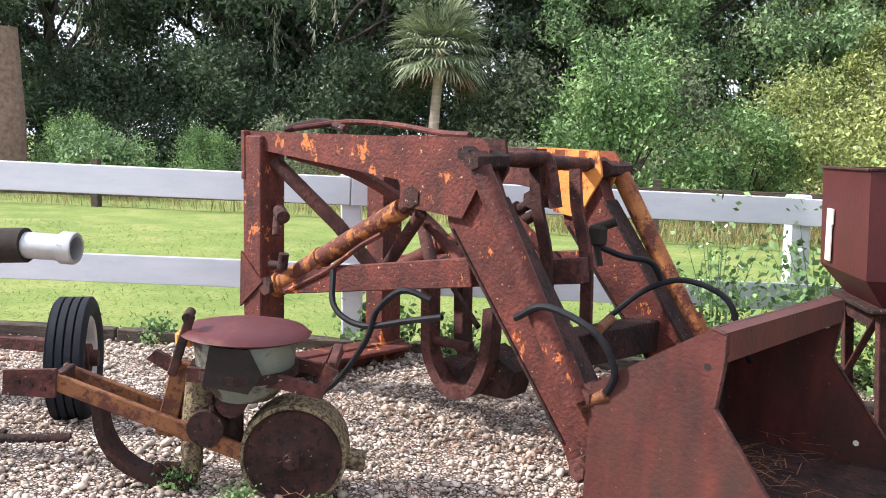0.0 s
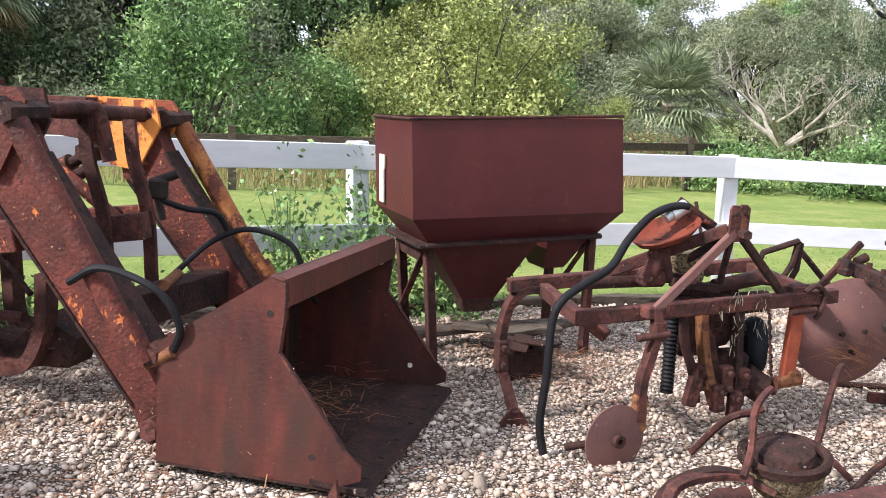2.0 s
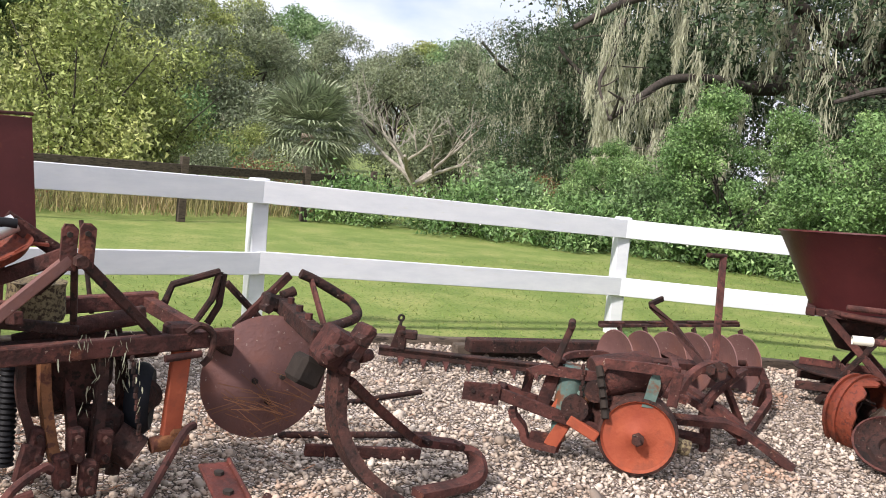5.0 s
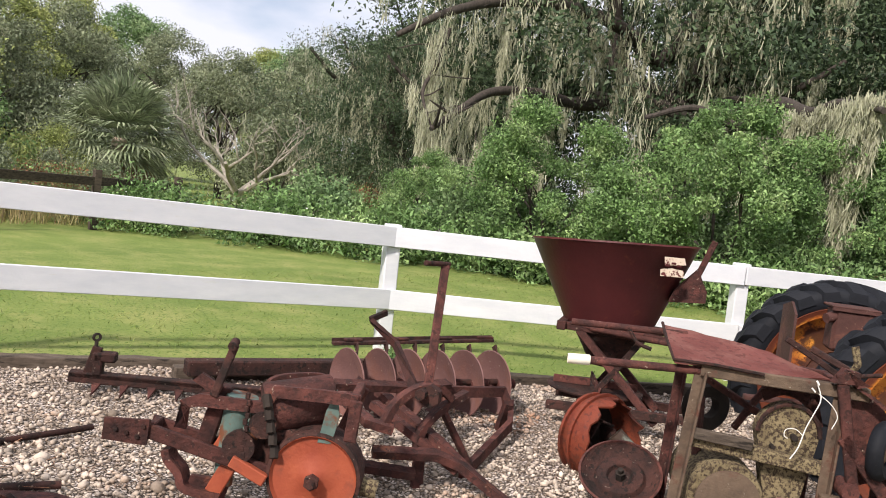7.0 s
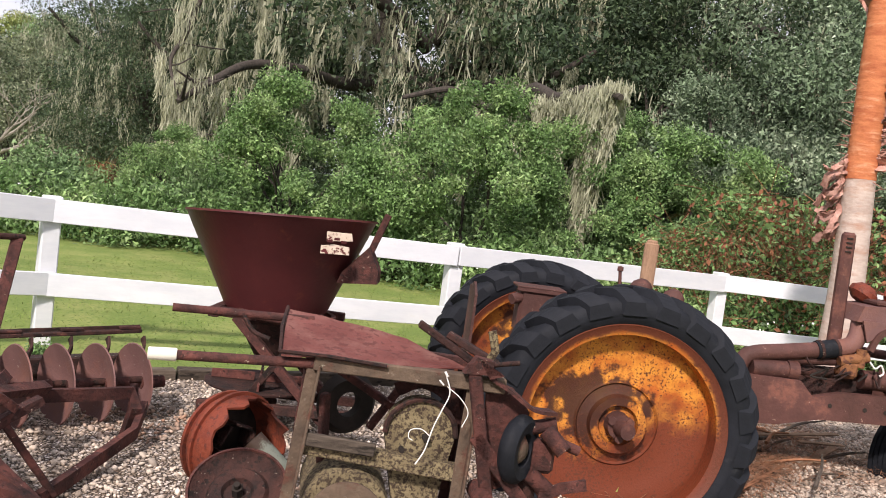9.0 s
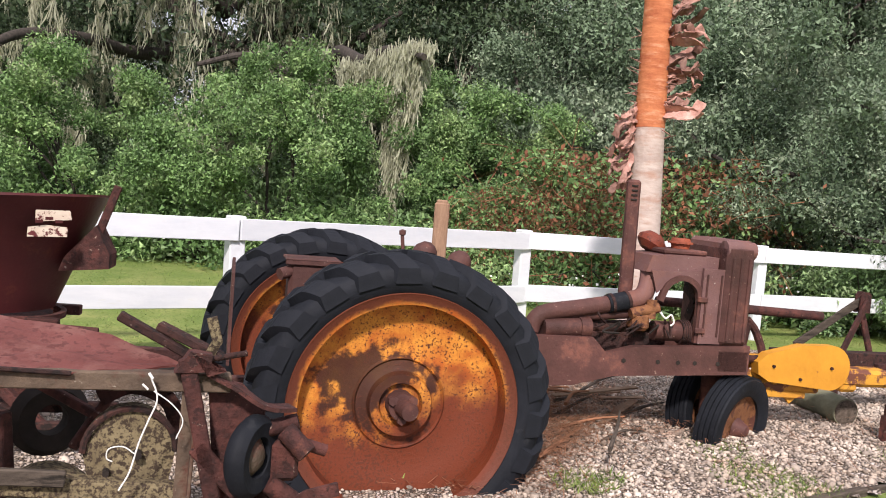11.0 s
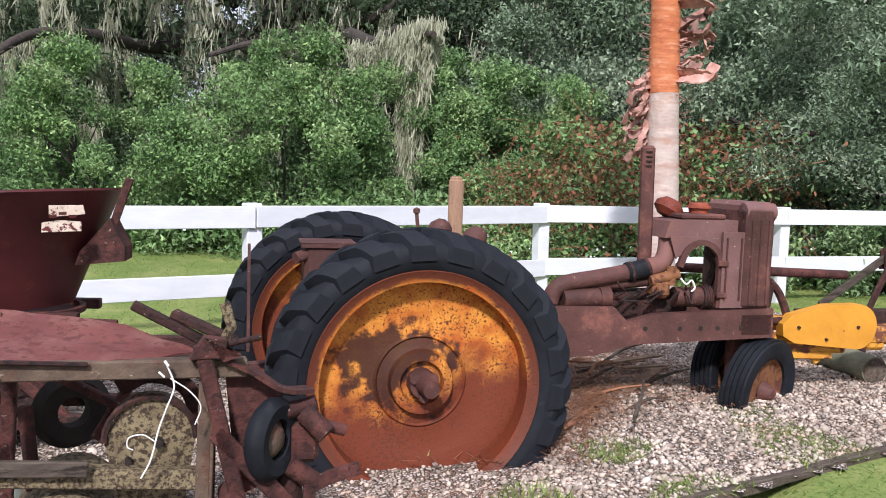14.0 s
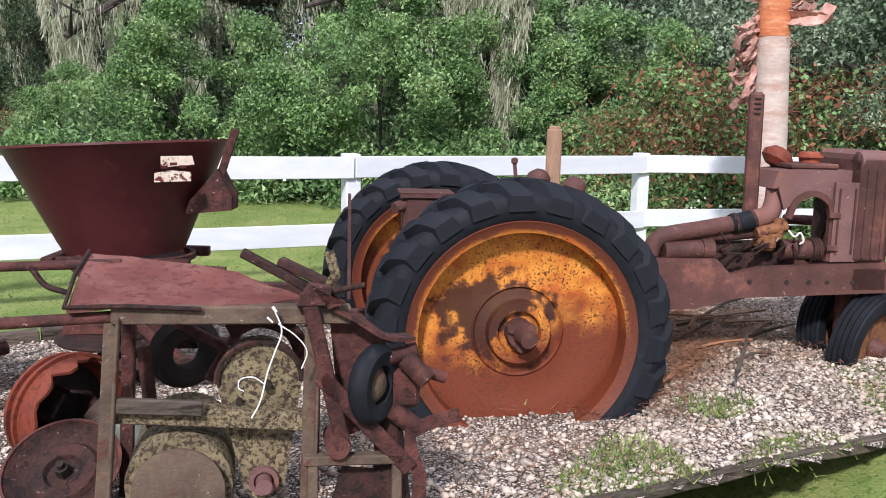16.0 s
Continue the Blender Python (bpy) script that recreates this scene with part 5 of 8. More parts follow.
part("label_shred", box((0.006, 0.045, 0.07), (-0.0045, 0.44, 0.96), 0.0), CREAM, hopper)

# broken slabs and stumps under the hopper
for i, (x, y, z, a, l, w, t, mat) in enumerate(((2.8, 3.95, 0.1, 12, 0.5, 0.12, 0.03, WOOD_OLD), (2.98, 3.85, 0.13, -18, 0.42, 0.14, 0.03, WOOD_OLD), (3.1, 3.7, 0.17, 6, 0.36, 0.16, 0.025, WOOD_OLD), (3.25, 3.8, 0.14, 30, 0.4, 0.1, 0.03, WOOD_OLD))):
    solo("plank", box((l, w, t), (0, 0, 0), 0.005), mat, pose(x, y, z, random.Random(i).uniform(-6, 6), random.Random(i + 9).uniform(-5, 5), a), "short grey weathered plank lying under the hopper", "plank", "broken planks")
stump = thing("disc_bearing_block", pose(2.98, 3.42, 0, 0, 0, 15), "rusty iron bearing block with flat blades", "machine part")
part("block", box((0.2, 0.15, 0.14), (0, 0, 0.08), 0.01), RUST_DARK, stump)
for a in (0, 50, 110):
    part("blade", box((0.4, 0.09, 0.012), (0, 0, 0.16 + a * 0.0002), 0.002, pose(0, 0, 0, 4, 5, a)), RUST_DARK, stump)

# ---- walking planter units ----
def planter(m, wheel_mat, lid_mat, bracket_mat, can_mat, label, fans=True, du=0.0, dz=0.0):
    t = thing("seed_planter", m, label, "seed planter", "seed planter units")
    part("hitch_plate", plate([(-0.92 + du, 0.335 + dz), (-0.755 + du, 0.33 + dz), (-0.75 + du, 0.425 + dz), (-0.915 + du, 0.415 + dz)], 0.014, side_plane(-0.065), 0.003), RUST, t)
    for u, z in ((-0.87, 0.38), (-0.83, 0.37), (-0.79, 0.36), (-0.77, 0.4)):
        part("plate_bolt", bolt((u + du, -0.073, z + dz), r=0.009, ln=0.012), RUST_DARK, t)
    for v in (-0.05, 0.05):
        part("side_bar", beam((-0.78 + du, v, 0.385 + dz), (-0.14, v, 0.155), 0.022, 0.055), bracket_mat, t)
    part("bar_tie", beam((-0.75 + du, -0.05, 0.385 + dz), (-0.75 + du, 0.05, 0.385 + dz), 0.03, 0.05), RUST, t)
    part("furrow_shoe", sweep([(-0.64 + du * 0.6, 0, 0.31 + dz), (-0.625 + du * 0.6, 0, 0.2 + dz * 0.4), (-0.57 + du * 0.5, 0, 0.11), (-0.47, 0, 0.055), (-0.34, 0, 0.04)], 0.03, 8, True, 5, flat=(0.03, 0.085), up=(0, 1, 0)), RUST if fans else RUST_DARK, t)
    part("shoe_blade", plate([(-0.48, 0.03), (-0.33, 0.02), (-0.31, 0.1), (-0.46, 0.1)], 0.02, side_plane(0)), RUST, t)
    part("seed_tube", join(rod((-0.34, 0, 0.08), (-0.34, 0, 0.2), 0.035), rod((-0.33, 0, 0.2), (-0.3, 0, 0.42), 0.05, 0.06)), TEAL if fans else LICHEN, t)
    part("front_tube", beam((-0.43, 0, 0.2), (-0.37, 0, 0.45), 0.045, 0.06), bracket_mat, t)
    lever = part("lever", beam((-0.39, -0.07, 0.42), (-0.33, -0.07, 0.62), 0.014, 0.03, up=(1, 0, 0)), RUST_DARK, t)
    part("lever_knob", rod((-0.335, -0.1, 0.615), (-0.335, -0.05, 0.625), 0.016), RUST_DARK, lever)
    part("lever_quadrant", plate([(-0.47, 0.47), (-0.38, 0.42), (-0.36, 0.46), (-0.44, 0.5)], 0.02, side_plane(-0.06)), RUST, t)
    if lid_mat:
        part("hopper_can", lathe([(0.03, 0.33), (0.1, 0.345), (0.155, 0.42), (0.165, 0.54), (0.15, 0.542), (0.1, 0.4), (0.0, 0.38)], 24, pose(-0.17, 0, 0)), can_mat, t)
    if lid_mat:
        lid = part("lid", lathe([(0.0, 0.585), (0.1, 0.583), (0.175, 0.57), (0.195, 0.553), (0.185, 0.547), (0.0, 0.55)], 28, pose(-0.17, 0, 0) @ Matrix.Diagonal((1.08, 0.95, 1, 1)), wobble=0.015), lid_mat, t, "dented round hopper lid")
        part("lid_clip", box((0.06, 0.04, 0.05), (-0.36, -0.02, 0.53), 0.01), FLAKED, lid)
        # No hole is cut: the opening's shade is a near-black plate on the can.
        part("opening_shade", plate([(-0.27, 0.42), (-0.13, 0.4), (-0.09, 0.46), (-0.13, 0.54), (-0.25, 0.545)], 0.01, side_plane(-0.162), 0.004), DARKHOLE, t, "dark plate for the shade in the torn can opening")
    else:
        part("drum", lathe([(0.0, -0.13), (0.088, -0.13), (0.095, -0.12), (0.095, 0.12), (0.088, 0.13), (0.0, 0.13)], 26, pose(-0.1, 0.06, 0.4, 0, 80, 20)), RUST, t, "brown drum")
        part("gear_case", join(rod((-0.03, -0.04, 0.25), (-0.03, 0.08, 0.25), 0.09), box((0.16, 0.1, 0.16), (-0.12, 0.02, 0.24), 0.02)), RUST_DARK, t)
        part("grey_guard", plate([(0.0, 0.3), (0.05, 0.3), (0.07, 0.4), (0.05, 0.5), (0.02, 0.42)], 0.012, side_plane(-0.06)), TEAL, t)
        for k in range(5):
            part("chain_clump", rod((-0.2 + 0.012 * k, -0.07, 0.45 - 0.045 * k), (-0.185 + 0.01 * k, -0.09, 0.41 - 0.045 * k), 0.017, n=6), DARKHOLE, t)
        part("top_bar", sweep([(-0.5, -0.06, 0.29), (-0.49, -0.06, 0.38), (-0.44, -0.06, 0.4), (-0.2, -0.06, 0.4), (-0.17, -0.06, 0.465), (0.0, -0.08, 0.475), (0.14, -0.09, 0.475)], 0.02, 6, False, flat=(0.02, 0.045)), RUST, t)
    if lid_mat:
        part("can_ring", lathe([(0.15, 0.42), (0.172, 0.425), (0.172, 0.455), (0.15, 0.45)], 24, pose(-0.17, 0, 0)), RUST_DARK, t)
    for v in (-0.11, 0.11):
        if not lid_mat:
            part("wheel_fork", beam((0.13, v, 0.48), (0.12, v, 0.33) if v < 0 else (0.03, v, 0.2), 0.02, 0.045, up=(1, 0, 0)), RUST, t)
            continue
        part("wheel_frame", sweep([(-0.33, v, 0.44), (-0.05, v, 0.43), (0.08, v, 0.4), (0.12, v, 0.48)], 0.02, 6, False, flat=(0.02, 0.045), up=(0, 0, 1)), RUST, t)
        if v > 0:
            part("wheel_fork", beam((0.08, v, 0.42), (0.01, v, 0.19), 0.022, 0.05, up=(1, 0, 0)), RUST, t)
    part("frame_tie", beam((0.12, -0.11, 0.48), (0.12, 0.11, 0.48), 0.03, 0.04), RUST, t)
    part("chain_case", join(box((0.12, 0.06, 0.22), (-0.24, 0.02, 0.26), 0.015), rod((-0.28, -0.08, 0.25), (-0.28, 0.1, 0.25), 0.06), rod((-0.2, -0.08, 0.34), (-0.2, 0.06, 0.34), 0.05)), RUST_DARK, t)
    for k in range(11):
        part("chain_link", box((0.016, 0.014, 0.024), (-0.265 + 0.006 * (k % 2), -0.075, 0.44 - 0.024 * k), 0.003), RUST_DARK, t)
    across = pose(0, 0, 0.165, 90, 0, 0)
    wheel = part("press_wheel", lathe([(0.02, -0.06), (0.14, -0.055), (0.16, -0.075), (0.172, -0.07), (0.178, 0.0), (0.172, 0.07), (0.16, 0.075), (0.14, 0.055), (0.02, 0.06)], 36, across), RUST_DARK if fans else LICHEN, t)
    part("wheel_dish", lathe([(0.0, 0.095), (0.02, 0.093), (0.04, 0.07), (0.1, 0.058), (0.148, 0.064), (0.158, 0.078), (0.16, 0.06), (0.0, 0.055)], 36, across), wheel_mat, wheel)
    part("wheel_dish", lathe([(0.0, 0.055), (0.16, 0.06), (0.15, 0.07), (0.0, 0.08)], 36, pose(0, 0, 0.165, -90, 0, 0)), wheel_mat, wheel)
    part("axle_nut", join(bolt((0, -0.105, 0.165), r=0.028, ln=0.03), bolt((0, -0.125, 0.165), r=0.016, ln=0.03)), RUST_DARK, wheel)
    part("rear_stub", rod((0.16, 0, 0.14), (0.23, 0, 0.13), 0.035), LICHEN, t)
    return t


planter(pose(0.466, 2.305, -0.01, 1.9, 1.0, 14.1), RUST_DARK, MAROON, TAN_RUST, GREY_GREEN, "old one-row seed planter with a maroon lid and brown wheel", False)
p2 = planter(pose(5.795, 2.325, 0.03, 0, 0, -46), ORANGE, None, RUST, RUST, "old one-row seed planter with a bright orange press wheel", True, 0.14, -0.12)
for a, b, w in (((-0.29, -0.02, 0.36), (-0.37, -0.02, 0.2), 0.05), ((-0.3, -0.02, 0.2), (-0.37, -0.02, 0.05), 0.06), ((-0.3, -0.08, 0.2), (-0.17, -0.08, 0.14), 0.045)):
    part("shank", beam(a, b, 0.03, w, up=(1, 0, 0)), ORANGE, p2, "orange painted shank")
part("blue_tube", rod((-0.225, -0.03, 0.35), (-0.285, -0.03, 0.22), 0.035), TEAL, p2, "faded teal tube")

# ---- spare wheel and pipes at the end of the row ----
def tyre(name, m, r, w, rim_r, label, rim_mat, ribs=4, category="wheel"):
    t = thing(name, m, label, category)
    prof = [(rim_r, -w * 0.36), (rim_r + 0.02, -w * 0.44), (r * 0.85, -w * 0.5), (r * 0.96, -w * 0.45)]
    for k in range(ribs):
        a, b = -0.42 + 0.84 * k / ribs, -0.42 + 0.84 * (k + 1) / ribs
        prof += [(r, w * (a + 0.02)), (r, w * (b - 0.035)), (r - 0.012, w * (b - 0.03)), (r - 0.012, w * (b - 0.005))]
    prof += [(r * 0.96, w * 0.45), (r * 0.85, w * 0.5), (rim_r + 0.02, w * 0.44), (rim_r, w * 0.36)]
    part("tyre", lathe(prof, 48, Matrix.Rotation(math.pi / 2, 4, "X"), close=True), RUBBER, t)
    rim = part("rim", lathe([(0.03, -0.01), (rim_r * 0.55, -0.03), (rim_r * 0.8, 0.02), (rim_r * 0.9, -w * 0.3), (rim_r, -w * 0.38), (rim_r + 0.008, -w * 0.34), (rim_r * 0.97, 0), (rim_r + 0.008, w * 0.34), (rim_r, w * 0.38), (rim_r * 0.9, w * 0.3), (rim_r * 0.82, 0.03), (0.03, 0.01)], 40, Matrix.Rotation(math.pi / 2, 4, "X"), close=True), rim_mat, t)
    part("hub", join(rod((0, -0.06, 0), (0, 0.06, 0), 0.06), rod((0, -0.09, 0), (0, 0.09, 0), 0.035)), RUST, rim)
    return t


tyre("spare_wheel", pose(-0.66, 2.736, 0.235, 0, 0, -65.5), 0.25, 0.15, 0.17, "narrow black ribbed tyre standing upright with a silver rim", STEEL)
coupler = thing("pipe_coupling", pose(-0.423, 2.16, 0.765, 0, 1.3, 7.4), "galvanised pipe coupling on the end of a dark tube", "pipe")
part("pipe", join(rod((-1.2, 0, 0), (-0.02, 0, 0.01), 0.05), rod((-0.12, 0, 0), (-0.0, 0, 0.01), 0.058)), DARKHOLE, coupler)
part("sleeve", lathe([(0.04, 0), (0.044, 0.0), (0.044, 0.12), (0.054, 0.125), (0.054, 0.16), (0.05, 0.17), (0.04, 0.17), (0.04, 0)], 24, pose(0, 0, 0.01, 0, 90, 0)), STEEL, coupler)
part("post", beam((-0.95, 0, 0.02), (-0.95, 0, -0.79), 0.06), RUST, coupler)
for p, q, r in (((-2.2, 1.69, 0.16), (-0.467, 2.43, 0.125), 0.022), ((-2.4, 2.08, 0.165), (-0.71, 2.39, 0.13), 0.02)):
    ob = solo("iron_rod", rod(p, q, r), RUST_DARK, pose(0, 0, 0), "dark iron rod lying on the gravel", "rod", "loose rods")
cart = thing("axle_frame", pose(-1.074, 2.665, 0, 0, 1.3, 4.4), "rusty axle frame beside the spare wheel", "machine frame")
part("axle", beam((-0.6, 0, 0.28), (0.42, 0, 0.29), 0.05, 0.05), RUST, cart)
part("bracket", box((0.2, 0.12, 0.3), (-0.1, 0.02, 0.33), 0.01), TAN_RUST, cart)
part("hook", plate([(-0.1, 0.66), (0.1, 0.68), (0.17, 0.66), (0.12, 0.62), (-0.1, 0.6)], 0.03, side_plane(0)), FLAKED, cart)
part("stay", beam((0.0, 0.02, 0.45), (0.0, 0.02, 0.64), 0.04), RUST, cart)
part("foot", box((0.2, 0.16, 0.3), (-0.3, 0, 0.13), 0.01), RUST, cart)


# ---- cultivator frame ----
cult = thing("cultivator", pose(2.665, 2.5, 0.025, 0, 0, 4), "rusty three-point cultivator frame with tines and a mast", "cultivator")
part("front_bar", beam((0.165, -0.03, 0.495), (1.33, -0.015, 0.535), 0.045, 0.055), RUST, cult)
part("rear_bar", beam((0.06, 0.335, 0.54), (1.2, 0.33, 0.6), 0.045, 0.055), RUST, cult)
part("end_bar", beam((0.2, 0.31, 0.525), (0.185, -0.02, 0.495), 0.04, 0.055), RUST, cult)
part("spreader_bar", beam((0.2, 0.31, 0.53), (0.37, 0.09, 0.385), 0.035, 0.05), RUST, cult)
part("spreader_bar", beam((1.25, -0.01, 0.53), (1.16, 0.33, 0.59), 0.04, 0.05), RUST, cult)
part("mast_strut", beam((0.36, 0.28, 0.565), (0.775, -0.04, 0.81), 0.04, 0.045), RUST, cult)
part("mast_strut", beam((0.455, -0.085, 0.52), (0.775, -0.08, 0.805), 0.022, 0.036), DISC, cult, "bare pale steel strut")
part("mast_strut", beam((0.81, -0.055, 0.8), (1.1, -0.01, 0.52), 0.022, 0.032), RUST_DARK, cult)
part("mast_strut", beam((0.8, -0.035, 0.8), (0.84, 0.07, 0.58), 0.02, 0.03), RUST_DARK, cult)
part("mast_strut", beam((0.79, -0.03, 0.79), (0.72, 0.3, 0.57), 0.02, 0.032), RUST_DARK, cult)
for u in (0.765, 0.825):
    lug = part("mast_lug", plate([(u - 0.022, 0.77), (u + 0.022, 0.77), (u + 0.026, 0.89), (u + 0.01, 0.905), (u - 0.012, 0.905), (u - 0.02, 0.89)], 0.012, side_plane(-0.085 + (u - 0.765) * 0.5)), RUST, cult)
    part("lug_hole", bolt((u, -0.09 + (u - 0.765) * 0.5, 0.875), r=0.009, ln=0.02), DARKHOLE, lug)
part("mast_pin", bolt((0.795, -0.07, 0.8), r=0.02, ln=0.12), RUST_DARK, cult)


def tine(pts, w=0.03, h=0.05, mat=RUST, name="tine"):
    return part(name, sweep(pts, 0.02, 8, True, 5, flat=(w, h), up=(0, 1, 0)), mat, cult)


t1 = tine([(0.22, 0.32, 0.52), (0.13, 0.33, 0.52), (0.075, 0.35, 0.46), (0.05, 0.36, 0.33), (0.055, 0.36, 0.22), (0.08, 0.32, 0.1), (0.09, 0.28, 0.03)])
part("clamp", box((0.05, 0.05, 0.13), (0.05, 0.35, 0.255), 0.008), RUST, t1)
for z in (0.29, 0.22):
    part("clamp_bolt", bolt((0.05, 0.315, z), r=0.014, ln=0.04), RUST_DARK, t1)
part("sweep_foot", plate([(0.0, -0.03), (0.15, -0.02), (0.13, 0.02), (0.1, 0.06), (0.07, 0.06)], 0.012, side_plane(0.27)), RUST, t1)
t2 = tine([(0.46, -0.085, 0.53), (0.468, -0.093, 0.45), (0.44, -0.1, 0.35), (0.412, -0.109, 0.27), (0.405, -0.109, 0.12)], 0.03, 0.045)
part("clamp", join(box((0.08, 0.06, 0.05), (0.46, -0.07, 0.515), 0.008), box((0.05, 0.05, 0.08), (0.475, -0.09, 0.45), 0.008), rod((0.38, -0.11, 0.43), (0.51, -0.11, 0.44), 0.013)), RUST, t2)
part("shank_plate", box((0.055, 0.03, 0.14), (0.408, -0.112, 0.15), 0.006), TAN_RUST, t2)
t3 = tine([(0.752, 0.05, 0.5), (0.76, 0.035, 0.36), (0.775, 0.01, 0.24), (0.8, -0.02, 0.12)], 0.03, 0.05, TAN_RUST)
part("shank_plate", box((0.06, 0.03, 0.12), (0.715, 0.01, 0.17), 0.006, pose(0, 0, 0, 0, 12, 0)), RUST, t3)
tine([(0.93, 0.06, 0.52), (0.93, 0.05, 0.36), (0.915, 0.02, 0.24), (0.89, -0.02, 0.06)], 0.03, 0.045, RUST_DARK)
tine([(0.7, 0.08, 0.5), (0.7, 0.07, 0.36), (0.73, 0.04, 0.24), (0.74, 0.02, 0.12)], 0.024, 0.035, RUST_DARK)
tine([(1.02, 0.24, 0.55), (1.05, 0.22, 0.4), (1.04, 0.16, 0.2), (1.0, 0.1, 0.06)], 0.03, 0.045, RUST_DARK)
tine([(0.86, 0.16, 0.5), (0.85, 0.12, 0.36), (0.86, 0.08, 0.22), (0.85, 0.04, 0.1)], 0.026, 0.04, RUST)
for u, v, z in ((0.8, -0.03, 0.15), (0.875, -0.04, 0.12), (0.93, 0.0, 0.2), (0.74, 0.02, 0.22), (0.84, -0.02, 0.22)):
    b = part("shank_block", box((0.05, 0.045, 0.11), (u, v, z), 0.008, pose(0, 0, 0, 0, (u * 97) % 24 - 12, 0)), RUST, cult)
    for dz in (-0.03, 0.03):
        part("block_bolt", bolt((u, v - 0.03, z + dz), r=0.011, ln=0.03), RUST_DARK, b)
part("gear_housing", join(lathe([(0.0, -0.11), (0.08, -0.11), (0.11, -0.06), (0.11, 0.07), (0.07, 0.11), (0.0, 0.11)], 20, pose(0.9, 0.2, 0.42)), box((0.2, 0.14, 0.2), (0.84, 0.22, 0.36), 0.02), box((0.14, 0.12, 0.14), (0.95, 0.12, 0.22), 0.02), rod((0.66, 0.18, 0.46), (1.14, 0.16, 0.48), 0.045)), RUST_DARK, cult)
part("housing_neck", join(rod((0.98, 0.06, 0.2), (1.05, 0.02, 0.15), 0.06), rod((0.94, 0.05, 0.26), (0.94, 0.05, 0.12), 0.035)), RUST_DARK, cult)
part("top_pipe", rod((0.28, 0.13, 0.585), (0.6, 0.16, 0.58), 0.024), RUST, cult)
part("top_pipe", rod((0.86, 0.13, 0.555), (1.06, 0.12, 0.585), 0.03), RUST, cult)
part("top_bar", beam((0.7, 0.2, 0.5), (1.1, 0.17, 0.59), 0.03, 0.04), RUST_DARK, cult)
part("top_bar", beam((0.6, 0.04, 0.6), (0.86, 0.1, 0.55), 0.028, 0.035), RUST_DARK, cult)
part("top_bar", beam((0.66, -0.02, 0.62), (0.62, 0.3, 0.57), 0.03, 0.04), RUST, cult)
part("canister", lathe([(0.0, 0.0), (0.085, 0.0), (0.09, 0.02), (0.085, 0.1), (0.09, 0.12), (0.0, 0.13)], 22, pose(0.77, 0.23, 0.565)), LICHEN, cult)
seat = part("seat_pan", lathe([(0.0, 0.0), (0.07, 0.004), (0.13, 0.025), (0.155, 0.06), (0.15, 0.065), (0.12, 0.035), (0.0, 0.012)], 24, pose(0.585, 0.07, 0.755, 14, -20, 0) @ Matrix.Diagonal((0.95, 0.6, 0.8, 1)), wobble=0.02), BLOWER, cult, "faded red pressed-steel pan")
part("pan_tongue", sweep([(0.66, 0.07, 0.8), (0.7, 0.065, 0.825), (0.75, 0.06, 0.825)], 0.02, 6, True, 4, flat=(0.05, 0.008)), BLOWER, seat)
part("seat_post", join(rod((0.555, 0.09, 0.58), (0.56, 0.09, 0.76), 0.03), rod((0.5, 0.06, 0.6), (0.545, 0.06, 0.68), 0.034), rod((0.6, 0.06, 0.6), (0.58, 0.08, 0.72), 0.022), box((0.1, 0.07, 0.06), (0.53, 0.07, 0.61), 0.012)), RUST, cult)
part("fitting", join(rod((0.575, 0.075, 0.835), (0.62, 0.075, 0.87), 0.022), rod((0.6, 0.075, 0.85), (0.66, 0.075, 0.885), 0.028)), STEEL, cult, "dull steel hose fitting")
part("flap_plate", beam((0.635, 0.095, 0.9), (0.785, 0.06, 0.8), 0.008, 0.045), RUST, cult)
part("rubber_hose", sweep([(0.66, 0.055, 0.885), (0.6, 0.06, 0.885), (0.54, 0.06, 0.868), (0.475, 0.047, 0.835), (0.391, 0.023, 0.763), (0.302, -0.021, 0.675), (0.18, -0.053, 0.62), (0.095, -0.066, 0.57), (0.06, -0.066, 0.49), (0.052, -0.064, 0.3), (0.046, -0.043, 0.114), (0.068, -0.045, -0.01)], 0.0155, 9), HOSE, cult, "long black rubber hose")
part("corrugated_hose", lathe([(0.022 if k % 2 else 0.028, 0.0085 * k) for k in range(38)], 14, pose(0.68, 0.13, 0.13)), HOSE, cult, "black corrugated drain hose")
leg = part("stand_leg", beam((1.167, 0.0, 0.53), (1.145, 0.0, 0.19), 0.062, 0.03, up=(0, 1, 0)), ORANGE, cult, "leg with rusty orange paint")
part("leg_foot", join(rod((1.08, -0.01, 0.185), (1.2, -0.01, 0.195), 0.026), box((0.06, 0.06, 0.055), (1.17, 0.0, 0.205), 0.01)), TAN_RUST, leg)
part("leg_clamp", join(box((0.09, 0.07, 0.09), (1.15, 0, 0.54), 0.01), rod((1.09, -0.05, 0.48), (1.21, -0.05, 0.49), 0.012)), RUST, leg)
part("loop_clamp", sweep([(1.16, -0.04, 0.56), (1.2, -0.05, 0.585), (1.25, -0.045, 0.55), (1.245, -0.04, 0.48), (1.22, -0.04, 0.45)], 0.011, 7), RUST_DARK, leg)
dsc = part("big_disc", lathe([(0.0, 0.045), (0.08, 0.04), (0.16, 0.02), (0.233, -0.012), (0.237, -0.008), (0.16, 0.027), (0.08, 0.047), (0.0, 0.053)], 48, pose(1.55, 0.13, 0.335, 90, 0, -10) @ pose(0, 0, 0, 4, 0, 0), wobble=0.004), DISC, cult, "large dished plough disc")
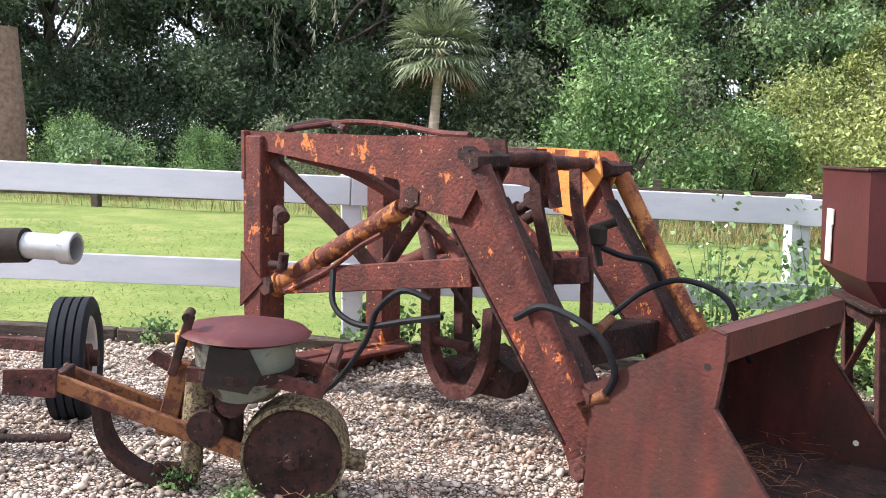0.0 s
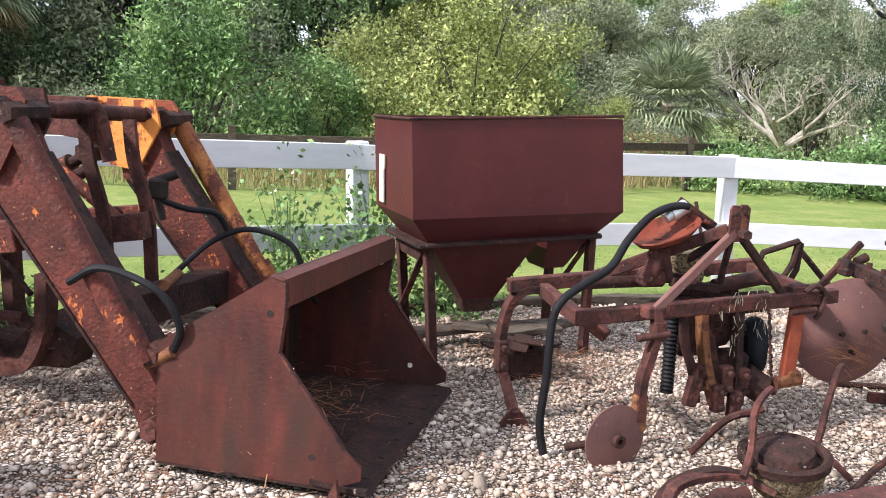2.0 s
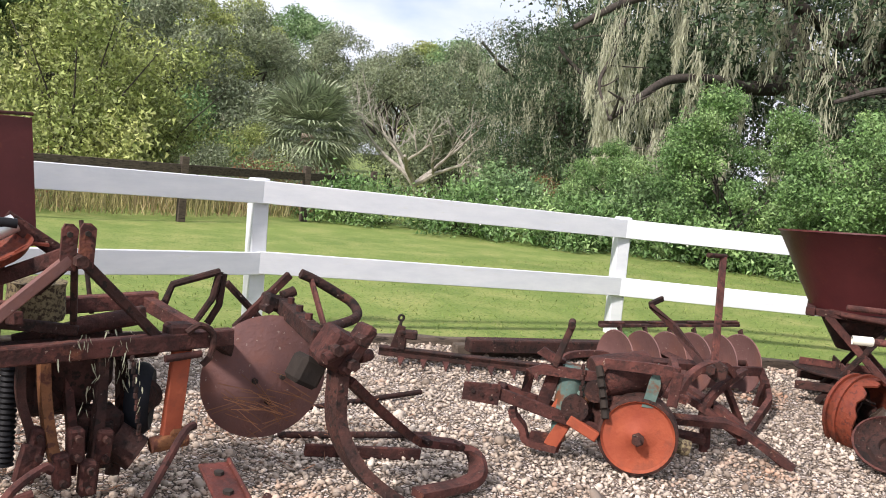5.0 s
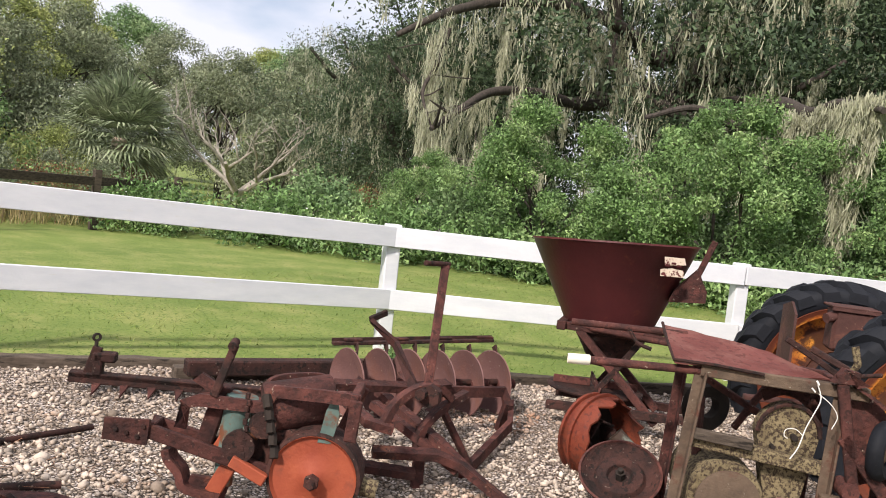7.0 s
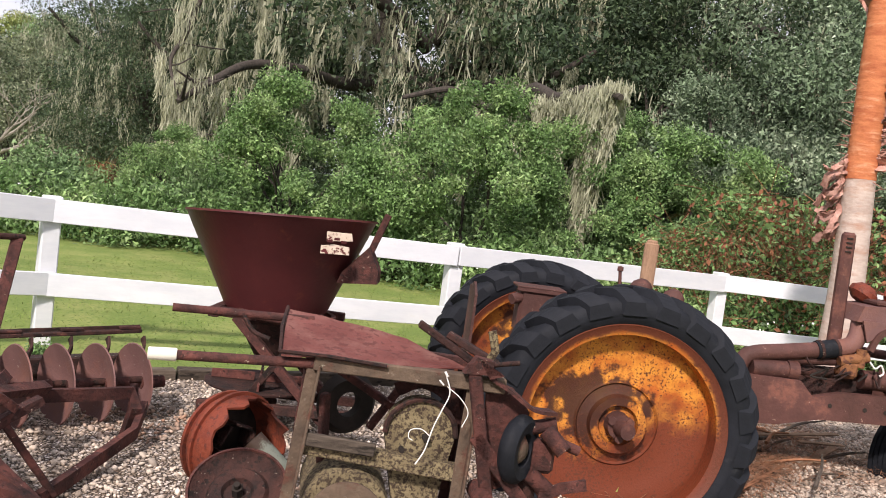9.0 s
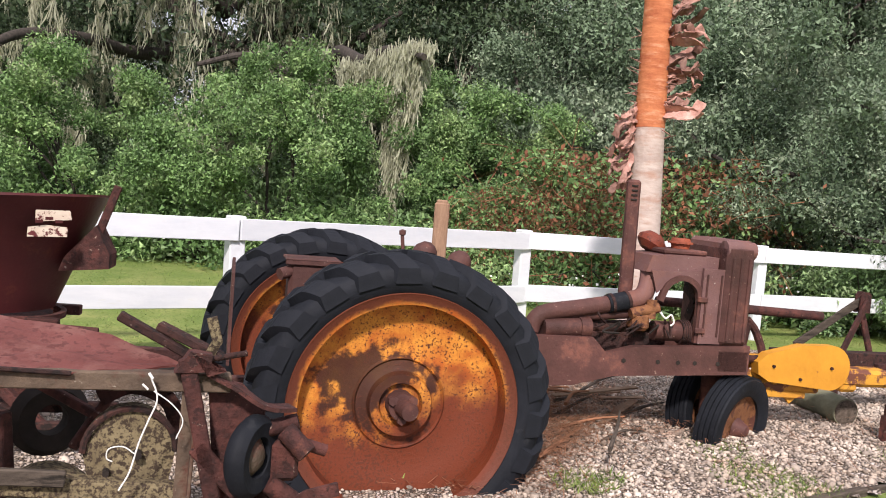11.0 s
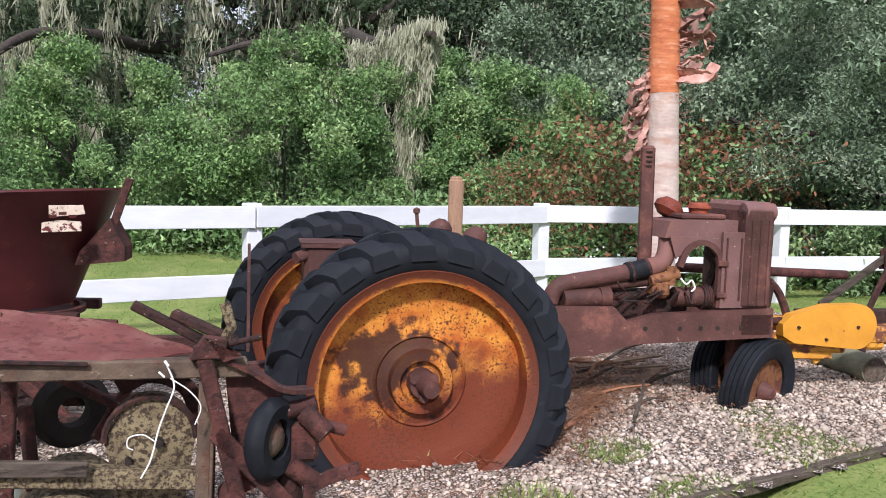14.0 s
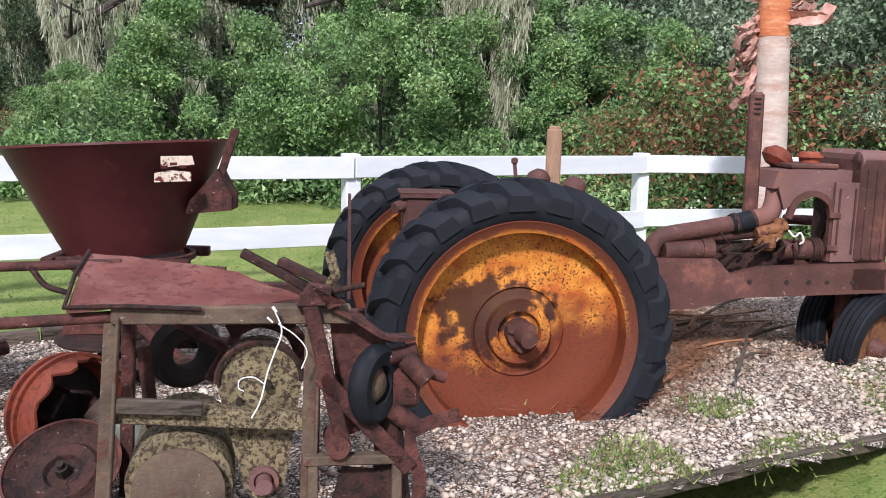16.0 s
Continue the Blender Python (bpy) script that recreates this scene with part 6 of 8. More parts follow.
for a, b in ((-0.045, 0.0), (0.055, 0.012), (0.01, -0.08)):
    part("disc_hole", bolt((1.53 + a, 0.078 - a * 0.17, 0.34 + b), (0.17, 0.98, 0), 0.011, 0.02), DARKHOLE, dsc)
part("disc_arm", beam((1.25, 0.05, 0.55), (1.53, 0.22, 0.36), 0.035, 0.045), RUST_DARK, cult)
part("gauge_tyre", lathe([(0.06, -0.03), (0.1, -0.04), (0.12, -0.02), (0.125, 0.0), (0.12, 0.02), (0.1, 0.04), (0.06, 0.03)], 28, pose(1.1, 0.16, 0.29, 90, 0, 62), close=True), RUBBER, cult)
part("gauge_hub", rod((1.06, 0.13, 0.28), (1.14, 0.19, 0.3), 0.055), RUST_DARK, cult)
for k in range(14):
    part("chain_link", box((0.013, 0.011, 0.02), (0.983 + 0.004 * (k % 2) + 0.003 * k, -0.055, 0.49 - 0.02 * k), 0.003), RUST_DARK, cult)
part("rear_rod", rod((0.98, 0.34, 0.55), (0.955, 0.435, 0.86), 0.008), RUST_DARK, cult)
gm = np.random.default_rng(83)
v, f = strands([(0.93 + 0.06 * gm.normal(), -0.04 + 0.04 * gm.normal(), 0.57) for _ in range(7)], 0.24, gm, 0.0022, 9, 0.02)
tagged(raw("dry_moss", v, f, MOSS, cult), "grey tuft of dry moss", kind="stuff")
gn = np.random.default_rng(84)
nc = np.column_stack([gn.normal(1.5, 0.07, 40), gn.normal(0.03, 0.012, 40), gn.normal(0.27, 0.04, 40)])
na = gn.normal(-0.3, 0.5, 40)
nd = np.column_stack([np.cos(na), np.zeros(40), np.sin(na)]) * 0.07
nn = np.array([0, 0, 0.0014])
tagged(raw("pine_needles", np.stack([nc - nd - nn, nc - nd + nn, nc + nd + nn, nc + nd - nn], 1).reshape(-1, 3), np.arange(160).reshape(-1, 4), STRAW, cult), "dead pine needles caught on the disc", kind="stuff")

coulter = thing("coulter_disc", pose(2.975, 2.385, 0.1, 0, 0, 0), "flat rusty coulter disc standing on edge", "disc")
part("disc", lathe([(0.012, 0.012), (0.04, 0.014), (0.128, 0.003), (0.128, -0.003), (0.04, -0.008), (0.012, -0.008)], 40, pose(0, 0, 0, 90, 0, 12), close=True), DISC, coulter)
part("hub", lathe([(0.012, 0.0), (0.024, 0.0), (0.024, 0.035), (0.012, 0.035)], 12, pose(0, 0, 0, 90, 0, 12), close=True), RUST_DARK, coulter)
part("axle_stub", rod((-0.17, 0.05, -0.04), (-0.1, 0.02, -0.02), 0.014), RUST_DARK, coulter)

# ---- plough beam with curved shanks ----
plough = thing("plough_beam", pose(4.25, 2.4, 0), "rusty plough with thick curved shanks and bent handles", "plough")
part("shank", sweep([(0.03, -0.03, 0.6), (0.04, -0.04, 0.53), (0.035, -0.06, 0.37), (0.05, -0.1, 0.28), (0.1, -0.16, 0.19), (0.2, -0.24, 0.11), (0.28, -0.28, 0.06)], 0.03, 8, True, 5, flat=(0.04, 0.085), up=(0, 1, 0)), RUST_DARK, plough)
b2 = part("shank", sweep([(0.1, 0.0, 0.47), (0.28, 0.07, 0.33), (0.5, 0.14, 0.17), (0.56, 0.14, 0.15), (0.68, 0.07, 0.14), (0.71, 0.0, 0.11), (0.68, -0.06, 0.07), (0.6, -0.08, 0.05), (0.38, -0.1, 0.05)], 0.03, 8, True, 5, flat=(0.03, 0.07), up=(0, 1, 0)), RUST, plough)
for c in ((0.54, 0.1, 0.165), (0.66, 0.05, 0.15)):
    part("shank_bolt", bolt(c, r=0.014, ln=0.05), RUST_DARK, b2)
part("clamp_block", join(box((0.13, 0.12, 0.13), (0.03, -0.03, 0.585), 0.015, pose(0, 0, 0, 10, 28, 0)), box((0.05, 0.09, 0.19), (0.08, -0.06, 0.59), 0.012, pose(0, 0, 0, 0, 34, 0)), rod((-0.05, -0.1, 0.57), (0.1, -0.08, 0.62), 0.02), rod((0.12, -0.03, 0.55), (0.18, 0.0, 0.55), 0.022)), RUST, plough)
for c in ((-0.01, -0.1, 0.6), (0.05, -0.11, 0.55), (0.08, -0.11, 0.63)):
    part("clamp_bolt", bolt(c, r=0.02, ln=0.05), RUST_DARK, plough)
part("main_beam", beam((0.04, 0.46, 0.65), (-0.01, 0.02, 0.61), 0.05, 0.06), RUST_DARK, plough)
for k in range(3):
    part("beam_bolt", bolt((0.03 - 0.012 * k, 0.34 - 0.1 * k, 0.675 - 0.009 * k), (0, 0, 1), 0.013, 0.03), RUST, plough)
part("beam_end", box((0.1, 0.1, 0.1), (-0.03, 0.06, 0.49), 0.015, pose(0, 0, 0, 0, 25, 0)), DARKHOLE, plough)
part("handle", sweep([(0.0, 0.22, 0.8), (0.06, 0.21, 0.775), (0.15, 0.2, 0.728), (0.195, 0.18, 0.7), (0.2, 0.14, 0.67), (0.15, 0.09, 0.655), (0.0, 0.02, 0.64)], 0.018, 9), RUST_DARK, plough)
part("handle", beam((0.04, 0.22, 0.786), (0.02, 0.05, 0.645), 0.012, 0.03), RUST, plough)
part("lever", beam((-0.14, 0.44, 0.555), (0.065, 0.44, 0.76), 0.02, 0.032), RUST, plough)
part("lever_clamp", join(box((0.09, 0.07, 0.06), (0.0, 0.43, 0.655), 0.012, pose(0, 0, 0, 0, 20, 0)), rod((0.03, 0.42, 0.68), (0.08, 0.42, 0.7), 0.02), bolt((-0.04, 0.4, 0.64), r=0.018, ln=0.06)), RUST_DARK, plough)
for pts in ([(-0.37, 0.55, 0.63), (-0.345, 0.55, 0.7), (-0.17, 0.55, 0.75)], [(-0.17, 0.55, 0.75), (-0.19, 0.55, 0.65), (-0.25, 0.55, 0.56), (-0.36, 0.56, 0.57)], [(-0.15, 0.56, 0.74), (-0.16, 0.56, 0.62), (-0.2, 0.56, 0.55)], [(-0.12, 0.6, 0.7), (0.02, 0.6, 0.565), (0.05, 0.56, 0.52)]):
    part("latch_rod", sweep(pts, 0.014, 7, False), RUST_DARK, plough)
part("drag_rod", rod((0.2, 0.7, 0.03), (0.85, 0.5, 0.03), 0.015), RUST_DARK, plough)
part("drag_bar", beam((0.2, 0.45, 0.05), (0.66, 0.3, 0.03), 0.02, 0.05), RUST, plough)

# ---- parts lying in the foreground ----
hitch = thing("hitch_assembly", pose(3.4, 1.3, 0.0), "rusty tool bar and hitch block propped over the gravel", "machine part")
part("bar", beam((-0.75, -0.2, 0.44), (0.22, 0.03, 0.375), 0.07, 0.075), RUST, hitch)
part("block", join(box((0.2, 0.14, 0.1), (0.38, 0.1, 0.375), 0.02, pose(0, 0, 0, 0, 12, 8)), box((0.07, 0.17, 0.15), (0.31, 0.1, 0.4), 0.015, pose(0, 0, 0, 0, -14, 8)), rod((0.28, 0.02, 0.375), (0.52, 0.07, 0.345), 0.038), rod((0.46, 0.1, 0.3), (0.48, 0.11, 0.42), 0.036)), RUST_DARK, hitch)
for k in range(4):
    part("block_rib", box((0.018, 0.16, 0.11), (0.33 + 0.04 * k, 0.09, 0.395 - 0.008 * k), 0.004, pose(0, 0, 0, 0, 12, 8)), RUST, hitch)
part("angle_iron", join(beam((0.235, 0.46, 0.46), (0.19, 0.1, 0.42), 0.075, 0.01), beam((0.27, 0.46, 0.445), (0.225, 0.1, 0.405), 0.01, 0.06)), RUST_PAINT, hitch)
for k in range(2):
    part("iron_hole", bolt((0.225 - 0.012 * k, 0.4 - 0.09 * k, 0.458 - 0.01 * k), (0, 0, 1), 0.012, 0.016), DARKHOLE, hitch)
part("screw", join(rod((0.16, 0.02, 0.45), (0.3, -0.02, 0.375), 0.02), bolt((0.16, 0.02, 0.45), (0.9, -0.2, -0.5), 0.034, 0.03)), RUST, hitch)
part("knuckle", join(box((0.1, 0.1, 0.14), (0.2, -0.02, 0.36), 0.02, pose(0, 0, 0, 0, 25, 10)), box((0.09, 0.12, 0.08), (0.26, -0.1, 0.31), 0.02)), RUST, hitch)
part("hook", sweep([(0.5, 0.1, 0.39), (0.58, 0.13, 0.385), (0.6, 0.14, 0.33), (0.55, 0.12, 0.2), (0.47, 0.08, 0.08), (0.42, 0.06, -0.02)], 0.022, 8), RUST, hitch)
part("prop", beam((-0.5, -0.14, 0.42), (-0.52, -0.15, -0.03), 0.05), RUST_DARK, hitch)
feeder = thing("seed_feeder", pose(3.345, 1.93, 0.035), "round cast seed feeder with bent rods", "machine part")
part("bowl", lathe([(0.0, 0.05), (0.08, 0.06), (0.12, 0.11), (0.13, 0.16), (0.125, 0.175), (0.115, 0.16), (0.1, 0.14), (0.0, 0.13)], 28, pose(0, 0, 0, 4, -6, 0)), LICHEN, feeder)
part("ring", lathe([(0.115, 0.165), (0.14, 0.165), (0.143, 0.19), (0.13, 0.2), (0.115, 0.19)], 28, pose(0, 0, 0, 4, -6, 0), close=True), RUST_DARK, feeder)
part("cap", lathe([(0.0, 0.225), (0.05, 0.222), (0.09, 0.205), (0.1, 0.18), (0.0, 0.17)], 28, pose(0, 0, 0, 4, -6, 0)), RUST_DARK, feeder)
for pts in ([(-0.19, 0.24, 0.1), (-0.19, 0.06, 0.28), (-0.1, 0.06, 0.3), (-0.06, 0.06, 0.31)],
            [(-0.22, -0.1, 0.16), (-0.16, -0.04, 0.22), (-0.13, 0.0, 0.33), (-0.045, 0.06, 0.37), (-0.02, 0.07, 0.36)],
            [(0.14, 0.06, 0.12), (0.2, 0.1, 0.2), (0.27, 0.17, 0.26), (0.36, 0.24, 0.36), (0.4, 0.27, 0.37)],
            [(0.08, -0.1, 0.02), (0.38, 0.11, -0.01), (0.45, 0.12, 0.04), (0.52, 0.11, 0.1), (0.55, 0.06, 0.22)],
            [(0.12, 0.1, 0.16), (0.3, 0.2, 0.08), (0.38, 0.14, 0.0)]):
    part("bent_rod", sweep(pts, 0.012, 7), RUST, feeder)
part("skid", sweep([(-0.5, -0.2, 0.03), (-0.42, -0.05, 0.12), (-0.2, -0.02, 0.13), (-0.1, -0.1, 0.1)], 0.02, 6, True, 5, flat=(0.02, 0.04), up=(0, 1, 0)), RUST, feeder)
part("skid", sweep([(-0.56, -0.14, 0.03), (-0.4, 0.0, 0.1), (-0.26, 0.0, 0.14), (-0.14, -0.02, 0.12)], 0.02, 6, True, 5, flat=(0.02, 0.04), up=(0, 1, 0)), RUST_DARK, feeder)
part("knuckle", join(box((0.09, 0.08, 0.08), (-0.27, -0.1, 0.08), 0.015), rod((-0.33, -0.1, 0.08), (-0.2, -0.1, 0.1), 0.03)), RUST, feeder)

# ---- disc harrow ----
harrow = thing("disc_harrow", pose(6.83, 3.58, 0, 0, 0, -15.5), "rusty disc harrow with a row of dished discs and levers", "disc harrow")
part("scraper_bar", join(beam((-0.02, 0, 0.375), (1.03, 0, 0.415), 0.035, 0.02), beam((-0.02, 0.02, 0.385), (1.03, 0.02, 0.425), 0.008, 0.035)), RUST_DARK, harrow)
for k in range(4):
    part("bar_clip", box((0.11, 0.03, 0.016), (0.1 + 0.29 * k, 0, 0.398 + 0.011 * k), 0.004), RUST, harrow)
part("gang_axle", rod((-0.06, -0.16, 0.18), (1.1, -0.16, 0.2), 0.018), RUST_DARK, harrow)
for k in range(6):
    u = 0.03 + 0.185 * k
    d = part("disc", lathe([(0.0, 0.035), (0.06, 0.03), (0.12, 0.012), (0.19, -0.018), (0.194, -0.013), (0.12, 0.018), (0.06, 0.036), (0.0, 0.041)], 32, pose(u, -0.16, 0.19, 0, 90, 0) @ pose(0, 0, 0, -6, 0, 0)), DISC, harrow)
    part("spool", rod((u + 0.03, -0.16, 0.18), (u + 0.15, -0.16, 0.185), 0.03), RUST, d)
    part("scraper", sweep([(u + 0.09, 0.0, 0.38), (u + 0.09, -0.03, 0.34), (u + 0.05, -0.09, 0.3)], 0.01, 6, False, flat=(0.012, 0.04)), RUST_DARK, harrow)
for pts in ([(-0.052, -0.699, 0.29), (0.008, -1.208, 0.2), (0.11, -1.356, 0.1), (0.205, -1.492, 0.01)], [(-0.179, -0.911, 0.29), (-0.045, -1.173, 0.19), (0.063, -1.311, 0.1)], [(-0.329, -0.797, 0.35), (0.063, -0.865, 0.35), (0.356, -0.648, 0.31)], [(-0.329, -0.911, 0.32), (-0.328, -1.195, 0.29), (-0.231, -1.226, 0.27)], [(-0.304, -1.209, 0.17), (-0.041, -1.29, 0.17), (0.062, -1.332, 0.13), (0.204, -1.521, 0.02)], [(-0.308, -0.947, 0.29), (0.011, -0.339, 0.25)], [(0.063, -0.865, 0.33), (0.335, -0.198, 0.25)], [(-0.104, -1.233, 0.07), (-0.442, -1.139, 0.11)]):
    part("frame_bar", sweep(pts, 0.02, 8, False, flat=(0.035, 0.05), up=(0, 1, 0.3)), RUST, harrow)
for pts in ([(0.297, -0.623, 0.27), (0.563, -0.578, 0.25), (0.755, -0.579, 0.25), (0.756, -0.631, 0.19), (0.73, -0.617, 0.05)], [(0.843, -0.534, 0.17), (0.719, -0.725, 0.11), (0.311, -1.061, 0.05), (0.185, -1.153, 0.03)]):
    part("side_loop", sweep(pts, 0.02, 8, False, flat=(0.03, 0.055), up=(0, 0, 1)), RUST, harrow)
lever = part("adjusting_lever", beam((-0.075, -1.204, 0.38), (0.089, -0.946, 0.95), 0.014, 0.042, up=(1, 0, 0)), RUST, harrow)
part("lever_grip", rod((-0.045, -0.998, 0.955), (0.114, -0.934, 0.95), 0.012), RUST_DARK, lever)
crank = part("crank", sweep([(-0.106, -1.15, 0.42), (-0.024, -0.764, 0.534), (-0.113, -0.654, 0.625)], 0.018, 7, False, flat=(0.02, 0.04), up=(0, 1, 0)), RUST, harrow)
part("crank_grip", beam((-0.124, -0.657, 0.63), (-0.023, -0.629, 0.664), 0.02, 0.03), RUST_DARK, crank)
for pts in ([(-0.26, -1.193, 0.273), (-0.22, -1.202, 0.368), (-0.127, -1.197, 0.429), (-0.014, -1.187, 0.437), (0.073, -1.163, 0.38)], [(-0.045, -1.133, 0.12), (-0.057, -1.157, 0.226), (0.031, -1.154, 0.326), (0.17, -1.136, 0.395)]):
    part("quadrant", sweep(pts, 0.02, 6, True, 5, flat=(0.03, 0.045), up=(0, 1, 0)), RUST, harrow)
part("quadrant_hub", join(bolt((-0.066, -1.222, 0.41), (1, 1, 0), 0.05, 0.05), bolt((-0.107, -1.223, 0.42), (1, 1, 0), 0.025, 0.08)), RUST_DARK, harrow)
part("stand_post", beam((-0.037, -1.131, 0.25), (-0.075, -1.214, -0.02), 0.03, 0.05, up=(1, 0, 0)), RUST, harrow)
part("diagonal_tie", beam((0.05, -1.148, 0.32), (0.258, -1.113, 0.03), 0.025, 0.045, up=(0, 1, 0)), RUST, harrow)
part("top_link", sweep([(-0.583, -0.556, 0.25), (-0.506, -0.535, 0.31), (-0.299, -0.529, 0.32), (-0.238, -0.564, 0.29)], 0.02, 6, True, 4, flat=(0.025, 0.035)), RUST, harrow)

# ---- mower bar by the edging ----
sickle = thing("sickle_bar", pose(5.69, 4.34, 0, 0, 0, -33.2), "rusted sickle mower bar with worn guards, lying on gravel", "mower bar")
part("bar", beam((0, 0, 0.1), (1.5, 0, 0.07), 0.07, 0.03), RUST_DARK, sickle)
part("lip", beam((0, -0.03, 0.085), (1.5, -0.03, 0.055), 0.01, 0.05), RUST_DARK, sickle)
for k in range(9):
    part("guard", plate([(0, 0), (0.045, 0), (0.02, -0.13)], 0.012, pose(0.12 + 0.14 * k, -0.03, 0.06 - 0.002 * k, 14, 0, 0)), RUST, sickle)
part("shoe_bracket", join(box((0.05, 0.08, 0.12), (0.14, 0, 0.16), 0.01), beam((0.09, 0, 0.1), (0.13, 0, 0.25), 0.03, 0.05), box((0.12, 0.08, 0.05), (0.17, 0.0, 0.2), 0.008)), RUST_DARK, sickle)
part("eye_bolt", join(rod((0.12, 0, 0.24), (0.12, 0, 0.28), 0.01), lathe([(0.012, -0.006), (0.024, -0.006), (0.024, 0.006), (0.012, 0.006)], 14, pose(0.12, 0, 0.3, 90, 0, 30), close=True)), DARKHOLE, sickle)
for (x, y, a, l, z) in ((7.02, 4.17, -15.5, 1.5, 0.06), (7.22, 4.01, -13.5, 1.9, 0.13)):
    solo("timber", box((l, 0.1, 0.09), (0, 0, 0), 0.008), WOOD_OLD if z < 0.1 else RUST_DARK, pose(x, y, z - 0.01, 0, 0, a), "old dark timber lying beside the edging", "timber", "loose timbers")
solo("iron_rod", rod((-0.5, 0, 0), (0.5, 0, 0), 0.014), RUST_DARK, pose(5.0, 3.5, 0.03, 0, 0, 8), "dark iron rod lying on the gravel", "rod", "loose rods")

# ---- cone spreader ----
cone = thing("cone_spreader", pose(8.195, 2.72, 0.01, 0, 0, -59.4), "maroon cone-shaped fertiliser spreader on a rusty frame", "spreader")
part("cone_hopper", lathe([(0.25, 0.6), (0.258, 0.6), (0.482, 1.08), (0.492, 1.085), (0.49, 1.095), (0.47, 1.085), (0.245, 0.61)], 48, pose(0.02, 0, 0, -1.8, -3.5, 0)), MAROON, cone)
part("collar", lathe([(0.25, 0.585), (0.275, 0.585), (0.275, 0.61), (0.25, 0.61)], 40, pose(0, 0, 0, 0, 2, 0), close=True), RUST, cone)
part("throat", lathe([(0.06, 0.36), (0.1, 0.36), (0.24, 0.59), (0.0, 0.6)], 32), RUST_DARK, cone)
part("worn_label", join(plate([(-0.1, -0.05), (0.06, -0.05), (0.07, -0.01), (-0.02, 0.0), (-0.09, -0.01)], 0.004, pose(0.3, -0.34, 1.0, 65, 0, 41)), plate([(-0.06, 0.0), (0.09, 0.01), (0.09, 0.05), (-0.05, 0.05)], 0.004, pose(0.3, -0.34, 1.012, 65, 0, 41))), LABEL, cone, "worn cream sticker with red bars")
for k in range(3):
    part("label_bar", box((0.03, 0.004, 0.012), (0.27 + 0.03 * k, -0.385 + 0.028 * k, 1.015 + 0.012 * (k % 2)), 0, pose(0, 0, 0, 0, 0, 41)), MAROON, cone)
part("side_chute", join(plate([(0.3, 0.8), (0.5, 0.82), (0.5, 0.88), (0.44, 1.0), (0.32, 0.86)], 0.16, side_plane(-0.1), 0.004)), RUST, cone, "welded sheet chute")
part("stay_rod", beam((0.42, -0.12, 0.9), (0.51, -0.12, 1.17), 0.012, 0.035), RUST, cone)
for v in (-0.2, 0.2):
    part("leg", beam((-0.17, v, 0.57), (0.32, v, 0.1), 0.05, 0.045), RUST, cone)
    part("leg", beam((0.2, v, 0.58), (-0.16, v * 1.1, 0.03), 0.035, 0.035), RUST_DARK, cone)
    part("top_rail", beam((-0.3, v, 0.585), (0.32, v, 0.58), 0.05, 0.045), RUST, cone)
part("cross_rail", beam((-0.27, -0.26, 0.585), (-0.27, 0.26, 0.585), 0.05, 0.05), RUST, cone)
part("spinner_disc", lathe([(0.0, 0.2), (0.28, 0.2), (0.285, 0.21), (0.28, 0.215), (0.0, 0.215)], 36, pose(-0.05, 0, 0)), RUST_DARK, cone)
for a in (10, 100, 190, 280):
    part("spinner_fin", box((0.22, 0.012, 0.045), (0.14, 0, 0.24), 0.002), RUST, cone).matrix_basis = pose(-0.05, 0, 0, 0, 0, a)
part("gearbox", join(lathe([(0.0, 0.04), (0.09, 0.05), (0.1, 0.12), (0.06, 0.19), (0.0, 0.2)], 20, pose(-0.05, 0, 0)), rod((-0.05, 0, 0.1), (-0.05, -0.3, 0.1), 0.035)), RUST_DARK, cone)
part("base_rail", beam((-0.3, -0.24, 0.12), (0.55, -0.22, 0.16), 0.04, 0.05), RUST_DARK, cone)
part("base_rail", beam((-0.3, 0.24, 0.1), (0.5, 0.24, 0.12), 0.04, 0.05), RUST_DARK, cone)
part("shut_off_rod", rod((-0.1, -0.3, 0.6), (0.5, -0.32, 0.58), 0.016), RUST, cone)


# ---- transplanter with a tray ----
tp = thing("transplanter", pose(7.055, 1.48, -0.004, 0, 0, -49.5), "old transplanter with a red tray on a rusty angle-iron stand", "transplanter")
part("front_rail", join(beam((-0.04, 0, 0.705), (0.62, 0, 0.69), 0.012, 0.05), beam((-0.04, 0.02, 0.728), (0.62, 0.02, 0.713), 0.045, 0.008)), STAND, tp)
part("back_rail", beam((-0.04, 0.36, 0.72), (0.6, 0.36, 0.69), 0.03, 0.045), RUST, tp)
for u0, u1, v in ((-0.02, -0.075, 0.0), (0.53, 0.51, 0.0), (-0.02, -0.05, 0.36), (0.56, 0.55, 0.36)):
    part("leg", join(beam((u0, v, 0.7), (u1, v, -0.02), 0.045, 0.01), beam((u0 - 0.02, v + 0.015, 0.7), (u1 - 0.02, v + 0.015, -0.02), 0.01, 0.04)), STAND if v == 0 else RUST, tp)
part("side_rail", beam((-0.02, 0, 0.7), (-0.02, 0.36, 0.71), 0.03, 0.04), RUST, tp)
part("side_rail", beam((0.55, 0, 0.69), (0.57, 0.36, 0.69), 0.03, 0.04), RUST, tp)
bm = bmesh.new()
tray = [(-0.15, -0.02, 0.728), (0.0, -0.012, 0.735), (0.19, -0.01, 0.722), (0.36, 0.03, 0.725), (0.5, 0.1, 0.722), (0.29, 0.26, 0.775), (0.1, 0.31, 0.8), (-0.15, 0.36, 0.828)]
bm.faces.new([bm.verts.new(p) for p in tray])
bmesh.ops.poke(bm, faces=bm.faces[:])
